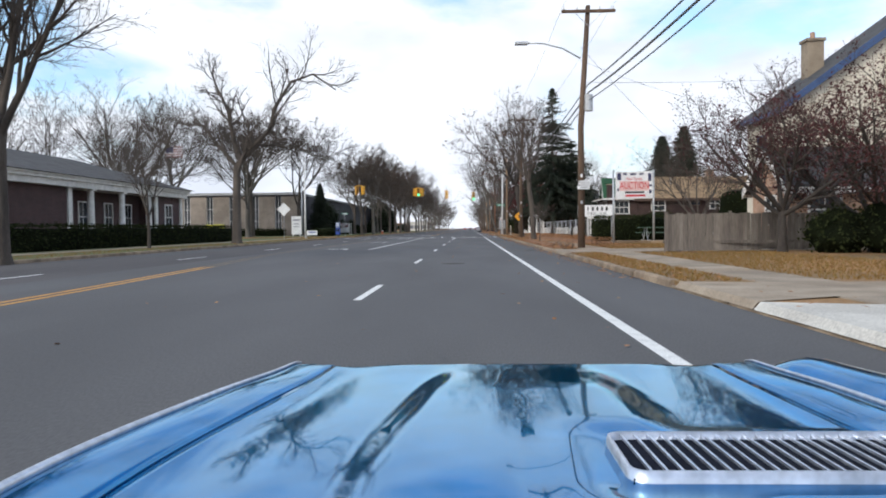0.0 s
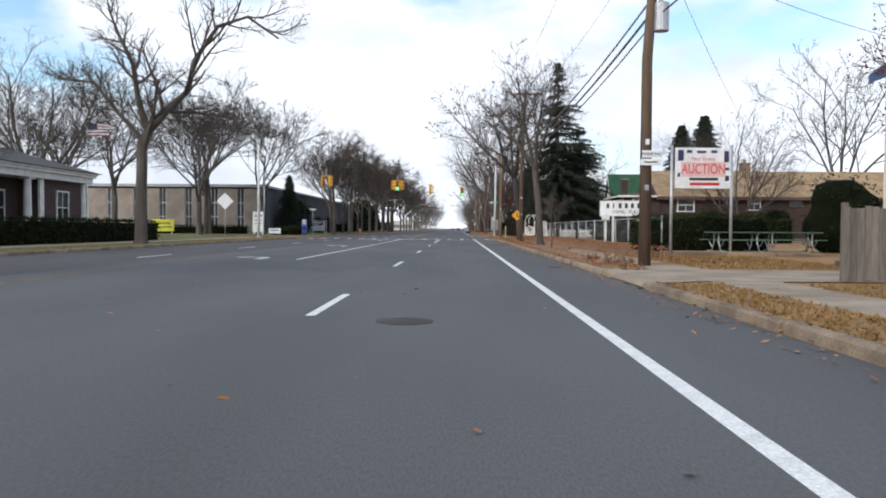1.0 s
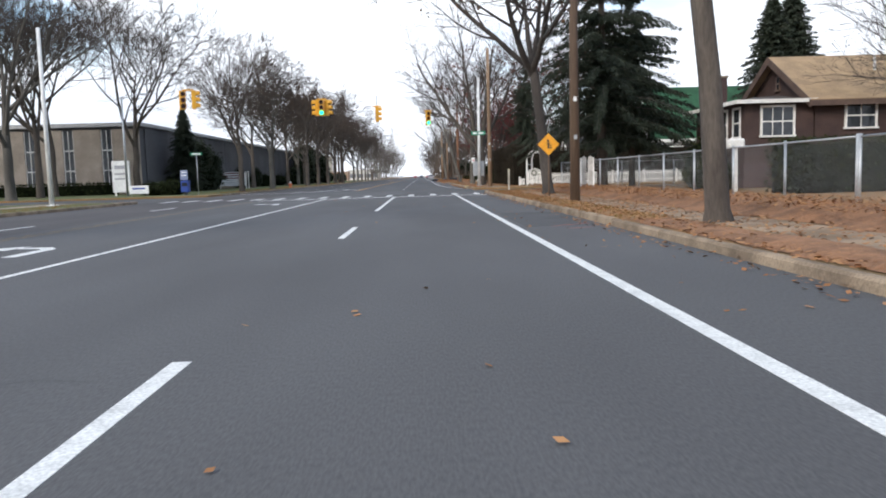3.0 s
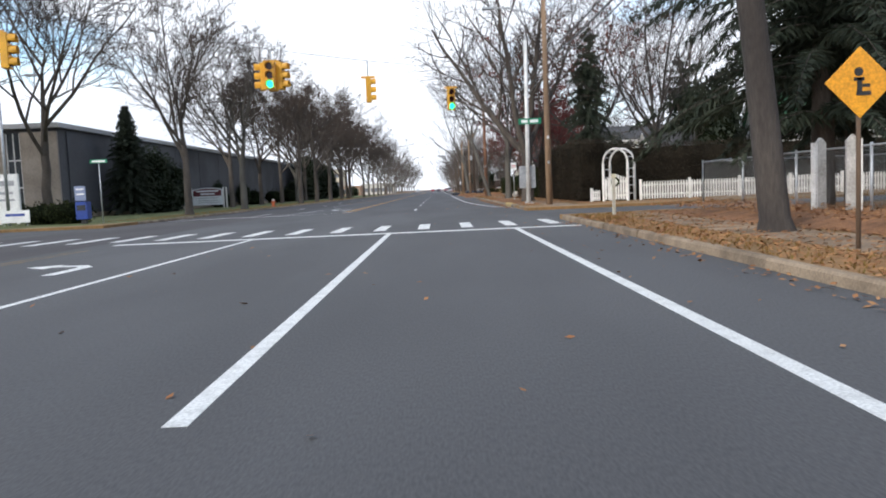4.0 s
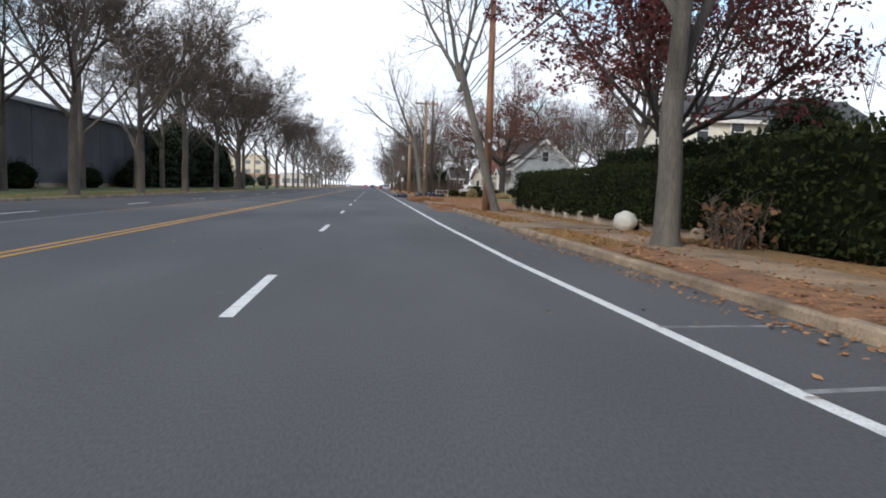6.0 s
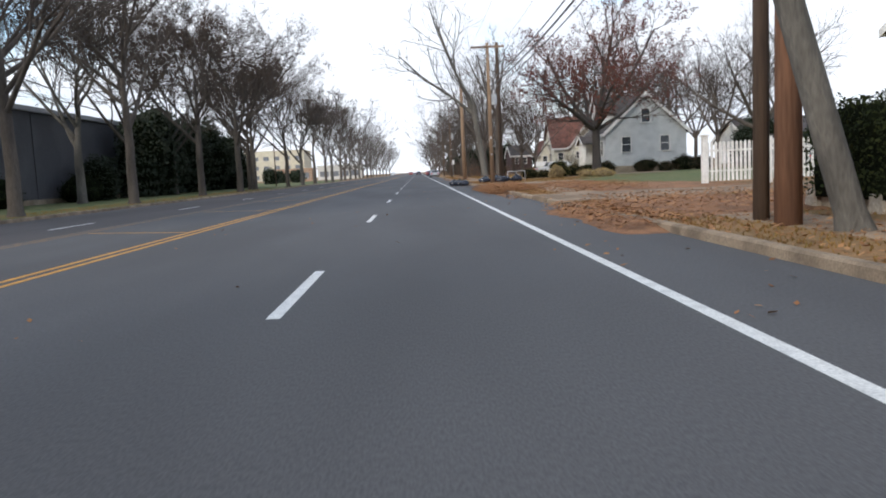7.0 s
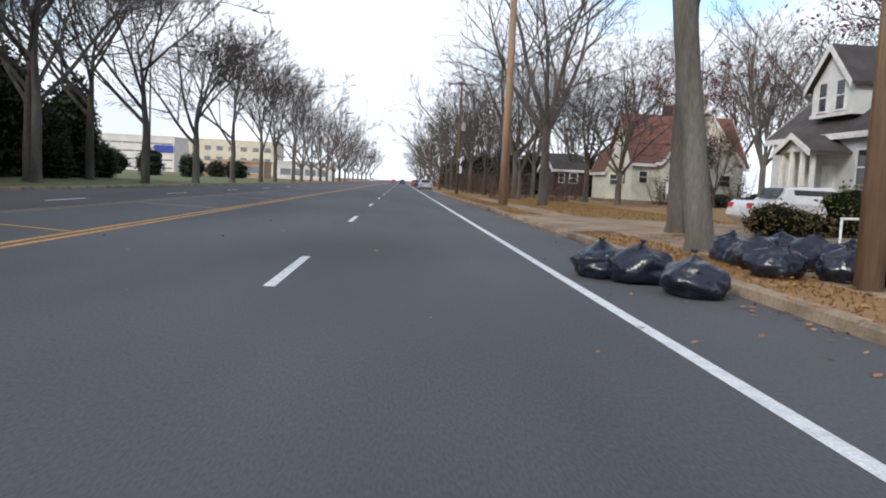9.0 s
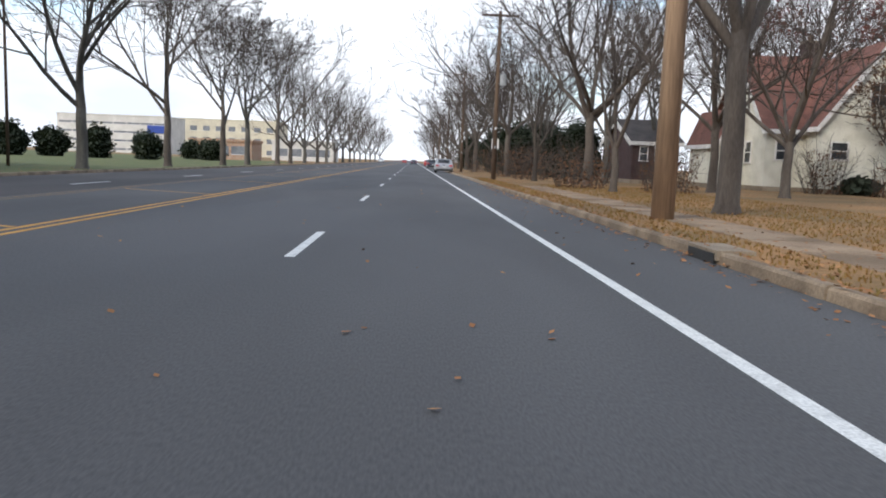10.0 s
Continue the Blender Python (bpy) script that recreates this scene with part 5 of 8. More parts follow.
for i, (x, y, r, h) in enumerate(((9.5, 246, 1.2, 1.8), (11.5, 253, 1.6, 3.0), (9.4, 261, 1.4, 2.8), (12.5, 268, 1.9, 3.4), (9.2, 269, 1.4, 2.8), (10.5, 280, 1.9, 3.6), (9.2, 292, 1.6, 3.4), (11, 302, 2.0, 3.8), (9.6, 314, 1.8, 3.6), (10, 330, 2.2, 4.0), (14, 284, 2.2, 3.8), (15.5, 300, 2.3, 4.2), (9.8, 345, 2.2, 4.0),
                                  (9.8, 360, 2.2, 4.0), (9.6, 378, 2.2, 4.0), (9.6, 398, 2.2, 4.0), (15.5, 268, 1.8, 3.2), (13.0, 243.5, 1.2, 2.0), (16.5, 254, 1.6, 3.0), (8.6, 128.5, 0.8, 1.2), (12.5, 112.5, 1.6, 4.2), (13.5, 118, 1.8, 4.6), (11.8, 125, 1.7, 4.4), (15.5, 123, 2.0, 4.8), (19, 113, 1.8, 4.4), (24.0, 250.4, 0.9, 3.2), (30.4, 250.2, 1.0, 3.6), (26.2, 247.5, 1.0, 2.2))):
    thicket(x, y, r, h, 240 + i)
for i, (x, y, r, h) in enumerate(((6.1, 34.1, 0.2, 0.42), (6.2, 32.7, 0.22, 0.36), (5.95, 30.9, 0.3, 0.22), (8.3, 38.0, 0.35, 0.32), (9.0, 40.4, 0.4, 0.36), (5.9, 36.4, 0.2, 0.3))):
    thicket(x, y, r, h, 300 + i, 12, 90, 0.032, "dry brown weeds growing by the pavement")

# ---- buildings beside the far carriageway ----
def bank():
    t = thing("brick_bank", -28, 45, VZ, "low red brick building with white columns and grey roof", "building")
    part("wall", boxes((-8, 3.6, -19, 18, -0.2, 4.0)), BRICK_RED, t)
    part("wall_wing", boxes((3.6, 4.9, -19, -0.3, -0.2, 3.75)), BRICK_RED, t)
    part("wall_wing", boxes((3.6, 4.9, 12.6, 18, -0.2, 3.75)), BRICK_RED, t)
    part("frieze", boxes((3.65, 5.35, -19.3, 18.3, 3.75, 4.12), (4.9, 5.5, -19.5, 18.5, 4.12, 4.3), (3.65, 5.6, -19.6, 18.6, 4.3, 4.42)), WHITE_WOOD, t, "white painted frieze and cornice")
    V = [(-9, -20, 4.43), (5.75, -20, 4.43), (5.75, 19, 4.43), (-9, 19, 4.43), (-1.6, -13.5, 6.7), (-1.6, 12.5, 6.7)]
    mesh_ob("roof", V, [(0, 3, 2, 1), (0, 1, 4), (1, 2, 5, 4), (2, 3, 5), (3, 0, 4, 5)], ROOF_GREY, t)
    for i, y in enumerate((2.3, 6.7, 11.2)):
        bm = bmesh.new()
        g = bmesh.ops.create_cone(bm, cap_ends=True, segments=16, radius1=0.24, radius2=0.2, depth=3.2)
        bmesh.ops.translate(bm, vec=(5.0, y, 2.05), verts=g["verts"])
        c = part("column", bm, WHITE_WOOD, t, "round white column", smooth=False)
        part("capital", boxes((4.7, 5.3, y - 0.3, y + 0.3, 3.64, 3.76)), WHITE_WOOD, c)
        part("base", boxes((4.68, 5.32, y - 0.32, y + 0.32, 0.15, 0.45)), WHITE_WOOD, c)
    for y in (-0.25, -6.9, 12.7, 17.8):
        part("pilaster", boxes((4.88, 5.02, y - 0.22, y + 0.22, 0, 3.75)), WHITE_WOOD, t, "flat white corner pilaster")
    part("porch_floor", boxes((3.6, 5.4, -0.3, 12.6, -0.1, 0.15)), CONCRETE, t)
    for y in (3.9, 7.5, 10.6):
        window_unit(t, "+x", y, 2.0, 1.1, 1.9, 3.62, WHITE_WOOD, 1)
    window_unit(t, "+x", 15.2, 2.1, 1.3, 1.9, 4.92, WHITE_WOOD, 1)


bank()


def hall():
    t = thing("college_hall", -44, 168, VZ, "long flat hall, beige panelled front and dark grey side", "building")
    part("wall", boxes((-20, 17.4, -45.2, 46, -0.2, 6.75)), GREY_PANEL, t, "dark grey side wall")
    for k in range(12):
        yy = -44.0 + 7.9 * k
        part("wall_panel", boxes((17.4, 17.52, yy, yy + 7.74, 0.4, 6.6)), GREY_PANEL, t)
    part("wall_base", boxes((17.4, 17.6, -45.2, 46, -0.2, 0.38)), CONCRETE, t)
    part("roof_edge", boxes((-20.3, 17.75, -45.7, 46.3, 6.75, 7.1)), mat("roof_edge_metal", (0.42, 0.42, 0.44), (0.36, 0.36, 0.38), rough=0.5), t, "pale metal roof edge")
    part("roof", boxes((-20, 17.4, -45.2, 46, 7.1, 7.16)), ROOF_GREY, t)
    x = -19.5
    k = 0
    while x < 17.0:
        part("front_panel", boxes((x, x + 2.7, -45.42, -45.2, 0.0, 6.5)), BEIGE_PANEL, t, "tall beige wall panel")
        if x + 3.8 < 18:
            w = part("window", boxes((x + 2.72, x + 2.79, -45.36, -45.2, 0.3, 6.4), (x + 3.73, x + 3.80, -45.36, -45.2, 0.3, 6.4), (x + 2.79, x + 3.73, -45.34, -45.2, 2.4, 2.5), (x + 2.79, x + 3.73, -45.34, -45.2, 4.4, 4.5), (x + 3.23, x + 3.29, -45.34, -45.2, 0.3, 6.4)), WHITE_METAL, t)
            part("pane", boxes((x + 2.79, x + 3.73, -45.26, -45.18, 0.3, 6.4)), GLASS_DARK, w)
        x += 3.8
        k += 1
    part("entrance_slab", boxes((9, 15, -46.6, -45.3, -0.1, 0.1)), CONCRETE, t)


hall()


# glass colour lightened to imitate haze in front of the distant blocks
GLASS_PALE = mat("haze_lightened_glass", (0.16, 0.17, 0.19), (0.22, 0.23, 0.25), rough=0.15, scale=0.5, fine=3, bump=0)


def office(name, label, x, y, w, d, h, storeys, wall, band, group="", inset=0.0, bay=3.4):
    """A flat-roofed office block with ribbon windows in bays."""
    t = thing(name, x, y, VZ, label, "building", group)
    part("wall", boxes((-w / 2, w / 2, -d / 2, d / 2, -0.2, h)), wall, t)
    part("parapet", boxes((-w / 2 - 0.2, w / 2 + 0.2, -d / 2 - 0.2, d / 2 + 0.2, h, h + 0.45)), wall, t)
    n = max(3, int(w / bay))
    for s in range(storeys):
        z0 = 1.0 + s * (h - 0.8) / storeys
        z1 = z0 + (h - 0.8) / storeys * band
        for k in range(n):
            x0 = -w / 2 + 0.6 + k * (w - 1.2) / n
            wn_ = part("window", boxes((x0 + 0.15, x0 + (w - 1.2) / n - 0.15, -d / 2 - 0.06, -d / 2 + 0.02, z0 - 0.08, z0)), WHITE_METAL, t)
            part("pane", boxes((x0 + 0.2 + inset, x0 + (w - 1.2) / n - 0.2 - inset, -d / 2 - 0.03, -d / 2 + 0.02, z0, z1)), GLASS_PALE, wn_)
    return t


office("office_block", "long pale office block with ribbon windows", -119, 533, 44, 22, 14.6, 4, PALE_WALL, 0.22, bay=5.4)
part("sign_panel", boxes((13.5, 21.6, -11.4, -11.1, 8.2, 11.2)), SIGN_BLUE, bpy.data.objects["office_block"], "plain blue panel")
office("office_block", "cream office block with square windows", -86, 584, 48, 29, 16.4, 3, mat("cream_wall", (0.60, 0.55, 0.42), (0.53, 0.48, 0.37), rough=0.85, scale=0.3, fine=8), 0.42, inset=1.2, bay=5.4)
office("brick_shop", "low brick shop with pale fascia", -33, 352, 11, 9, 3.2, 1, BRICK_TAN, 0.6)
office("white_shop", "low white shop beyond the trees", -24, 392, 14, 12, 4.2, 1, PALE_WALL, 0.5)

# ---- houses on the near side ----
gable_house("yellow_house", "tall cream-yellow house with dark blue roof edge", 16.4, 32.0, 35.0, 39.4, VZ, 6.6, 12.2, "y", BRICK_YELLOW, ROOF_GREY,
            mat("blue_trim", (0.05, 0.09, 0.2), (0.04, 0.07, 0.16), rough=0.5), [("-y", 22, 5.0, 1.1, 1.5, 1), ("-x", 37.4, 4.8, 0.9, 1.3, 1)], chimney=(19.15, 38.0, 0.8, 10.3), chimney_m=CONCRETE)
gable_house("brick_wing", "single storey orange brick wing with white windows", 15.0, 25.0, 30.6, 34.8, VZ, 2.75, 4.3, "x", BRICK_TAN, ROOF_GREY, WHITE_WOOD,
            [("-y", 16.4, 1.7, 1.2, 1.2, 1), ("-y", 20.5, 1.7, 1.2, 1.2, 1), ("-x", 32.6, 1.7, 1.1, 1.2, 1)])
BROWN_TRIM = mat("brown_trim", (0.11, 0.07, 0.05), (0.08, 0.05, 0.04), rough=0.7)
gable_house("brown_building", "long dark brown building with tan shingled roof", 19.4, 44.0, 79.4, 87.0, VZ, 4.1, 6.3, "x", SIDING_BROWN, ROOF_TAN, BROWN_TRIM,
            [("-y", 25.35, 3.6, 0.95, 0.62, 1), ("-y", 31, 3.5, 1.0, 0.62, 1), ("-y", 34.5, 3.5, 1.0, 0.62, 1), ("-x", 83.0, 5.15, 0.3, 0.6, 0)], over=0.45, chimney=(28.4, 84.5, 0.8, 7.2), category="building")
for u, z, w in ((-10.2, 3.15, 1.3), (-4.3, 3.3, 0.95)):
    window_unit(bpy.data.objects["brown_building"], "-y", u, z, w, 1.05, -3.82, WHITE_WOOD, 1)
part("vent_pipe", disc_solid(bmesh.new(), -8.3, -1.6, 5.75, 0.06, 0.8, 8), WHITE_METAL, bpy.data.objects["brown_building"])


def brown_wing():
    t = thing("brown_wing", 17.8, 82.4, VZ, "dark brown wing with white trimmed windows", "building")
    part("wall", boxes((-1.6, 1.56, -2.96, 3.1, -0.2, 3.9)), SIDING_BROWN, t)
    part("foundation", boxes((-1.66, 1.56, -3.02, 3.16, -0.3, 1.1)), BRICK_RED, t)
    V = [(-2.1, -3.35, 3.86), (1.5, -3.35, 3.86), (1.5, 3.6, 3.86), (-2.1, 3.6, 3.86), (0.1, 0.1, 4.35), (1.5, 0.1, 4.4)]
    mesh_ob("roof", V, [(0, 1, 5, 4), (2, 3, 4, 5), (3, 0, 4), (3, 2, 1, 0), (1, 2, 5)], ROOF_DARK, t)
    part("eave_board", boxes((-2.16, -2.1, -3.41, 3.66, 3.78, 3.95)), WHITE_WOOD, t)
    part("eave_board", boxes((-2.1, 1.5, -3.41, -3.35, 3.78, 3.95)), WHITE_WOOD, t)
    for y, w in ((1.2, 0.7), (-0.5, 0.95), (-2.1, 0.7)):
        window_unit(t, "-x", y, 2.98, w, 1.25, -1.6, WHITE_WOOD, 0)
    window_unit(t, "-y", -0.1, 2.98, 1.4, 1.25, -2.96, WHITE_WOOD, 2)
    ch = part("chimney", boxes((-0.5, 0.05, 3.12, 3.7, -0.2, 5.7)), BRICK_RED, t)
    part("cap", boxes((-0.56, 0.11, 3.06, 3.76, 5.7, 5.8)), CONCRETE, ch)


brown_wing()
gable_house("white_cottage", "white gabled cottage with a steep green roof", 21.7, 34.5, 111.2, 116.6, VZ, 4.0, 8.2, "x", SIDING_WHITE, ROOF_GREEN, WHITE_WOOD, [("-x", 113.9, 5.9, 0.7, 1.3, 1), ("-x", 113.9, 3.0, 0.9, 1.1, 1), ("-y", 25, 2.6, 1.0, 1.3, 1), ("-y", 29, 2.6, 1.0, 1.3, 1)], over=0.3)
gable_house("garden_shed", "pale garden shed with grey roof", 15.2, 18.2, 114.4, 118, VZ, 2.9, 4.0, "x", SIDING_WHITE, ROOF_GREY, WHITE_WOOD)
gable_house("cream_house", "two storey cream house with grey shingles", 22.6, 36.0, 164.6, 172.4, VZ, 6.45, 8.3, "x", SIDING_CREAM, ROOF_GREY, WHITE_WOOD,
            [("-y", 23.7, 5.6, 0.8, 1.3, 0), ("-y", 26.2, 5.6, 0.9, 1.3, 0), ("-y", 28.6, 5.6, 0.9, 1.3, 0), ("-x", 170.1, 5.4, 0.55, 1.15, 0), ("-x", 168.0, 5.65, 0.7, 1.25, 0), ("-x", 166.6, 5.65, 0.7, 1.25, 0), ("-y", 23.7, 2.6, 0.8, 1.5, 0), ("-y", 26.4, 2.6, 1.4, 1.5, 1)])
gable_house("grey_house", "pale grey cape house with white trim", 20.2, 28.4, 214.8, 224.0, 0.5, 4.2, 7.9, "y", SIDING_GREY, ROOF_DARK, WHITE_WOOD,
            [("-y", 22.3, 2.9, 0.85, 1.45, 0), ("-y", 26.2, 2.9, 0.85, 1.45, 0), ("-y", 24.3, 5.7, 0.8, 1.3, 0), ("-x", 216.2, 2.6, 0.85, 1.4, 0), ("-x", 222, 2.6, 0.85, 1.4, 0)], over=0.3)


def grey_house_front():
    h = bpy.data.objects["grey_house"]
    # gabled dormer on the road side
    ya, yb, ym, xf = -1.9, 1.4, -0.25, -4.0
    V = [(xf, ya, 4.4), (xf, yb, 4.4), (xf, yb, 5.8), (xf, ym, 7.4), (xf, ya, 5.8), (-0.6, ya, 5.8), (-0.6, yb, 5.8), (-0.6, ym, 7.4), (-0.6, ya, 4.4), (-0.6, yb, 4.4)]
    dm = mesh_ob("dormer", V, [(0, 4, 3, 2, 1), (0, 8, 5, 4), (1, 2, 6, 9)], SIDING_WHITE, h, "white sided gabled dormer")
    for sg in (-1, 1):
        q = (yb - ym + 0.25) * sg
        drop = 7.46 - (yb - ym + 0.25) * 0.97
        V = [(x, ym + v, z) for x in (xf - 0.3, -0.2) for v, z in ((0, 7.46), (q, drop), (q, drop + 0.13), (0, 7.6))]
        mesh_ob("roof", V, [(0, 1, 2, 3), (7, 6, 5, 4), (0, 4, 5, 1), (1, 5, 6, 2), (2, 6, 7, 3), (3, 7, 4, 0)], ROOF_DARK, dm)
        V = [(x, ym + v, z) for x in (xf - 0.34, xf - 0.3) for v, z in ((0, 7.28), (q, drop - 0.16), (q, drop + 0.15), (0, 7.62))]
        mesh_ob("barge_board", V, [(0, 1, 2, 3), (7, 6, 5, 4), (0, 4, 5, 1), (1, 5, 6, 2), (2, 6, 7, 3), (3, 7, 4, 0)], WHITE_WOOD, dm)
    part("sill_board", boxes((xf - 0.06, xf, ya - 0.05, yb + 0.05, 4.4, 4.56)), WHITE_WOOD, dm)
    window_unit(dm, "-x", -0.95, 5.3, 0.62, 1.25, xf - 0.02, WHITE_WOOD, 0)
    window_unit(dm, "-x", 0.45, 5.3, 0.62, 1.25, xf - 0.02, WHITE_WOOD, 0)
    # small gabled portico before the door
    po = mesh_ob("portico", [(-5.7, -2.1, 2.75), (-5.7, 0.7, 2.75), (-5.7, -0.7, 3.4), (-4.1, -2.1, 2.75), (-4.1, 0.7, 2.75), (-4.1, -0.7, 3.4)],
                 [(0, 2, 1), (3, 4, 5), (0, 1, 4, 3), (0, 3, 5, 2), (1, 2, 5, 4)], WHITE_WOOD, h, "white gabled entrance portico")
    for sg in (-1, 1):
        V = [(x, -0.7 + v * sg, z) for x in (-5.95, -4.1) for v, z in ((0, 3.42), (1.65, 2.65), (1.65, 2.76), (0, 3.53))]
        mesh_ob("roof", V, [(0, 1, 2, 3), (7, 6, 5, 4), (0, 4, 5, 1), (1, 5, 6, 2), (2, 6, 7, 3), (3, 7, 4, 0)], ROOF_DARK, po)
        V = [(x, -0.7 + v * sg, z) for x in (-6.0, -5.95) for v, z in ((0, 3.28), (1.66, 2.5), (1.66, 2.77), (0, 3.55))]
        mesh_ob("barge_board", V, [(0, 1, 2, 3), (7, 6, 5, 4), (0, 4, 5, 1), (1, 5, 6, 2), (2, 6, 7, 3), (3, 7, 4, 0)], WHITE_WOOD, po)
    for x, y in ((-5.6, -2.0), (-5.6, -1.15), (-5.6, -0.25), (-5.6, 0.6)):
        part("porch_post", boxes((x - 0.09, x + 0.09, y - 0.09, y + 0.09, 0, 2.76), bevel=0.01), WHITE_WOOD, po)
    part("side_panel", boxes((-5.5, -4.1, 0.58, 0.66, 0.1, 2.72)), SIDING_WHITE, po)
    part("porch_floor", boxes((-5.9, -4.1, -2.3, 0.9, -0.5, 0.1), (-6.4, -5.9, -1.6, 0.2, -0.5, -0.12)), CONCRETE, po)
    part("door", boxes((-4.16, -4.1, -1.2, -0.2, 0.1, 2.2)), WHITE_WOOD, h)


grey_house_front()
gable_house("cream_cottage", "cream sided house with a rust red roof", 21.9, 32.0, 253.2, 261.2, VZ, 4.0, 8.3, "x", SIDING_CREAM, ROOF_RED, WHITE_WOOD,
            [("-y", 22.9, 2.5, 0.7, 1.0, 0), ("-x", 255.5, 2.4, 0.8, 1.2, 0), ("-x", 258.5, 2.4, 0.8, 1.2, 0), ("-x", 257, 5.6, 0.7, 1.1, 0)], over=0.4, chimney=(26.2, 257.5, 0.75, 9.4), chimney_m=BRICK_RED)
gable_house("gabled_annex", "steep cream gabled annex facing the road", 24.2, 31.0, 251.6, 256.4, VZ, 4.1, 8.55, "y", SIDING_CREAM, ROOF_RED, WHITE_WOOD,
            [("-y", 25.4, 2.55, 0.9, 0.9, 0), ("-y", 29.7, 2.45, 0.9, 0.9, 0), ("-y", 27.4, 5.75, 0.85, 1.15, 1)], over=0.3)
gable_house("cream_outhouse", "low cream wing with a rust red roof", 20.3, 21.7, 256.0, 261.0, VZ, 3.2, 4.9, "y", SIDING_CREAM, ROOF_RED, WHITE_WOOD, [("-y", 21.0, 2.2, 0.6, 0.9, 0)], over=0.2)
gable_house("brick_cottage", "small dark brick house with a white window", 16.6, 19.9, 262, 270, VZ, 3.0, 4.6, "x", BRICK_RED, ROOF_DARK, WHITE_WOOD, [("-y", 18.6, 2.2, 0.7, 0.9, 0), ("-y", 17.4, 2.2, 0.5, 0.9, 0)], over=0.25)
gable_house("far_house", "dark low house behind the lawn", 38, 50, 222, 232, VZ, 3.0, 5.4, "x", SIDING_WHITE, ROOF_DARK, WHITE_WOOD, [("-y", 41, 1.8, 1.2, 1.2, 1), ("-y", 46, 1.8, 1.2, 1.2, 1)])

# ---- poles, wires and signals ----
def utility_pole(x, y, h, label, wood=None, arm=True, cans=0, lamp=0, low=None, tilt=0.0, r=0.165):
    t = thing("utility_pole", x, y, VZ, label, "pole", "utility poles")
    w = wood or POLE_WOOD
    rod("shaft", [(0, 0, -0.3), (0, 0, h * 0.5), (tilt, 0, h)], r, w, t, 12, r * 0.64)
    if arm:
        part("crossarm", boxes((-1.2 + tilt, 1.2 + tilt, -0.2, -0.08, h - 0.35, h - 0.22), bevel=0.008), w, t)
        for u in (-1.1, -0.5, 0.5, 1.1):
            ins = rod("insulator", [(u + tilt, -0.14, h - 0.22), (u + tilt, -0.14, h - 0.06)], 0.04, WHITE_METAL, t, 8, 0.025)
        for s in (-1, 1):
            rod("brace", [(tilt, -0.14, h - 0.95), (s * 0.62 + tilt, -0.14, h - 0.34)], 0.015, GALV, t, 5)
    for k in range(cans):
        bm = bmesh.new()
        disc_solid(bm, 0.34, -0.05 - 0.1 * k, h * 0.60, 0.2, 0.72, 14)
        c = part("transformer", bm, GALV, t, "grey transformer can")
        rod("bushing", [(0.34, -0.05, h * 0.60 + 0.36), (0.34, -0.05, h * 0.60 + 0.52)], 0.035, WHITE_METAL, c, 6)
    if lamp:
        la = rod("lamp_arm", [(0, 0, lamp), (-0.8, -0.05, lamp + 0.45), (-1.7, -0.08, lamp + 0.68), (-2.4, -0.1, lamp + 0.7)], 0.035, GALV, t, 6)
        part("lamp_head", boxes((-2.95, -2.35, -0.22, 0.02, lamp + 0.62, lamp + 0.76), bevel=0.03), GALV, la)
    for z in (2.0, 3.2):
        part("tag", boxes((-0.05, 0.05, -0.175, -0.15, z, z + 0.14)), SIGN_WHITE if z > 3 else GALV, t)
    return t


utility_pole(6.75, 33.2, 10.9, "brown wooden utility pole with street lamp and signs", POLE_DARK, cans=1, lamp=8.55, tilt=0.35)
utility_pole(7.6, -6.5, 10.9, "brown wooden utility pole", POLE_DARK)
utility_pole(6.45, 69.6, 11.2, "brown wooden utility pole on the leafy verge", POLE_DARK, tilt=0.25)
utility_pole(6.75, 103.2, 10.4, "tan wooden utility pole beside the side street", POLE_WOOD, arm=False, lamp=8.8)
utility_pole(6.6, 149.4, 10.6, "reddish wooden utility pole against a leaning tree", mat("pole_wood_red", (0.26, 0.13, 0.075), (0.15, 0.08, 0.05), rough=0.9, scale=1.6, fine=22, bump=0.8, depth=0.012, stretch=(1, 1, 0.08)), r=0.2)
rodp = thing("service_pole", 6.7, 150.5, VZ, "dark wooden stub pole beside the utility pole", "pole", "utility poles")
rod("shaft", [(0, 0, -0.2), (0.03, 0, 9.0)], 0.13, POLE_DARK, rodp, 12, 0.11)
utility_pole(6.7, 194.2, 10.0, "tan wooden utility pole with a transformer", POLE_WOOD, cans=1)
rodp = thing("service_pole", 7.5, 195.3, VZ, "thick brown wooden pole beside the utility pole", "pole", "utility poles")
rod("shaft", [(0, 0, -0.2), (0.0, 0, 10.2)], 0.18, POLE_DARK, rodp, 12, 0.13)
utility_pole(6.55, 224.7, 11.0, "pale tan wooden utility pole by the kerb", POLE_WOOD, arm=False, lamp=10.0, r=0.24)
for y in (258.5, 292, 327, 365, 405, 450):
    utility_pole(6.6, y, 10.6, "brown wooden utility pole among bare trees", POLE_DARK, cans=1 if y == 258.5 else 0)


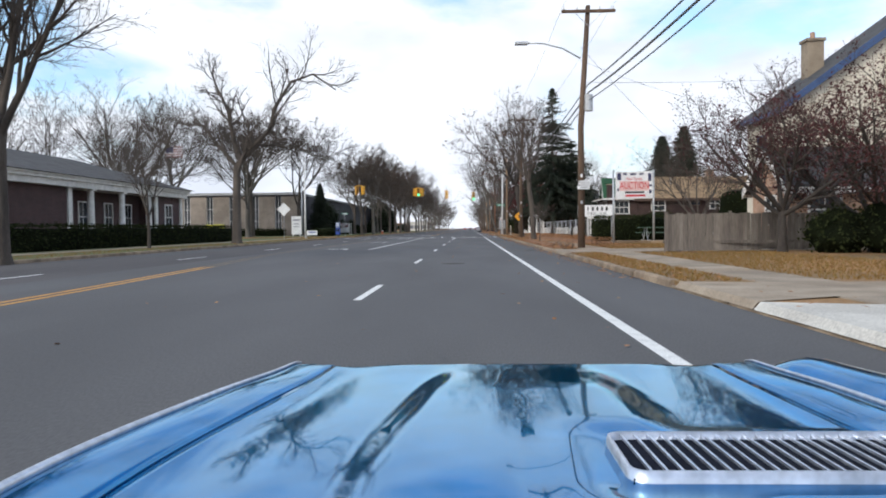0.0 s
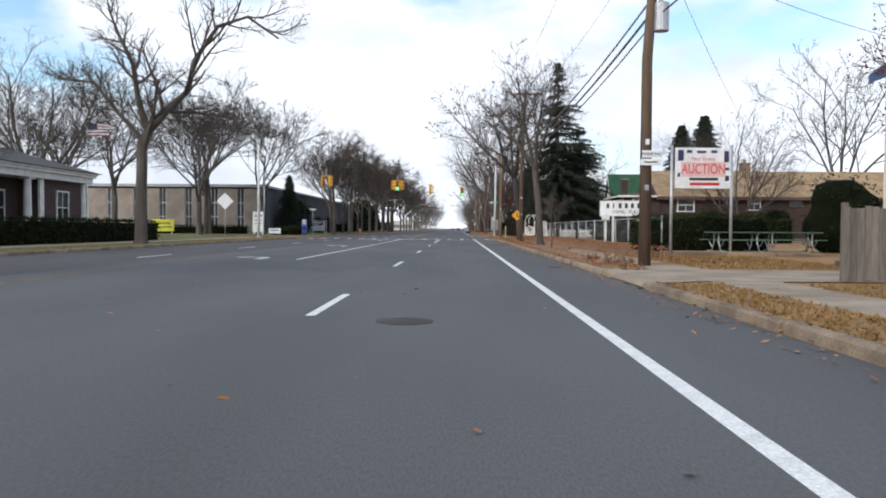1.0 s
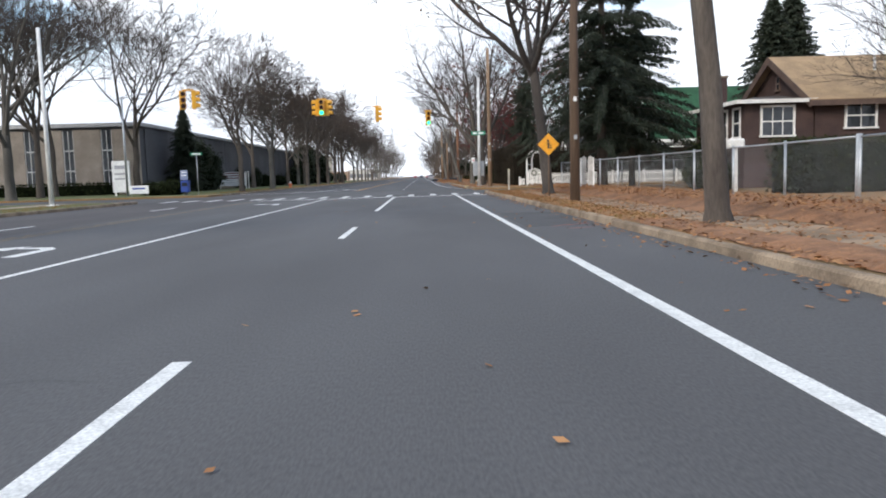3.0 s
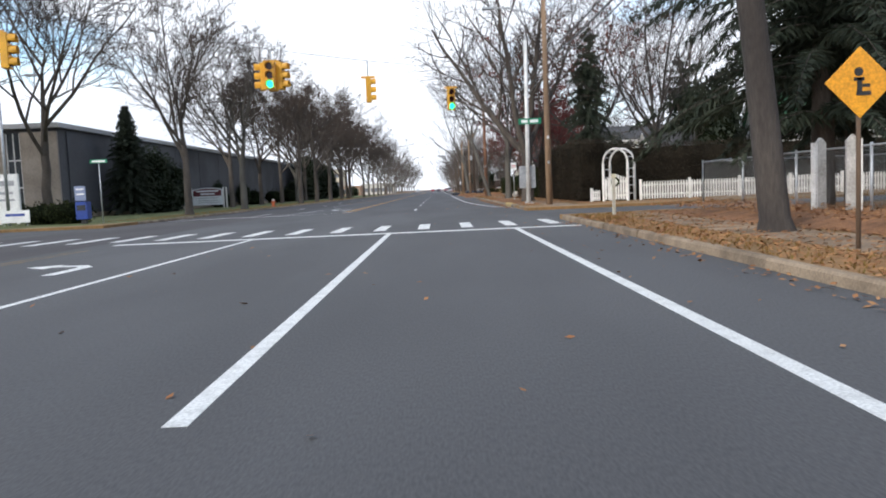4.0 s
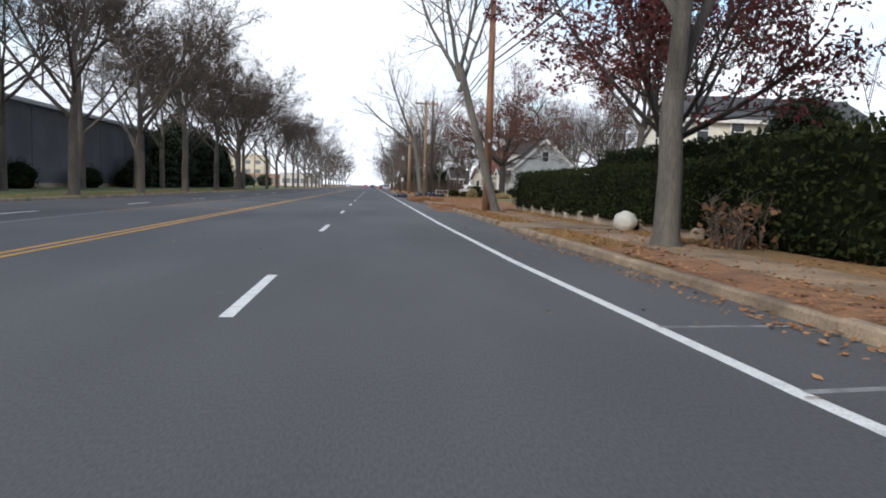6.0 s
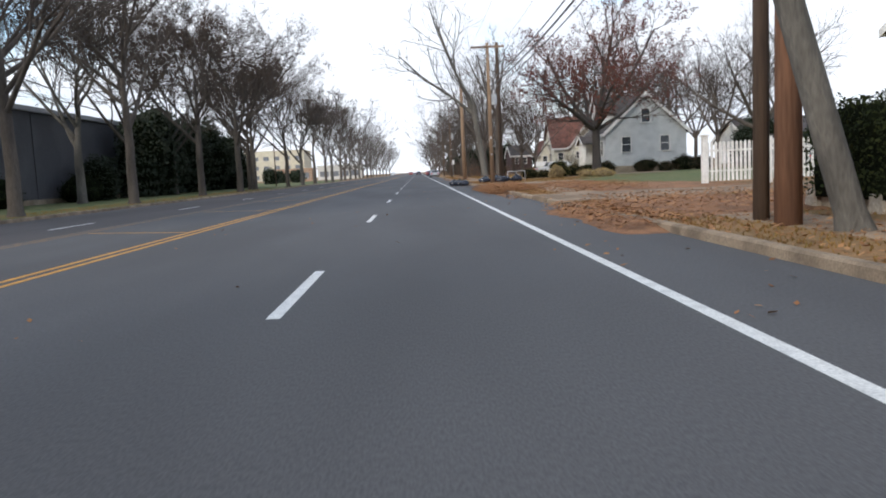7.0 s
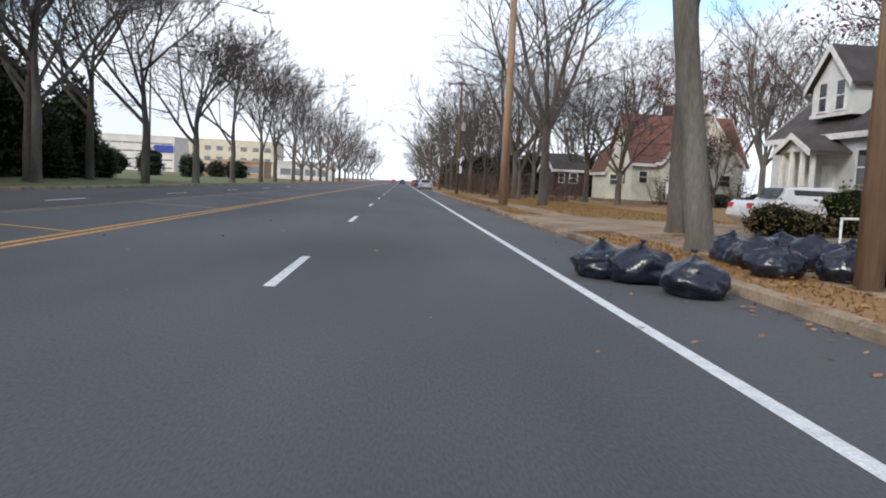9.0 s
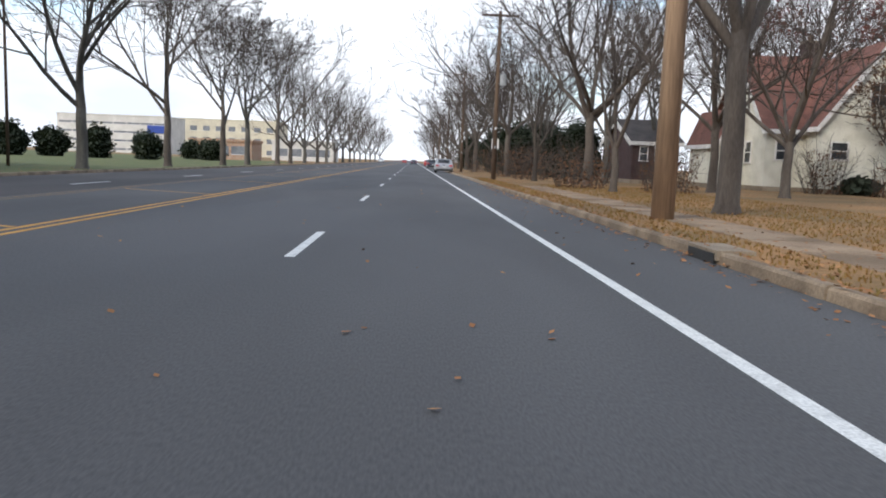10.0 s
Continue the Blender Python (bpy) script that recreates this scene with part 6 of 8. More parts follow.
def wire(x0, y0, z0, x1, y1, z1, sag, r, label="black overhead power cable", n=14, name="overhead_wire"):
    V, F = [], []
    pts = []
    for i in range(n + 1):
        s = i / n
        pts.append(Vector((x0 + (x1 - x0) * s, y0 + (y1 - y0) * s, z0 + (z1 - z0) * s - sag * 4 * s * (1 - s))))
    ring(V, F, pts, [r] * (n + 1), 4)
    return tagged(mesh_ob(name, V, F, BLACK_PAINT), label, "wire", "overhead wires")


POLES = [(7.6, -6.5, 10.9, 0), (6.75, 33.2, 10.9, 0.3), (6.45, 69.6, 11.2, 0.2), (6.75, 103.2, 10.4, 0), (6.6, 149.4, 10.6, 0), (6.7, 194.2, 10.0, 0), (6.55, 224.7, 11.0, 0), (6.6, 258.5, 10.6, 0), (6.6, 292, 10.6, 0), (6.6, 327, 10.6, 0), (6.6, 365, 10.6, 0)]
for (xa, ya, ha, ta), (xb, yb, hb, tb) in zip(POLES, POLES[1:]):
    for u in (-1.1, 1.1):
        wire(xa + ta + u, ya - 0.14, VZ + ha - 0.05, xb + tb + u, yb - 0.14, VZ + hb - 0.05, 0.5, 0.008)
    for z, r, u in ((7.35, 0.026, 0.14), (7.0, 0.036, 0.16), (6.65, 0.022, 0.15)):
        wire(xa + ta * 0.6 + u, ya, VZ + z, xb + tb * 0.6 + u, yb, VZ + z, 0.55, r)
wire(6.75, 33.2, 8.6, 17.0, 35.5, 6.2, 0.4, 0.008)
wire(6.75, 33.2, 9.2, 26.0, 71.0, 5.2, 0.8, 0.008)
wire(6.75, 33.2, 7.6, 30.0, 36.0, 9.0, 0.4, 0.008)

steel_pole = thing("signal_pole", 6.25, 107.6, VZ, "white painted steel signal pole with control cabinet", "pole")
rod("shaft", [(0, 0, -0.1), (0.05, 0, 4.2), (0.1, 0, 8.8)], 0.125, WHITE_METAL, steel_pole, 14, 0.09)
part("base_plate", boxes((-0.24, 0.24, -0.24, 0.24, -0.02, 0.05), bevel=0.01), WHITE_METAL, steel_pole)
for u, v in ((-0.17, -0.17), (0.17, -0.17), (-0.17, 0.17), (0.17, 0.17)):
    part("bolt", disc_solid(bmesh.new(), u, v, 0.08, 0.025, 0.08, 6), GALV, steel_pole)
cab = part("control_cabinet", boxes((-0.42, -0.05, 0.14, 0.5, 0.85, 2.05), (0.05, 0.44, 0.14, 0.5, 0.85, 2.05), bevel=0.012), GALV, steel_pole, "grey signal control cabinet")
part("cabinet_door", boxes((-0.38, -0.09, 0.122, 0.142, 0.9, 2.0)), GALV, cab)
far_pole = thing("signal_pole", -16.75, 83.1, VZ, "pale steel signal pole on the grass corner", "pole")
rod("shaft", [(0, 0, -0.1), (-0.03, 0, 8.6)], 0.12, WHITE_METAL, far_pole, 12, 0.085)
part("base_plate", boxes((-0.24, 0.24, -0.24, 0.24, -0.02, 0.05), bevel=0.01), WHITE_METAL, far_pole)
lp2 = thing("lamp_post", -22.9, 109.0, VZ, "pale street lamp post by the hall", "pole")
rod("shaft", [(0, 0, -0.1), (0, 0, 8.1)], 0.1, GALV, lp2, 12, 0.07)
rod("lamp_arm", [(0, 0, 7.9), (0.9, 0, 8.25), (1.8, 0, 8.3)], 0.035, GALV, lp2, 6)
part("lamp_head", boxes((1.6, 2.2, -0.12, 0.12, 8.22, 8.36), bevel=0.03), GALV, lp2)
lp3 = thing("lamp_post", -19.1, 248.8, VZ, "thin dark lamp post among the street trees", "pole")
rod("shaft", [(0, 0, -0.1), (0, 0, 10.5)], 0.085, POLE_DARK, lp3, 10, 0.06)
rod("lamp_arm", [(0, 0, 10.3), (0.8, 0, 10.6), (1.6, 0, 10.65)], 0.03, GALV, lp3, 6)
wire(-16.78, 83.1, 7.7, 6.33, 107.6, 7.3, 0.75, 0.012, "thin steel span wire holding the signals", 20, "span_wire")


def signal_head(parent, x, y, z, rz, lit):
    """One three-lens head: housing, visors and lenses."""
    h = part("head", boxes((-0.17, 0.17, -0.11, 0.11, -0.52, 0.52), bevel=0.02), SIGNAL_YELLOW, parent)
    h.matrix_basis = pose(x, y, z, 0, 0, rz)
    for k, zz in enumerate((0.34, 0.0, -0.34)):
        V, F = [], []
        n = 14
        for j in range(n):
            a = math.pi * (-0.15 + 1.3 * j / (n - 1))
            for dpt in (-0.11, -0.33):
                for r in (0.145, 0.155):
                    V.append((math.cos(a) * r, dpt, zz + math.sin(a) * r))
        for j in range(n - 1):
            b = j * 4
            F += [(b, b + 4, b + 6, b + 2), (b + 1, b + 3, b + 7, b + 5), (b + 2, b + 6, b + 7, b + 3)]
        mesh_ob("visor", V, F, SIGNAL_YELLOW, h)
        lens = bmesh.new()
        disc_solid(lens, 0, -0.115, zz, 0.135, 0.03, 18, "y")
        part("lens", lens, LENS_GREEN if (lit and k == 2) else LENS_DARK, h)


def signal(x, y, z, label, heads):
    t = thing("traffic_signal", x, y, z, label, "traffic light", "hanging traffic signals")
    rod("hanger", [(0, 0, 0.55), (0, 0, 7.7 - 0.4 * (x + 16.78) / 23.11 - 3.0 * (x + 16.78) / 23.11 * (1 - (x + 16.78) / 23.11) - z)], 0.03, GALV, t, 6)
    part("top_bracket", boxes((-0.3, 0.3, -0.06, 0.06, 0.52, 0.6)), SIGNAL_YELLOW, t)
    for dx, dy, rz, lit in heads:
        signal_head(t, dx, dy, 0, rz, lit)
    return t


signal(-11.46, 88.74, 5.7, "yellow hanging signal with two heads", [(-0.32, 0, 25, False), (0.32, 0.0, 100, False)])
signal(-4.87, 95.73, 5.72, "yellow four-way hanging signal showing green", [(0, -0.22, 0, True), (-0.34, 0.05, -78, False), (0.34, 0.05, 78, False), (0, 0.3, 180, False)])
signal(-1.48, 99.32, 5.5, "yellow hanging signal seen edge on", [(0, 0, 95, False)])
signal(2.14, 103.16, 5.42, "yellow hanging signal showing green", [(0, 0, 12, True)])


# ---- signs ----
def post_sign(name, x, y, label, z, w, h, mat_face, post=GALV, group="road signs", rz=0.0, diamond=False, thick=0.012, post_h=None):
    t = thing(name, x, y, VZ, label, "sign", group, rz)
    rod("post", [(0, 0.03, -0.1), (0, 0.03, post_h or (z - VZ + h * 0.45))], 0.03, post, t, 6)
    bm = boxes((-w / 2, w / 2, -thick, 0, -h / 2, h / 2), bevel=0.004)
    p = part("panel", bm, mat_face, t)
    p.matrix_basis = pose(0, 0, z - VZ, 0, 45 if diamond else 0, 0)
    return t, p


t, p = post_sign("warning_sign", 6.6, 75.5, "yellow diamond warning sign with a dark symbol", 2.2, 0.62, 0.62, SIGN_YELLOW, POLE_DARK, diamond=True)
bm = boxes((-0.05, 0.13, -0.02, -0.012, -0.16, -0.11), (-0.04, 0.02, -0.02, -0.012, -0.12, 0.06), (0.02, 0.12, -0.02, -0.012, -0.06, -0.02), (-0.08, 0.05, -0.02, -0.012, 0.02, 0.06))
bm2 = disc_solid(bm, -0.02, -0.016, 0.13, 0.055, 0.008, 12, "y")
part("symbol", bm2, BLACK_PAINT, t).matrix_basis = pose(0, 0, 2.2 - VZ)
t, p = post_sign("road_sign", -16.3, 71.5, "blank white back of a diamond road sign", 3.08, 0.92, 0.92, SIGN_WHITE, diamond=True)
t, p = post_sign("parking_sign", 6.5, 117.8, "small white parking sign on a thin post", 2.45, 0.36, 0.5, SIGN_WHITE)
part("symbol", boxes((-0.12, 0.12, -0.018, -0.013, 0.02, 0.06), (-0.12, 0.12, -0.018, -0.013, -0.08, -0.05)), SIGN_RED, p)
t, p = post_sign("parking_sign", 7.0, 262.0, "small white parking sign on a thin post", 2.5, 0.5, 0.7, SIGN_WHITE)
t, p = post_sign("street_name_sign", -16.0, 105.3, "small green street name sign on a post", 3.3, 0.9, 0.2, SIGN_GREEN)
part("lettering", boxes((-0.34, 0.34, -0.018, -0.013, -0.05, 0.05)), SIGN_WHITE, p)
gs = thing("street_name_sign", 6.35, 103.1, 4.2, "green street name sign fixed to the pole", "sign", "road signs")
part("panel", boxes((-1.0, 0.1, -0.02, 0, -0.14, 0.14), bevel=0.004), SIGN_GREEN, gs)
part("lettering", boxes((-0.85, -0.55, -0.026, -0.02, -0.07, 0.07), (-0.45, -0.05, -0.026, -0.02, -0.07, 0.07)), SIGN_WHITE, gs)

ps = thing("parking_board", 6.86, 33.0, 2.97, "white parking sign with an arrow board on a pole", "sign", "road signs")
part("panel", boxes((-0.26, 0.26, -0.03, 0, 0.0, 0.19), bevel=0.004), SIGN_WHITE, ps)
words("lettering", "PARKING", 0.125, BLACK_PAINT, ps, pose(0, -0.032, 0.095, 90, 0, 0))
part("arrow_board", boxes((-0.3, 0.24, -0.03, 0, -0.2, -0.03), bevel=0.004), SIGN_WHITE, ps)
part("arrow", boxes((-0.2, 0.14, -0.036, -0.03, -0.13, -0.1)), BLACK_PAINT, ps)


def auction_board():
    t = thing("auction_sign", 10.93, 41.6, VZ, "white auction board with red lettering on posts", "sign")
    for u in (-1.15, 1.08):
        rod("post", [(u, 0.05, -0.3), (u, 0.05, 4.15)], 0.055, GALV, t, 8)
    b = part("board", boxes((-1.05, 1.02, -0.05, 0.0, 2.52, 4.04), bevel=0.008), SIGN_WHITE, t)
    part("backing", boxes((-0.82, 0.82, -0.056, -0.05, 2.96, 3.5)), mat("faded_pink", (0.74, 0.50, 0.47), (0.66, 0.42, 0.40), rough=0.6, scale=3), b, "faded pink panel")
    words("lettering", "AUCTION", 0.42, SIGN_RED, b, pose(0, -0.058, 3.23, 90, 0, 0) @ Matrix.Diagonal((0.86, 1.25, 1, 1)))
    words("lettering", "Real Estate", 0.2, SIGN_RED, b, pose(0, -0.054, 3.62, 90, 0, 0))
    for x0, x1, z0, z1 in ((-0.95, -0.74, 3.55, 3.95), (0.76, 0.94, 3.5, 3.92), (-0.62, -0.42, 3.84, 3.95), (-0.25, 0.1, 3.83, 3.93), (0.28, 0.5, 3.84, 3.94), (0.78, 0.96, 3.2, 3.3), (0.8, 0.95, 2.8, 3.0), (-0.96, -0.86, 2.95, 3.1)):
        part("symbol", boxes((x0, x1, -0.056, -0.05, z0, z1)), SIGN_NAVY, b)
    part("bar", boxes((-0.52, 0.55, -0.056, -0.05, 2.82, 2.92)), BLACK_PAINT, b)
    part("bar", boxes((-0.5, 0.6, -0.056, -0.05, 2.63, 2.74)), SIGN_RED, b)
    return t


auction_board()


def fuel_board():
    t = thing("fuel_sign", 11.15, 56.4, VZ, "white diesel fuel board with black lettering on posts", "sign", rz=-15)
    for u in (-0.55, 0.85):
        part("post", boxes((u - 0.06, u + 0.06, 0.0, 0.1, -0.2, 2.5)), WHITE_WOOD, t)
    b = part("board", boxes((-1.3, 1.3, -0.06, 0.0, 1.72, 2.62), bevel=0.01), SIGN_WHITE, t)
    part("rim", boxes((-1.3, 1.3, -0.072, -0.06, 2.58, 2.62), (-1.3, 1.3, -0.072, -0.06, 1.72, 1.76), (-1.3, -1.26, -0.072, -0.06, 1.76, 2.58), (1.26, 1.3, -0.072, -0.06, 1.76, 2.58)), GALV, b)
    for k in range(6):
        part("bar", boxes((-0.1, 0.1, -0.004, 0.004, -0.14, 0.14)), BLACK_PAINT, b).matrix_basis = pose(-0.86 + 0.34 * k, -0.064, 2.32) @ Matrix.Shear("XZ", 4, (0.3, 0)) if k != 1 else pose(-0.52, -0.064, 2.32) @ Matrix.Diagonal((0.4, 1, 1, 1))
    words("lettering", "DIESEL", 0.25, BLACK_PAINT, b, pose(-0.22, -0.066, 1.96, 90, 0, 0))
    words("lettering", "FUEL", 0.25, BLACK_PAINT, b, pose(0.6, -0.066, 1.96, 90, 0, 0))


fuel_board()


def college_board():
    t = thing("college_sign", -24.55, 151.6, VZ, "white framed sign with maroon header board", "sign")
    for u in (-2.12, -1.78, 1.78, 2.12):
        part("post", boxes((u - 0.07, u + 0.07, -0.07, 0.07, -0.1, 2.3)), WHITE_WOOD, t)
    arch = [(1.7 * math.cos(math.pi * k / 12), 2.0 + 0.28 * math.sin(math.pi * k / 12)) for k in range(13)]
    rim = [(-1.7, 0.35), (1.7, 0.35)] + arch
    n = len(rim)
    b = mesh_ob("board", [(x, -0.05, z) for x, z in rim] + [(x, 0.05, z) for x, z in rim],
                [tuple(range(n)), tuple(range(2 * n - 1, n - 1, -1))] + [(i, i + n, (i + 1) % n + n, (i + 1) % n) for i in range(n)], SIGN_WHITE, t)
    hd = [(-1.56, 1.36), (1.56, 1.36)] + [(x * 0.92, z - 0.09) for x, z in arch]
    part_h = mesh_ob("header", [(x, -0.06, z) for x, z in hd] + [(x, -0.05, z) for x, z in hd],
                     [tuple(range(n))] + [(i, i + n, (i + 1) % n + n, (i + 1) % n) for i in range(n)], SIGN_MAROON, b, "maroon arched header")
    part("bar", boxes((-1.25, 1.25, -0.068, -0.06, 1.82, 2.0)), SIGN_WHITE, part_h)
    part("bar", boxes((-0.8, 0.8, -0.068, -0.06, 1.5, 1.68)), SIGN_WHITE, part_h)
    for z in (1.1, 0.82, 0.6):
        part("bar", boxes((-1.2, 1.2, -0.058, -0.05, z, z + 0.07)), GALV, b)


college_board()
yb = thing("banner_sign", -36.2, 110.0, VZ, "lemon yellow banner board on short legs", "sign")
for u in (-1.1, 1.1):
    part("leg", boxes((u - 0.05, u + 0.05, -0.02, 0.06, -0.1, 1.9)), WHITE_WOOD, yb)
part("board", boxes((-1.4, 1.4, -0.05, 0, 0.35, 1.9), bevel=0.01), SIGN_BRIGHT, yb)
part("bar", boxes((-1.1, 0.9, -0.06, -0.05, 1.25, 1.5), (-0.8, 1.1, -0.06, -0.05, 0.8, 1.0)), mat("banner_olive", (0.3, 0.3, 0.05), (0.25, 0.25, 0.05)), yb)
us = thing("upright_sign", -24.3, 111.5, VZ, "tall white upright sign board by the drive", "sign")
part("board", boxes((-0.75, 0.75, -0.08, 0.08, 0.3, 3.0), bevel=0.02), SIGN_WHITE, us)
part("leg", boxes((-0.6, -0.45, -0.05, 0.05, -0.1, 0.3)), WHITE_WOOD, us)
part("leg", boxes((0.45, 0.6, -0.05, 0.05, -0.1, 0.3)), WHITE_WOOD, us)
part("bar", boxes((-0.5, 0.5, -0.09, -0.08, 2.3, 2.6), (-0.5, 0.4, -0.09, -0.08, 1.8, 1.95), (-0.5, 0.45, -0.09, -0.08, 1.4, 1.52)), mat("sign_grey", (0.35, 0.35, 0.38), (0.3, 0.3, 0.33)), us)
sw = thing("yard_sign", -20.8, 105.9, VZ, "small white yard sign on wire legs", "sign")
part("board", boxes((-0.75, 0.75, -0.04, 0.0, 0.2, 0.85), bevel=0.01), SIGN_WHITE, sw)
for u in (-0.6, 0.6):
    rod("leg", [(u, -0.02, -0.1), (u, -0.02, 0.25)], 0.015, GALV, sw, 5)
part("bar", boxes((-0.5, 0.5, -0.05, -0.04, 0.55, 0.68)), SIGN_BLUE, sw)
nb = thing("news_box", -17.0, 105.4, VZ, "blue newspaper box with white top panel", "news box")
part("body", boxes((-0.3, 0.3, -0.25, 0.25, 0.25, 1.15), bevel=0.02), SIGN_BLUE, nb)
part("display", boxes((-0.28, 0.28, -0.27, -0.2, 1.2, 1.95), bevel=0.008), mat("faded_blue_card", (0.22, 0.26, 0.40), (0.16, 0.19, 0.32), rough=0.6), nb, "pale blue display card")
part("bar", boxes((-0.2, 0.2, -0.276, -0.27, 1.75, 1.83), (-0.2, 0.2, -0.276, -0.27, 1.5, 1.58)), SIGN_WHITE, nb)
part("window", boxes((-0.22, 0.22, -0.262, -0.25, 0.7, 0.98)), GLASS_DARK, nb)
part("pedestal", boxes((-0.12, 0.12, -0.12, 0.12, -0.05, 0.25)), BLACK_PAINT, nb)
hy = thing("fire_hydrant", -14.75, 140.2, VZ, "orange red fire hydrant with a white top", "hydrant")
bm = bmesh.new()
disc_solid(bm, 0, 0, 0.3, 0.13, 0.6, 14)
disc_solid(bm, 0, 0, 0.04, 0.19, 0.08, 14)
disc_solid(bm, 0, 0, 0.45, 0.07, 0.44, 10, "x")
part("barrel", bm, mat("hydrant_paint", (0.55, 0.12, 0.04), (0.42, 0.09, 0.03), rough=0.5), hy)
bm = bmesh.new()
g = bmesh.ops.create_uvsphere(bm, u_segments=14, v_segments=8, radius=0.14)
bmesh.ops.translate(bm, vec=(0, 0, 0.62), verts=g["verts"])
part("bonnet", bm, WHITE_METAL, hy)
fp = thing("flagpole", -31.5, 80.5, VZ, "white flagpole with a hanging striped flag", "flagpole")
rod("pole", [(0, 0, -0.1), (0, 0, 10.4)], 0.06, WHITE_METAL, fp, 8, 0.035)
bm = bmesh.new()
for k in range(9):
    for s in range(6):
        u0, u1 = s * 0.32, (s + 1) * 0.32
        o = lambda u: 0.12 * math.sin(u * 4.0)
        zt = 10.2 - k * 0.13
        vv = [bm.verts.new((u0, o(u0), zt)), bm.verts.new((u1, o(u1), zt - 0.05)), bm.verts.new((u1, o(u1), zt - 0.18)), bm.verts.new((u0, o(u0), zt - 0.13))]
        bm.faces.new(vv).material_index = 1 if (k < 5 and s < 3) else (0 if k % 2 else 2)
fl = part("flag", bm, SIGN_WHITE, fp, "red, white and blue striped flag")
fl.data.materials.append(SIGN_NAVY)
fl.data.materials.append(mat("flag_red", (0.30, 0.10, 0.10), (0.25, 0.09, 0.09), rough=0.8))


# ---- fences ----
def board_fence():
    t = thing("board_fence", 9.0, 27.3, VZ, "weathered grey board fence closing the lawn", "fence")
    b = part("board", boxes((0, 0.138, 0, 0.022, 0.03, 1.42), bevel=0.004), GREY_WOOD, t)
    r = random.Random(4)
    for k in range(1, 54):
        again(b, t, pose(0.145 * k, r.uniform(-0.006, 0.006) + 0.02 * k, r.uniform(-0.03, 0.03), 0, r.uniform(-0.5, 0.5), 0))
    for k in range(4):
        part("post", boxes((2.5 * k + 0.02, 2.5 * k + 0.12, 0.03 + 0.35 * k, 0.13 + 0.35 * k, -0.2, 1.5)), GREY_WOOD, t)
    part("rail", boxes((0, 7.8, 0.25, 0.29, 0.3, 0.4)), GREY_WOOD, t)


board_fence()
MESH_WIRE = mat("fence_wire", (0.40, 0.41, 0.41), (0.33, 0.34, 0.34), rough=0.5, metal=0.4, bump=0)


def chain_fence(pts, h, label, pitch):
    """Chain-link: tube posts and top rail, with woven wire as crossing bars."""
    t = thing("chain_link_fence", pts[0][0], pts[0][1], VZ, label, "fence", "chain-link fences")
    for (xa, ya), (xb, yb) in zip(pts, pts[1:]):
        o = Vector((xa - pts[0][0], ya - pts[0][1], 0))
        e = Vector((xb - pts[0][0], yb - pts[0][1], 0))
        ln = (e - o).length
        d = (e - o) / ln
        n = max(1, round(ln / 3.0))
        for k in range(n + 1):
            q = o + d * (ln * k / n)
            rod("post", [(q.x, q.y, -0.2), (q.x, q.y, h + 0.06)], 0.032, GALV, t, 8)
        rod("top_rail", [tuple(o + Vector((0, 0, h))), tuple(e + Vector((0, 0, h)))], 0.022, GALV, t, 6)
        V, F = [], []
        s = Vector((-d.y, d.x, 0)) * 0.002
        k = -h
        w = 0.0034
        while k < ln:
            for sg in (1, -1):
                a0, a1 = max(0, k), min(ln, k + h)
                z0, z1 = (a0 - k), (a1 - k)
                if sg < 0:
                    z0, z1 = h - z0, h - z1
                p0, p1 = o + d * a0 + s * sg + Vector((0, 0, z0)), o + d * a1 + s * sg + Vector((0, 0, z1))
                c = d * w
                b = len(V)
                V.extend([tuple(p0 - c), tuple(p0 + c), tuple(p1 + c), tuple(p1 - c)])
                F.append((b, b + 1, b + 2, b + 3))
            k += pitch
        mesh_ob("wire_mesh", V, F, MESH_WIRE, t)
    return t


chain_fence([(10.2, 44.5), (10.2, 60.0)], 1.5, "grey chain-link fence above the leafy bank", 0.07)
chain_fence([(10.2, 60.1), (10.1, 75.0), (9.9, 90.6), (13.5, 90.4), (26.0, 90.4)], 1.5, "galvanised chain-link fence above a leafy bank", 0.085)


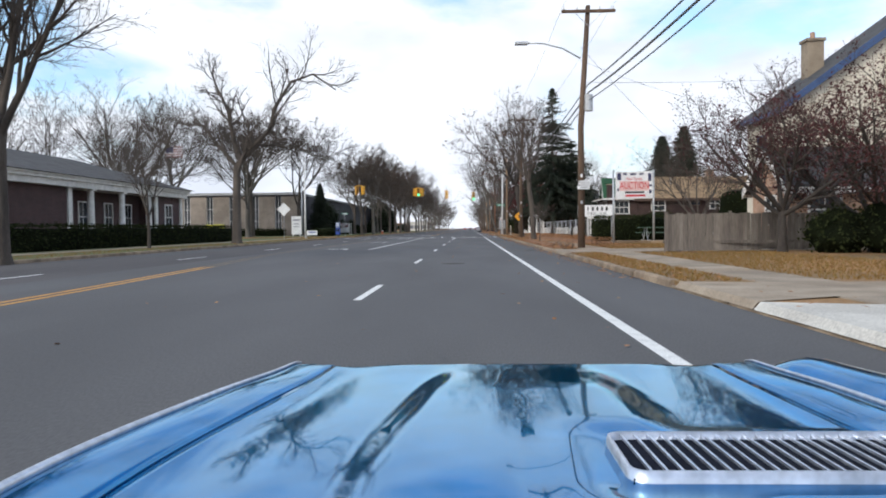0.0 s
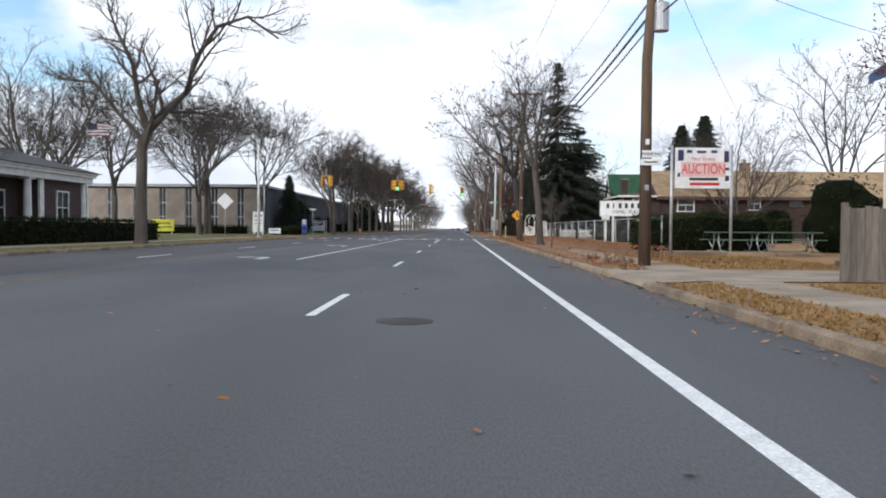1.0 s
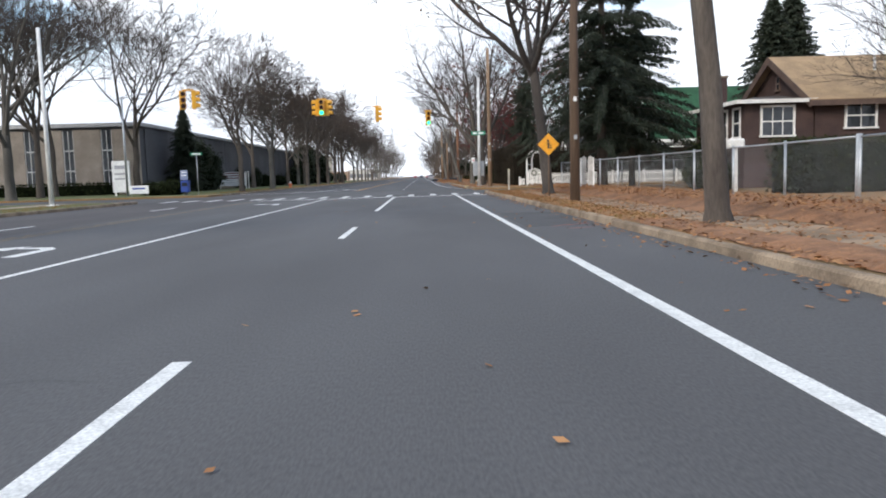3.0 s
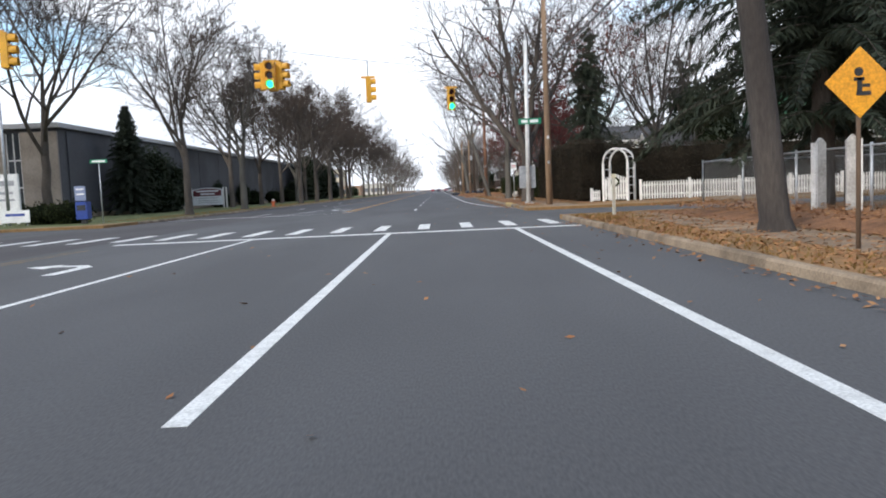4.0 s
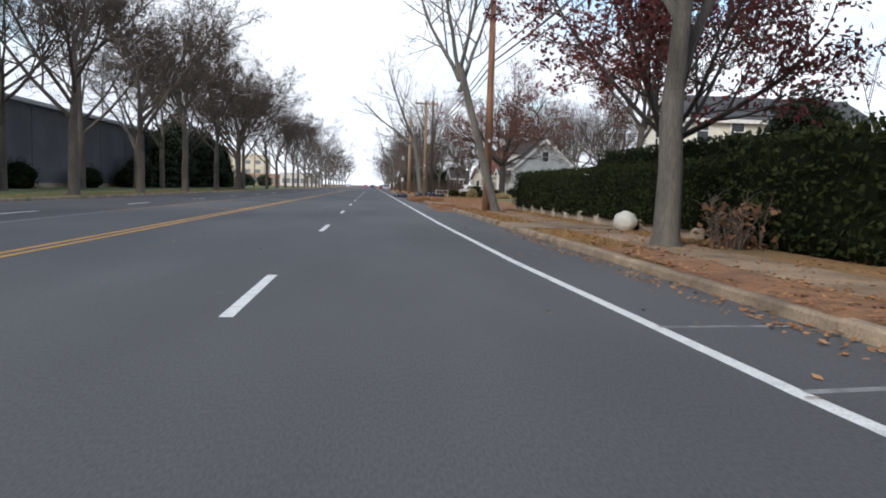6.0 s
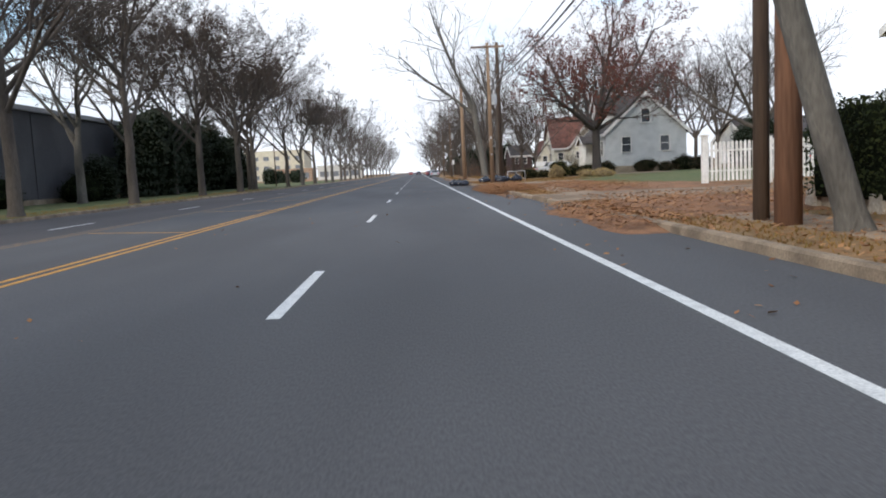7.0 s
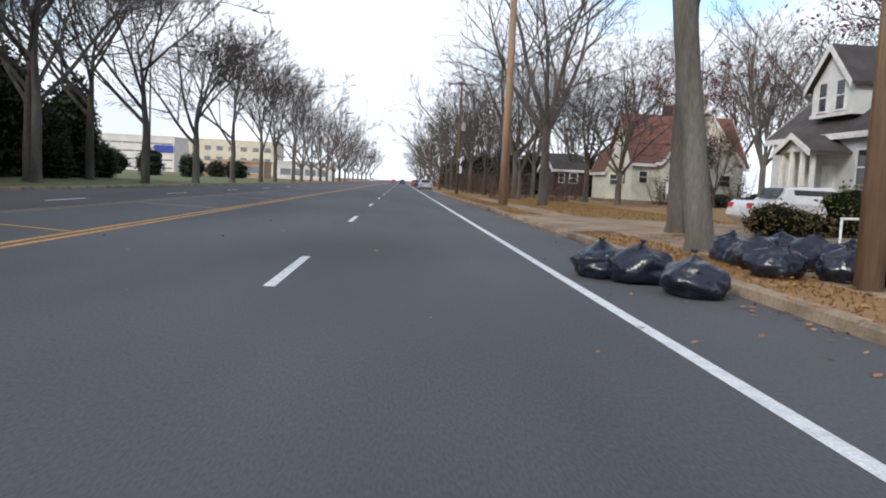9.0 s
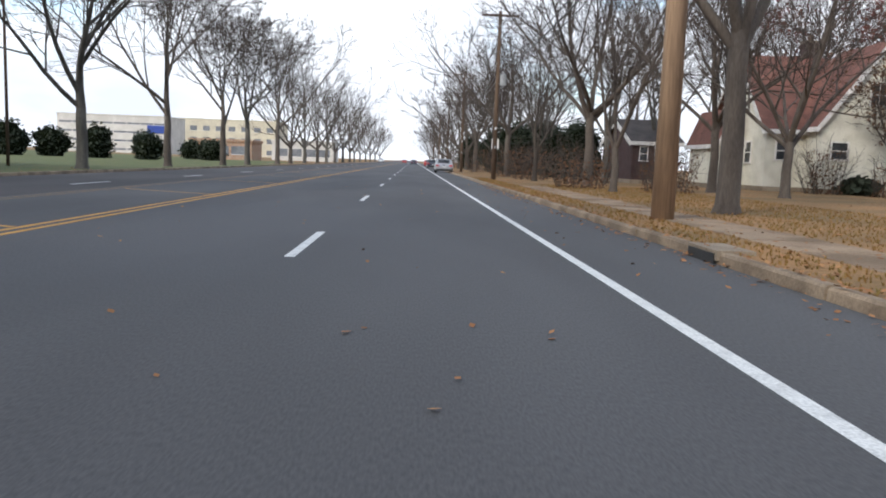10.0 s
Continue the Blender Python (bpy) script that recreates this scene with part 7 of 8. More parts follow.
def picket(x0, y0, x1, y1, h, label, zb=VZ, pitch=0.13, wide=0.075):
    t = thing("picket_fence", x0, y0, zb, label, "fence", "picket fences")
    d = Vector((x1 - x0, y1 - y0, 0))
    ln = d.length
    rz = math.degrees(math.atan2(d.y, d.x))
    t.matrix_basis = pose(x0, y0, zb, 0, 0, rz)
    bm = bmesh.new()
    vs = [bm.verts.new(v) for v in ((0, -0.012, 0.05), (wide, -0.012, 0.05), (wide, -0.012, h - 0.06), (wide / 2, -0.012, h), (0, -0.012, h - 0.06))]
    f = bm.faces.new(vs)
    ex = bmesh.ops.extrude_face_region(bm, geom=[f])
    bmesh.ops.translate(bm, vec=(0, 0.022, 0), verts=[v for v in ex["geom"] if isinstance(v, bmesh.types.BMVert)])
    bmesh.ops.recalc_face_normals(bm, faces=bm.faces)
    p = part("picket", bm, WHITE_WOOD, t)
    k = 1
    while k * pitch < ln:
        again(p, t, pose(k * pitch, 0, 0))
        k += 1
    part("rail", boxes((0, ln, 0.012, 0.05, h * 0.25, h * 0.25 + 0.07)), WHITE_WOOD, t)
    part("rail", boxes((0, ln, 0.012, 0.05, h * 0.75, h * 0.75 + 0.07)), WHITE_WOOD, t)
    u = 0.0
    while u <= ln + 0.1:
        part("post", boxes((u - 0.06, u + 0.06, 0.0, 0.12, -0.2, h + 0.1), bevel=0.01), WHITE_WOOD, t)
        u += 2.4
    return t


picket(11.6, 104.6, 26.0, 102.4, 0.95, "low white picket fence along the side street")
picket(9.3, 105.75, 9.66, 105.3, 0.6, "short white picket fence beside the arbour")
picket(12.25, 167.3, 16.6, 166.9, 1.55, "tall white picket fence above the leafy lawn", VZ + 0.1, 0.155, 0.095)
gp = thing("gate_post", 12.2, 167.35, VZ, "thick white painted end post of the fence", "post")
part("post", boxes((-0.11, 0.11, -0.11, 0.11, -0.1, 1.85), bevel=0.015), WHITE_WOOD, gp)
part("cap", boxes((-0.15, 0.15, -0.15, 0.15, 1.85, 1.92), bevel=0.02), WHITE_WOOD, gp)


def arbour():
    t = thing("garden_arbour", 10.4, 104.9, VZ, "white arched garden arbour with a gate", "arbour", rz=-40)
    for s in (-0.68, 0.68):
        for y in (0.0, 0.75):
            part("post", boxes((s - 0.05, s + 0.05, y - 0.05, y + 0.05, 0, 1.95)), WHITE_WOOD, t)
        for k in range(4):
            part("lattice_bar", boxes((s - 0.02, s + 0.02, 0.0, 0.75, 0.35 + 0.42 * k, 0.4 + 0.42 * k)), WHITE_WOOD, t)
    for y in (0.0, 0.75):
        V, F = [], []
        ring(V, F, [Vector((math.cos(a) * 0.68, y, 1.95 + math.sin(a) * 0.72)) for a in [math.pi * k / 14 for k in range(15)]], [0.05] * 15, 6)
        mesh_ob("arch", V, F, WHITE_WOOD, t)
    for k in range(1, 8):
        a = math.pi * k / 8
        rod("arch_slat", [(math.cos(a) * 0.7, -0.05, 1.95 + math.sin(a) * 0.74), (math.cos(a) * 0.7, 0.8, 1.95 + math.sin(a) * 0.74)], 0.022, WHITE_WOOD, t, 4)
    g = part("gate", boxes((-0.6, 0.6, 0.0, 0.03, 0.25, 0.33), (-0.6, 0.6, 0.0, 0.03, 0.95, 1.03), (-0.6, -0.53, 0.002, 0.028, 0.25, 1.03), (0.53, 0.6, 0.002, 0.028, 0.25, 1.03)), WHITE_WOOD, t)
    for k in range(9):
        u = -0.58 + 0.14 * k
        hh = 1.15 + 0.22 * (1 - abs(u) / 0.6)
        part("picket", boxes((u, u + 0.085, -0.022, 0.0, 0.08, hh)), WHITE_WOOD, g)
    V, F = [], []
    ring(V, F, [Vector((math.cos(a) * 0.2, -0.05, 0.98 + math.sin(a) * 0.2)) for a in [2 * math.pi * k / 16 for k in range(17)]], [0.045] * 17, 6, cap=False)
    mesh_ob("wreath", V, F, HEDGE_LEAF, g, "dark green wreath")


arbour()
bo = thing("marker_post", 6.45, 88.2, VZ, "thin pale marker post at the corner kerb", "post")
part("post", boxes((-0.045, 0.045, -0.04, 0.04, -0.1, 1.2), bevel=0.008), mat("pale_post_paint", (0.52, 0.50, 0.44), (0.40, 0.37, 0.31), rough=0.85, scale=3, fine=30, bump=0.3, depth=0.004), bo)
part("cap", boxes((-0.056, 0.056, -0.046, 0.046, 1.1, 1.22)), mat("cream_paint", (0.6, 0.55, 0.4), (0.5, 0.46, 0.34)), bo)


def gate_leaf_post(x, y, rz):
    """One of the pale boards at the opening in the wire fence."""
    t = thing("gate_post", x, y, VZ, "tall weathered white board post at the fence gate", "post", "gate posts", rz)
    V = [(-0.11, -0.05, -0.1), (0.11, -0.05, -0.1), (0.11, -0.05, 1.6), (0, -0.05, 1.72), (-0.11, -0.05, 1.6)]
    V += [(a, 0.05, c) for a, b, c in V]
    mesh_ob("board", V, [(0, 1, 2, 3, 4), (9, 8, 7, 6, 5), (0, 5, 6, 1), (1, 6, 7, 2), (2, 7, 8, 3), (3, 8, 9, 4), (4, 9, 5, 0)], mat("weathered_white_paint", (0.50, 0.48, 0.45), (0.36, 0.34, 0.31), rough=0.8, scale=2.4, fine=20, bump=0.4), t)
    part("edge_trim", boxes((-0.17, -0.112, -0.07, 0.07, -0.1, 1.62)) if rz > 0 else boxes((0.112, 0.17, -0.07, 0.07, -0.1, 1.62)), WHITE_WOOD, t)


gate_leaf_post(9.42, 82.1, 12)
gate_leaf_post(9.5, 81.0, -10)


# ---- clutter ----
def bag(x, y, s, seed, label, z=VZ, flat=0.75):
    """A tied rubbish bag: a slumped, creased sack with a gathered neck."""
    r = random.Random(seed)
    t = thing("rubbish_bag", x, y, z, label, "rubbish bag", "black rubbish bags", r.uniform(0, 360))
    bm = bmesh.new()
    bmesh.ops.create_icosphere(bm, subdivisions=4, radius=1.0)
    for v in bm.verts:
        c = v.co.copy()
        k = 1 + 0.22 * noise.noise(c * 1.6 + Vector((seed * 3.1, 0, 0))) + 0.09 * noise.noise(c * 5 + Vector((0, seed, 0))) + 0.05 * abs(math.sin(math.atan2(c.y, c.x) * 9)) * max(0, c.z)
        zz = max(-flat * 0.7, c.z * flat * k)
        if c.z > 0.93:
            pull = (c.z - 0.93) / 0.07
            k *= 1 - 0.75 * pull
            zz += 0.18 * pull
        v.co = Vector((c.x * k, c.y * k * 0.85, zz + flat * 0.7)) * s
    part("sack", bm, BLACK_PLASTIC, t, smooth=True)
    V, F = [], []
    for k in range(7):
        a = k * 0.9
        b = len(V)
        c = Vector((math.cos(a), math.sin(a), 0))
        base_z = (flat * 1.7 + 0.16) * s
        V.extend([tuple(c * 0.03 * s + Vector((0, 0, base_z))), tuple(c * 0.13 * s + Vector((0, 0, base_z + 0.09 * s))), tuple(Matrix.Rotation(0.6, 3, "Z") @ c * 0.12 * s + Vector((0, 0, base_z + 0.11 * s))), tuple(Matrix.Rotation(0.6, 3, "Z") @ c * 0.03 * s + Vector((0, 0, base_z + 0.02 * s)))])
        F.append((b, b + 1, b + 2, b + 3))
    mesh_ob("neck", V, F, BLACK_PLASTIC, t)
    return t


for i, (x, y, s, z) in enumerate(((3.95, 195.6, 0.42, 0), (4.35, 195.15, 0.44, 0), (4.6, 194.1, 0.43, 0),
                                  (6.45, 197.3, 0.38, VZ), (7.15, 197.2, 0.42, VZ), (6.35, 196.3, 0.40, VZ), (7.25, 196.3, 0.43, VZ), (7.95, 196.6, 0.40, VZ), (6.15, 195.3, 0.36, VZ), (6.9, 195.0, 0.38, VZ), (7.35, 194.6, 0.38, VZ), (8.55, 195.0, 0.44, VZ))):
    bag(x, y, s, i + 1, "shiny black rubbish bag tied and slumped" if i > 2 else "shiny black rubbish bag lying on the road edge", z, 0.62 if i > 2 else 0.56)
fr = thing("goal_frame", 8.9, 197.6, VZ, "white metal tube frame standing behind the bags", "frame", rz=20)
rod("post", [(-0.75, 0, -0.05), (-0.75, 0, 0.75)], 0.022, WHITE_METAL, fr, 6)
rod("post", [(0.75, 0, -0.05), (0.75, 0, 0.75)], 0.022, WHITE_METAL, fr, 6)
rod("post", [(0.0, 0, -0.05), (0.0, 0, 0.75)], 0.018, WHITE_METAL, fr, 6)
rod("top_bar", [(-0.77, 0, 0.75), (0.77, 0, 0.75)], 0.022, WHITE_METAL, fr, 6)


def picnic(x, y, rz):
    t = thing("picnic_table", x, y, VZ + 0.16, "weathered green-grey picnic table with benches", "table", "picnic tables", rz)
    pg = mat("picnic_green", (0.10, 0.16, 0.12), (0.075, 0.12, 0.09), rough=0.8)
    for k in range(5):
        part("top_board", boxes((-1.1, 1.1, -0.37 + 0.15 * k, -0.24 + 0.15 * k, 0.71, 0.75)), pg, t)
    for s in (-1, 1):
        part("bench", boxes((-1.1, 1.1, s * 0.72 - 0.13, s * 0.72 + 0.13, 0.42, 0.46)), pg, t)
    for u in (-0.75, 0.75):
        for s in (-1, 1):
            rod("leg", [(u, s * 0.80, 0.02), (u, s * 0.62, -0.01), (u, s * 0.42, 0.04), (u, s * 0.24, 0.3), (u, s * 0.2, 0.7)], 0.028, GALV, t, 6)
            rod("bench_arm", [(u, s * 0.34, 0.12), (u, s * 0.6, 0.3), (u, s * 0.72, 0.43)], 0.022, GALV, t, 6)
        part("cross_bar", boxes((u - 0.02, u + 0.02, -0.32, 0.32, 0.66, 0.70)), GALV, t)


pad = thing("concrete_pad", 12.6, 42.4, VZ, "cracked concrete pad under the picnic tables", "slab")
for k in range(3):
    part("slab", boxes((-2.7 + 1.8 * k, -0.93 + 1.8 * k, -1.3, 1.3, -0.05, 0.15), bevel=0.02), PAVE_DIRTY, pad).matrix_basis = pose(0, 0, 0, 0.4 * k - 0.5, 0.3 * k, 0.5 * k)
picnic(12.5, 42.5, 4)
picnic(14.9, 43.2, -5)
mb = thing("mailbox", 13.6, 74.2, VZ, "white mailbox on a white post behind the fence", "mailbox")
part("post", boxes((-0.07, 0.07, -0.07, 0.07, -0.1, 1.7)), WHITE_WOOD, mb)
part("box", boxes((-0.3, 0.3, -0.2, 0.2, 1.7, 2.05), bevel=0.05), WHITE_WOOD, mb)
mb = thing("lawn_sign", 15.0, 222.9, VZ, "plain white board sign on a white post on the lawn", "sign")
part("post", boxes((0.24, 0.33, -0.04, 0.05, -0.1, 1.0)), WHITE_WOOD, mb)
part("board", boxes((-0.62, 0.68, -0.03, 0.0, 1.0, 1.55), bevel=0.006), SIGN_WHITE, mb)
st = thing("boulder_sign", 8.3, 134.6, VZ, "pale painted boulder marking a driveway", "boulder")
bm = bmesh.new()
bmesh.ops.create_icosphere(bm, subdivisions=3, radius=1)
for v in bm.verts:
    k = 1 + 0.14 * noise.noise(v.co * 2)
    v.co = Vector((v.co.x * 0.28 * k, v.co.y * 0.62 * k, v.co.z * 0.3 * k + 0.24))
part("stone", bm, CONCRETE_NEW, st, smooth=True)
wl_ = thing("garden_wall", 8.7, 130.8, VZ, "low tan garden wall with pale block piers under the hedge", "wall")
part("wall", boxes((0.02, 0.26, 0.1, 22.0, -0.1, 0.27), bevel=0.03), CONCRETE, wl_)
r = random.Random(12)
for k in range(11):
    bm = boxes((-0.18, 0.2, -0.22, 0.22, -0.1, 0.36), bevel=0.05)
    for v in bm.verts:
        v.co += noise.noise_vector(v.co * 3 + Vector((k * 2.3, 0, 0))) * 0.035
    part("pier", bm, STONE, wl_, "pale rough stone block").matrix_basis = pose(0.08, 1.6 + 2.03 * k + r.uniform(-0.1, 0.1), 0, 0, 0, r.uniform(-6, 6))


# ---- parked cars ----
def car(name, x, y, rz, label, paint_m, length=4.6, width=1.8, height=1.45, group="parked cars", van=False):
    t = thing(name, x, y, VZ if abs(x) > 5.7 else 0.0, label, "car", group, rz)
    L, W = length / 2, width / 2
    hood = 0.95 if van else 0.85
    prof = [(-L, 0.35), (-L, 0.75), (-L + 0.15, 0.92), (-L + 0.9, hood + 0.08), (-L + (0.25 if van else 1.25), height - 0.06), (0.45 if not van else 0.7, height), (1.15 if not van else 1.3, hood + 0.06), (L - 0.2, hood - 0.1), (L, 0.68), (L, 0.35), (L - 0.3, 0.22), (-L + 0.3, 0.22)]
    if van:
        prof[3] = (-L + 0.2, hood + 0.3)
    V = []
    for s, k in ((-1, 1), (1, 1)):
        for u, z in prof:
            inset = 0.0 if z < hood + 0.09 else 0.2
            V.append((s * (W - inset), u, z))
    n = len(prof)
    F = [tuple(range(n)), tuple(n + j for j in reversed(range(n)))]
    for j in range(n):
        F.append((j, j + n, (j + 1) % n + n, (j + 1) % n))
    b = mesh_ob("body", V, F, paint_m, t)
    md = b.modifiers.new("bevel", "BEVEL")
    md.width, md.segments, md.limit_method = 0.06, 2, "ANGLE"
    g = 0.02
    part("rear_window", boxes((-W + 0.32, W - 0.32, -0.02, 0.02, -0.2, 0.2)), GLASS_DARK, t).matrix_basis = pose(0, (-L + 1.02) if not van else -L + 0.16, hood + 0.34, -34 if not van else -6)
    part("windscreen", boxes((-W + 0.3, W - 0.3, -0.02, 0.02, -0.24, 0.24)), GLASS_DARK, t).matrix_basis = pose(0, 0.83 if not van else 1.02, hood + 0.33, 50)
    for s in (-1, 1):
        part("side_window", boxes((s * (W - 0.12) - 0.025, s * (W - 0.12) + 0.025, -L + 1.4, 0.5, hood + 0.14, height - 0.13)), GLASS_DARK, t)
        part("tail_light", boxes((s * (W - 0.24) - 0.16, s * (W - 0.24) + 0.16, -L - 0.012, -L + 0.05, 0.68, 0.84)), SIGN_RED, t)
        part("headlight", boxes((s * (W - 0.26) - 0.17, s * (W - 0.26) + 0.17, L - 0.05, L + 0.012, 0.58, 0.72)), GLASS_DARK, t)
        for u in (-L + 0.85, L - 0.85):
            w = part("wheel", disc_solid(bmesh.new(), s * (W - 0.1), u, 0.31, 0.31, 0.2, 20, "x"), RUBBER, t)
            part("rim", disc_solid(bmesh.new(), s * (W + 0.005), u, 0.31, 0.19, 0.02, 16, "x"), GALV, w)
    part("bumper", boxes((-W + 0.05, W - 0.05, -L - 0.05, -L + 0.05, 0.4, 0.58), bevel=0.02), paint_m, t)
    part("number_plate", boxes((-0.16, 0.16, -L - 0.06, -L - 0.045, 0.58, 0.67)), SIGN_WHITE, t)
    return t


CAR_SILVER = mat("silver_paint", (0.42, 0.43, 0.45), (0.38, 0.39, 0.41), rough=0.3, bump=0, metal=0.5, coat=0.5)
CAR_RED = mat("red_car_paint", (0.42, 0.04, 0.04), (0.36, 0.035, 0.035), rough=0.3, bump=0, coat=0.6)
CAR_WHITE = mat("white_car_paint", (0.72, 0.72, 0.72), (0.68, 0.68, 0.68), rough=0.3, bump=0, coat=0.6)
CAR_DARK = mat("dark_car_paint", (0.03, 0.035, 0.055), (0.025, 0.03, 0.05), rough=0.3, bump=0, coat=0.6)
car("parked_car", 4.55, 289.0, 0, "silver saloon car parked at the kerb", CAR_SILVER)
car("parked_car", 14.7, 210.3, -88, "white saloon car parked on the driveway", CAR_WHITE)
car("parked_van", 34.5, 206.0, 0, "dark van parked on the grass", CAR_DARK, 4.9, 1.95, 1.9, van=True)
for x, y, m, rz, lb in ((1.6, 430, CAR_DARK, 0, "dark car far along the road"), (-9.5, 470, CAR_WHITE, 180, "white car coming far along the road"), (-1.9, 500, CAR_RED, 0, "red car far along the road"), (1.7, 560, CAR_WHITE, 0, "white car far along the road"), (4.6, 372, CAR_RED, 0, "red car parked at the kerb"), (4.6, 338, CAR_DARK, 0, "dark car parked at the kerb")):
    car("distant_car", x, y, rz, lb, m, group="distant cars")

# ---- grass, leaves and loose litter ----
def strew(name, label, material, areas, size, seed, z=VZ + 0.03, lift=0.03, kind="stuff"):
    """Fallen leaves lying loosely over stretches (x0, x1, y0, y1, number)."""
    r = random.Random(seed)
    V, F = [], []
    for x0, x1, y0, y1, n, *zz in areas:
        zb = zz[0] if zz else z
        for _ in range(n):
            px, py = x0 + (x1 - x0) * r.random(), y0 + (y1 - y0) * r.random()
            if px < KL and LY0 - 3 < py < LY1 + 6:
                continue
            if 5.2 < px < 24 and any(a - 0.2 < py < b + 0.2 for a, b in DRIVES) and r.random() < 0.9:
                continue
            c = Vector((px, py, zb + r.random() * lift))
            a = r.uniform(0, 6.283)
            s = size * r.uniform(0.6, 1.35)
            u = Vector((math.cos(a), math.sin(a), r.uniform(-0.35, 0.35))) * s
            w = Vector((-math.sin(a), math.cos(a), r.uniform(-0.35, 0.35))) * s * 0.6
            k = len(V)
            V.extend([tuple(c - u), tuple(c + w * 0.9), tuple(c + u), tuple(c - w)])
            F.append((k, k + 1, k + 2, k + 3))
    return tagged(mesh_ob(name, V, F, material), label, "leaves", kind=kind)


strew("fallen_leaves", "scattered brown fallen leaves along the verge", LITTER,
      [(5.35, 6.45, -8, 33, 700), (5.35, 6.45, 33, 88, 5200), (4.75, 5.2, 14, 88, 900, 0.01), (7.8, 10.1, 34, 90, 8000), (10.3, 14, 42, 88, 2500), (5.35, 6.455, 103, 128, 2600), (4.7, 5.2, 104, 135, 900, 0.01), (7.8, 8.9, 101, 126, 900),
       (5.35, 8.6, 128, 152, 2600), (5.35, 8.5, 152, 167, 2400), (5.35, 9.5, 166, 183.5, 3800), (4.5, 5.2, 166, 184, 900, 0.01), (9.5, 13, 160, 184, 2300), (13, 18, 160, 171, 1200), (5.35, 9.0, 190, 204, 1600), (9, 18, 190, 212, 1800),
       (5.35, 6.45, 213, 262, 500), (7.8, 20, 213, 250, 1300), (4.75, 5.2, 190, 250, 700, 0.01), (11.5, 26, 103.0, 105.4, 1200), (9, 20, 12, 27, 500), (-17, -14.2, 120, 250, 700), (5.35, 8, 262, 300, 500), (6.5, 7.8, 213, 262, 600, VZ + 0.02), (6.5, 7.8, 47, 90, 3000, VZ + 0.025), (6.5, 7.8, 104, 128, 700, VZ + 0.02), (5.2, 5.4, 152, 250, 1200, VZ + 0.035), (5.2, 5.4, 20, 88, 700, VZ + 0.035)], 0.042, 21)
strew("fallen_leaves", "a few loose leaves on the asphalt", LITTER, [(-3.5, 5.1, 5, 250, 420, 0.008), (3.5, 5.1, 20, 250, 500, 0.008)], 0.04, 22, lift=0.015)


def mound(name, label, x0, x1, y0, y1, h, seed, material=None, zb=VZ):
    """A low heap with an uneven surface and feathered edges."""
    V, F = [], []
    nx, ny = max(4, int((x1 - x0) / 0.35)), max(4, int((y1 - y0) / 0.4))
    for i in range(nx + 1):
        for j in range(ny + 1):
            u, v = i / nx, j / ny
            e = min(1, 4 * u, 4 * (1 - u)) * min(1, 6 * v, 6 * (1 - v))
            x, y = x0 + (x1 - x0) * u, y0 + (y1 - y0) * v
            w_ = noise.noise(Vector((y * 0.8, seed, 0.3)))
            x += (0.45 * w_ + 0.2 * noise.noise(Vector((y * 2.7, seed, 1.3)))) * (1 - u) * min(1.0, (x1 - x0) * 0.5)
            y += 0.5 * noise.noise(Vector((x * 0.9, seed, 4.1))) * abs(1 - 2 * v)
            V.append((x, y, zb + 0.012 + e * h * (0.6 + 0.5 * noise.noise(Vector((x * 0.9, y * 0.7, seed))) + 0.2 * noise.noise(Vector((x * 3, y * 3, seed))))))
    for i in range(nx):
        for j in range(ny):
            a = i * (ny + 1) + j
            F.append((a, a + ny + 1, a + ny + 2, a + 1))
    return tagged(mesh_ob(name, V, F, material or LITTER_BED, smooth=True), label, "leaves", kind="stuff")


mound("leaf_bank", "bank of rusty fallen leaves below the fence", 7.85, 10.9, 41.0, 90.0, 0.32, 1)
mound("leaf_heap", "heap of orange-brown leaves raked onto the road edge", 4.55, 6.9, 171.4, 182.6, 0.26, 2, zb=-0.01)
mound("leaf_heap", "heap of orange-brown leaves beside the road", 5.45, 12.0, 152.0, 159.2, 0.14, 7)
mound("leaf_heap", "drift of brown leaves on the verge", 5.4, 6.4, 108, 127.5, 0.08, 3)
mound("leaf_heap", "drift of brown leaves and twigs along the lawn", 7.9, 10.2, 166.0, 180.5, 0.15, 4)
mound("leaf_heap", "drift of brown leaves on the lawn", 10.2, 13.6, 165.0, 174.0, 0.10, 10)
mound("leaf_heap", "drift of brown leaves by the pavement", 5.4, 6.4, 34, 60, 0.09, 5)
mound("leaf_heap", "leaves spilling over the kerb onto the road", 4.4, 5.9, 150.6, 158.6, 0.17, 8, zb=-0.01)
strew("fallen_leaves", "thick rusty leaves lying on the bank", LITTER, [(7.9, 10.0, 42, 90, 12000, VZ + 0.2), (4.2, 6.8, 171.7, 182.3, 5000, 0.02), (4.5, 6.8, 171.7, 182.3, 6000, 0.12), (4.85, 6.75, 171.8, 182.2, 4000, 0.20), (7.9, 10.0, 166.5, 180, 3500, VZ + 0.06), (5.5, 11.5, 152.3, 159, 3000, VZ + 0.1), (4.4, 5.9, 150.8, 158.4, 2000, 0.08)], 0.044, 23, lift=0.16)

LG = VZ + 0.008
tagged(mesh_ob("lawn", [(-19.6, -20, LG), (KL - 0.16, -20, LG), (KL - 0.16, 84.0, LG), (-14.6, 85.6, LG), (-16.0, 86.6, LG), (-17.4, LY0 - 0.16, LG), (-60, LY0 - 0.16, LG), (-60, 64, LG), (-19.6, 64, LG)], [tuple(range(9))], GRASS_GREEN),
       "green-brown winter lawn before the brick building", "lawn", kind="structure")
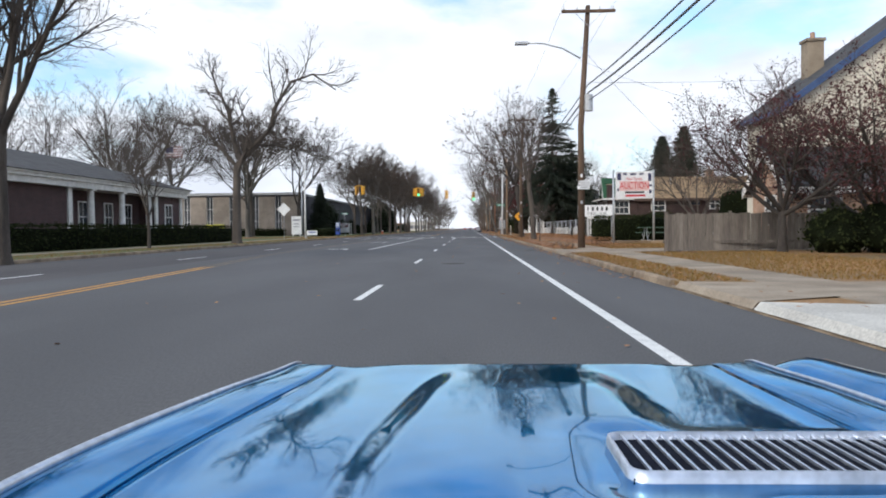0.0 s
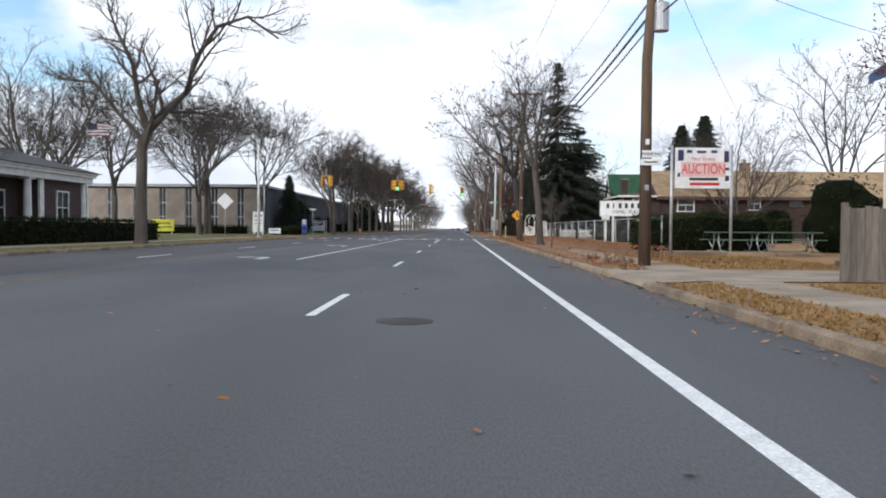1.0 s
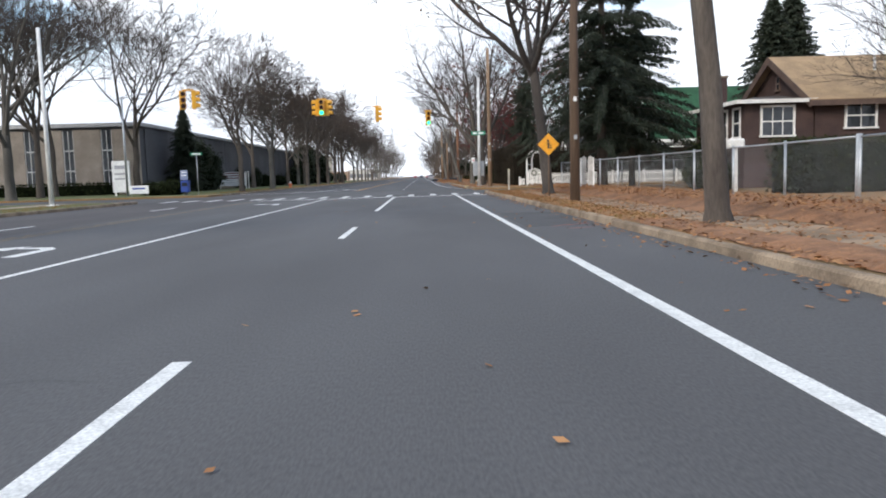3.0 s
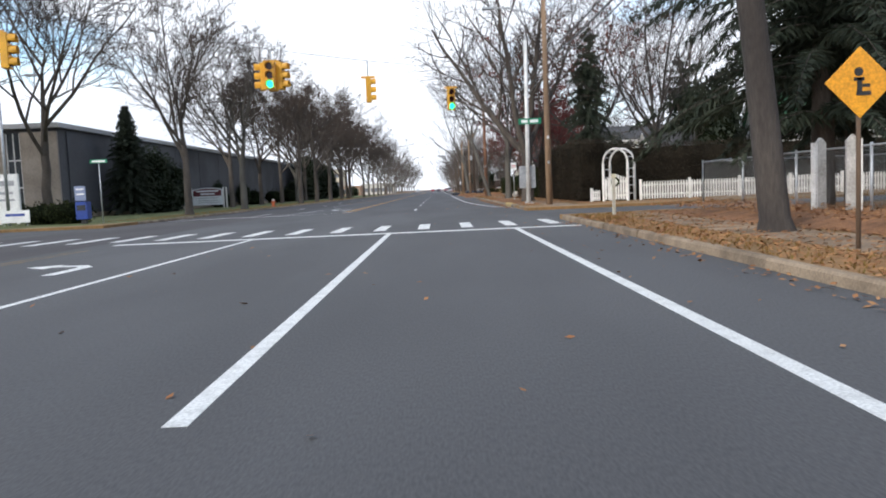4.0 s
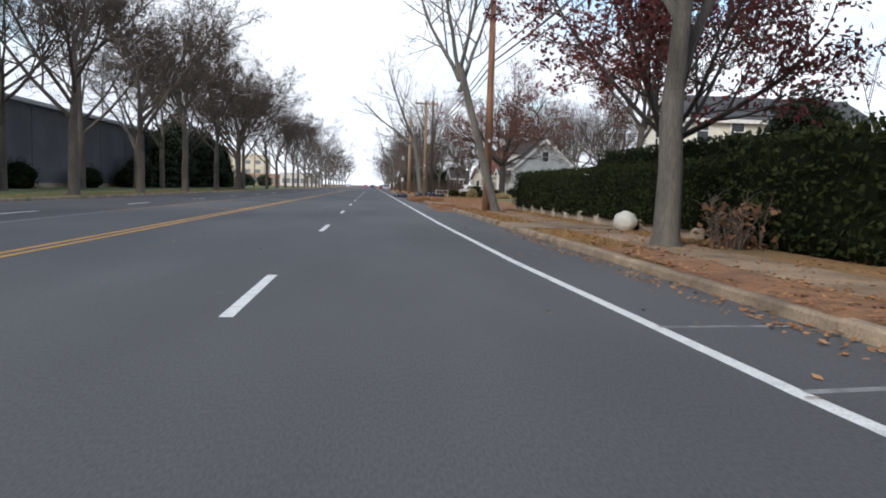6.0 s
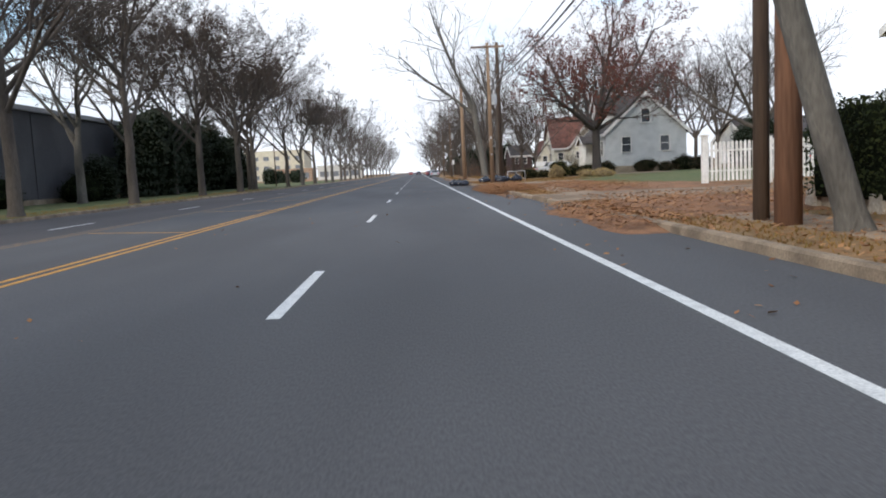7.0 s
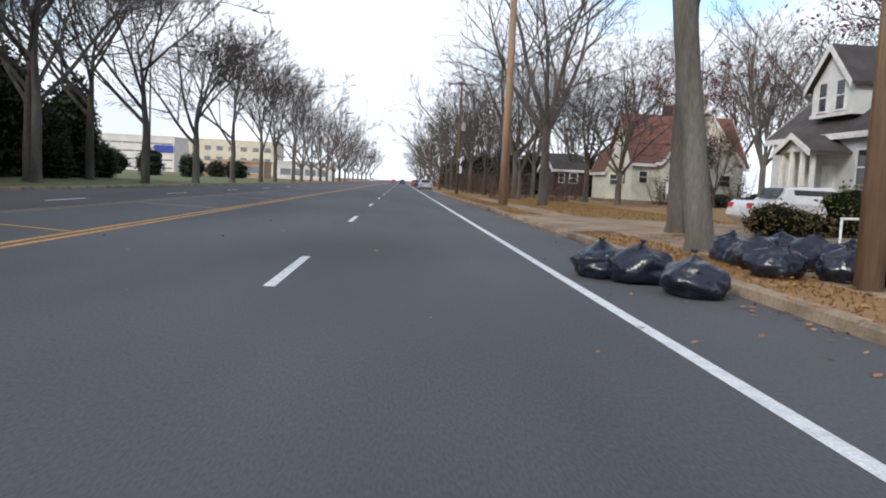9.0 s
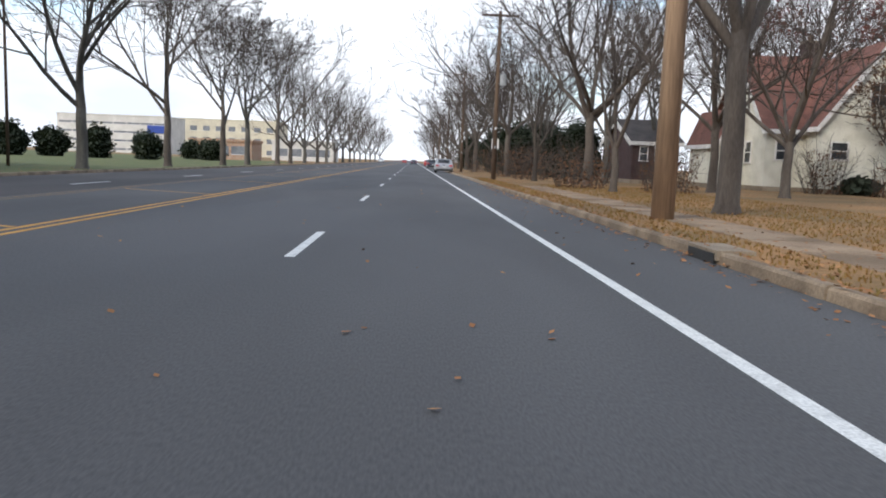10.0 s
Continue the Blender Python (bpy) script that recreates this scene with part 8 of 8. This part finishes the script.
tagged(mesh_ob("lawn", [(-60, LY1 + 0.16, LG), (-18.6, LY1 + 0.16, LG), (-16.5, 101.7, LG), (-15.15, 102.8, LG), (-14.4, 104.6, LG), (KL - 0.16, 107.0, LG), (KL - 0.16, 300, LG), (-26.4, 300, LG), (-26.4, 122, LG), (-60, 121, LG)], [tuple(range(10))], GRASS_GREEN),
                "green-brown winter lawn along the road", "lawn", kind="structure")
tagged(mesh_ob("lawn", [(-150, 216.2, LG), (-26.45, 216.2, LG), (-26.45, 300, LG), (-17, 300.05, LG), (-17, 340, LG), (-150, 500, LG)], [(0, 1, 2, 3, 4, 5)], GRASS_GREEN), "dull green field before the far offices", "lawn", kind="structure")
tagged(mesh_ob("lawn", [(11.6, 179.5, VZ + 0.008), (13.8, 172.9, VZ + 0.008), (60, 172.9, VZ + 0.008), (60, 216, VZ + 0.008), (19.0, 216, VZ + 0.008), (12.2, 192, VZ + 0.008)], [(0, 1, 2, 3, 4, 5)], GRASS_GREEN),
                "green lawn before the grey house", "lawn", kind="structure")


def blades(name, label, areas, seed, height=0.06):
    r = random.Random(seed)
    V, F = [], []
    for x0, x1, y0, y1, n in areas:
        for _ in range(int(n * 1.5)):
            x, y = x0 + (x1 - x0) * r.random(), y0 + (y1 - y0) * r.random()
            if x > 5.2 and any(a - 0.1 < y < b + 0.1 for a, b in DRIVES):
                continue
            for _ in range(3):
                a = r.uniform(0, 6.283)
                h = height * r.uniform(0.4, 1.2)
                w = 0.012
                dx, dy = math.cos(a), math.sin(a)
                k = len(V)
                V.extend([(x - dy * w, y + dx * w, VZ), (x + dy * w, y - dx * w, VZ), (x + dx * h * 0.5 + r.uniform(-0.03, 0.03), y + dy * h * 0.5, VZ + h)])
                F.append((k, k + 1, k + 2))
    return tagged(mesh_ob(name, V, F, GRASS), label, "grass", kind="stuff")


blades("verge_grass", "short straw-coloured grass on the verges", [(5.38, 6.48, -8, 30, 2600), (5.38, 6.48, 60, 88, 800), (7.85, 12.5, 5, 42, 8000), (5.38, 6.48, 128, 262, 5500), (7.85, 12, 128, 160, 3000), (7.85, 14, 190, 250, 9000), (-17.0, -14.2, 10, 83.5, 3200), (-17.0, -14.2, 107.5, 220, 5200), (5.4, 7.2, 86, 90, 500)], 31)

# ---- the blue car at its starting place ----
CAR_BLUE = mat("blue_car_paint", (0.002, 0.17, 0.42), (0.002, 0.15, 0.38), rough=0.06, scale=1.2, fine=6, bump=0.0, metal=0.8, coat=0.6, spec=0.5)
CAR_BLUE.node_tree.nodes["Principled BSDF"].inputs["Specular Tint"].default_value = (0.05, 0.62, 0.82, 1)
CAR_BLUE.node_tree.nodes["Principled BSDF"].inputs["Coat IOR"].default_value = 1.6
CAR_BLUE.node_tree.nodes["Principled BSDF"].inputs["Coat Roughness"].default_value = 0.015
EDGE_METAL = mat("satin_edge_metal", (0.62, 0.66, 0.74), (0.52, 0.56, 0.64), rough=0.32, scale=4, fine=30, bump=0.05, metal=0.8)
INTERIOR = mat("black_vinyl", (0.016, 0.016, 0.018), (0.024, 0.024, 0.026), rough=0.6, fine=80, bump=0.2)


def blue_car():
    t = thing("sports_car", 1.73, -1.45, 0.0, "glossy blue sports car with a long creased bonnet", "car")

    def smooth(a, b, v):
        s = max(0.0, min(1.0, (v - a) / (b - a)))
        return s * s * (3 - 2 * s)

    def half(d):            # the two body edges at a distance ahead
        k = smooth(1.1, 2.75, d)
        nose = smooth(2.5, 3.05, d)
        return -0.82 + 0.14 * k + 0.10 * nose, 1.04 - 0.02 * k - 0.10 * nose

    def height(u, d):
        xl, xr = half(d)
        z = 0.655 - 0.035 * smooth(1.0, 2.4, d) - 0.20 * smooth(2.5, 3.1, d)
        mid = (xl + xr) / 2
        w = (xr - xl) / 2
        f = abs(u - mid) / w
        z += 0.028 * math.exp(-((f - 0.86) / 0.11) ** 2) * smooth(2.75, 1.9, d)          # wing crests
        z -= 0.055 * smooth(0.9, 1.0, f)
        z -= 0.008 * math.exp(-((f - 0.66) / 0.10) ** 2)
        lo, hi = -0.06 - 0.10 * smooth(2.5, 1.2, d), 0.34 + 0.02 * smooth(2.5, 1.2, d)
        b = smooth(lo - 0.09, lo + 0.02, u) * (1 - smooth(hi - 0.02, hi + 0.13, u))
        z += 0.022 * b * smooth(2.62, 2.0, d)                     # power bulge
        cr = 0.05 * math.exp(-((u - 0.14) / 0.05) ** 2)
        z -= cr * 0.12 * smooth(2.6, 1.9, d)
        seat = smooth(0.14, 0.28, u) * smooth(1.06, 1.22, d) * smooth(1.66, 1.50, d)     # pressed seat of the vent
        return z + (0.654 - z) * seat

    # bonnet and wings as one skin, split along the shut lines
    def skin(name, f0, f1, d0, d1, nu, nd, label=""):
        V, F = [], []
        for j in range(nd + 1):
            d = d0 + (d1 - d0) * j / nd
            xl, xr = half(d)
            for i in range(nu + 1):
                u = xl + (xr - xl) * (f0 + (f1 - f0) * i / nu)
                V.append((u, d, height(u, d)))
        for j in range(nd):
            for i in range(nu):
                a = j * (nu + 1) + i
                F.append((a, a + 1, a + nu + 2, a + nu + 1))
        ob = mesh_ob(name, V, F, CAR_BLUE, t, label, smooth=True)
        md = ob.modifiers.new("thickness", "SOLIDIFY")
        md.thickness, md.offset = 0.012, -1
        return ob

    skin("wing", 0.0, 0.128, 0.95, 3.05, 10, 60)
    skin("bonnet", 0.131, 0.869, 1.02, 2.62, 90, 70, "long blue bonnet with a raised centre")
    skin("wing", 0.872, 1.0, 0.95, 3.05, 10, 60)
    skin("nose", 0.131, 0.869, 2.626, 3.05, 60, 14)
    skin("cowl", 0.131, 0.869, 0.86, 1.014, 60, 6)
    # bright trim on the wing crests; the left strip imitates sky reflected in paint
    for f in (0.055, 0.945):
        V, F = [], []
        pts = []
        for j in range(30):
            d = 0.98 + 1.6 * j / 29
            xl, xr = half(d)
            u = xl + (xr - xl) * f
            pts.append(Vector((u, d, height(u, d) + 0.004)))
        ring(V, F, pts, [0.011 * (1 - j / 45) for j in range(30)], 8)
        mesh_ob("trim_strip", V, F, EDGE_METAL, t, "satin bright trim strip standing for the crest's sky glint", smooth=True)
    # the swell of the far wing beyond its trim strip
    V, F = [], []
    for j in range(31):
        d = 0.95 + 2.0 * j / 30
        for i in range(9):
            q = i / 8
            V.append((half(d)[1] - 0.02 + 0.30 * q, d, height(half(d)[1] - 0.09, d) - 0.03 + 0.045 * math.sin(math.pi * min(1, q * 1.25)) - 0.16 * max(0, q - 0.6)))
    for j in range(30):
        for i in range(8):
            k = j * 9 + i
            F.append((k, k + 1, k + 10, k + 9))
    mesh_ob("outer_wing", V, F, CAR_BLUE, t, smooth=True)
    # vent grille
    y0, y1, vz = 1.235, 1.490, 0.669

    def rounded(x0, x1, ya, yb, r):
        out = []
        for cx, cy, a0 in ((x1 - r, yb - r, 0), (x0 + r, yb - r, 90), (x0 + r, ya + r, 180), (x1 - r, ya + r, 270)):
            for k in range(5):
                a = math.radians(a0 + 22.5 * k)
                out.append((cx + r * math.cos(a), cy + r * math.sin(a)))
        return out

    outer, inner = rounded(0.255, 0.934, y0, y1, 0.034), rounded(0.269, 0.920, y0 + 0.013, y1 - 0.013, 0.022)
    V, F, n = [], [], len(outer)
    for k in range(n):
        (a, b), (c, e) = outer[k], inner[k]
        V += [(a, b, vz - 0.022), (a + 0.25 * (c - a), b + 0.25 * (e - b), vz + 0.004), (a + 0.7 * (c - a), b + 0.7 * (e - b), vz + 0.005), (c, e, vz - 0.015)]
    for k in range(n):
        p, q = 4 * k, 4 * ((k + 1) % n)
        F += [(p + i, q + i, q + i + 1, p + i + 1) for i in range(3)]
    vt = mesh_ob("vent", V, F, EDGE_METAL, t, "bright framed vent grille", smooth=True)
    # shallow near-black plate; its colour stands for the shade down in the vent
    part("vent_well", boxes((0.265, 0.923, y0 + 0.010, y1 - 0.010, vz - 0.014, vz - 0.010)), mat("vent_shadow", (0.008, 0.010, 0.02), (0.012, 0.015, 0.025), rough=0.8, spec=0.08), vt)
    bar = boxes((-0.0022, 0.0022, -0.116, 0.116, -0.003, 0.002))
    for k in range(24):
        s = part("slat", bar.copy(), EDGE_METAL, vt)
        s.matrix_basis = pose(0.292 + 0.0262 * k, (y0 + y1) / 2, vz, 0, 0, 2)
    bar.free()
    # sides, tail, tub and wheels
    for sgn, xs in ((-1, 0), (1, 1)):
        V, F = [], []
        n = 40
        for j in range(n + 1):
            d = -2.3 + 5.3 * j / n
            e = half(max(1.0, d))[xs] if d > 0.9 else (-0.82, 1.04)[xs] - (0.06 * smooth(-1.2, -2.3, d)) * sgn
            top = height(e, max(0.95, d)) if d > 0.86 else 0.66 + 0.12 * smooth(0.2, -1.6, d)
            arch = max(0.0, 0.31 ** 2 - min((d - 2.05) ** 2, (d + 1.2) ** 2))
            bot = min(top - 0.08, max(0.17, math.sqrt(arch) + 0.2))
            V += [(e, d, top), (e + 0.012 * sgn, d, (top + bot) / 2), (e - 0.01 * sgn, d, bot)]
        for j in range(n):
            for i in range(2):
                a = 3 * j + i
                F.append((a, a + 1, a + 4, a + 3) if sgn < 0 else (a, a + 3, a + 4, a + 1))
        mesh_ob("side_panel", V, F, CAR_BLUE, t, smooth=True)
        for d in (2.05, -1.2):
            w = part("wheel", disc_solid(bmesh.new(), (-0.56, 0.78)[xs], d, 0.25, 0.25, 0.18, 28, "x"), RUBBER, t)
            part("rim", disc_solid(bmesh.new(), (-0.56, 0.78)[xs] + sgn * 0.092, d, 0.25, 0.16, 0.012, 20, "x"), CHROME, w)
        part("headlight", boxes(((-0.55, 0.42)[xs], (-0.2, 0.77)[xs], 3.02, 3.06, 0.3, 0.42), bevel=0.01), GLASS_DARK, t)
    part("floor_pan", boxes((-0.78, 1.0, -2.25, 2.95, 0.16, 0.24)), INTERIOR, t)
    part("rear_deck", boxes((-0.8, 1.02, -2.32, -0.9, 0.66, 0.8), bevel=0.04), CAR_BLUE, t)
    part("tail_panel", boxes((-0.78, 1.0, -2.36, -2.3, 0.25, 0.72), bevel=0.02), CAR_BLUE, t)
    part("front_bumper", boxes((-0.52, 0.74, 3.0, 3.1, 0.2, 0.36), bevel=0.03), CHROME, t)
    part("dashboard", boxes((-0.74, 0.96, 0.42, 0.84, 0.5, 0.64), bevel=0.03), INTERIOR, t)


blue_car()
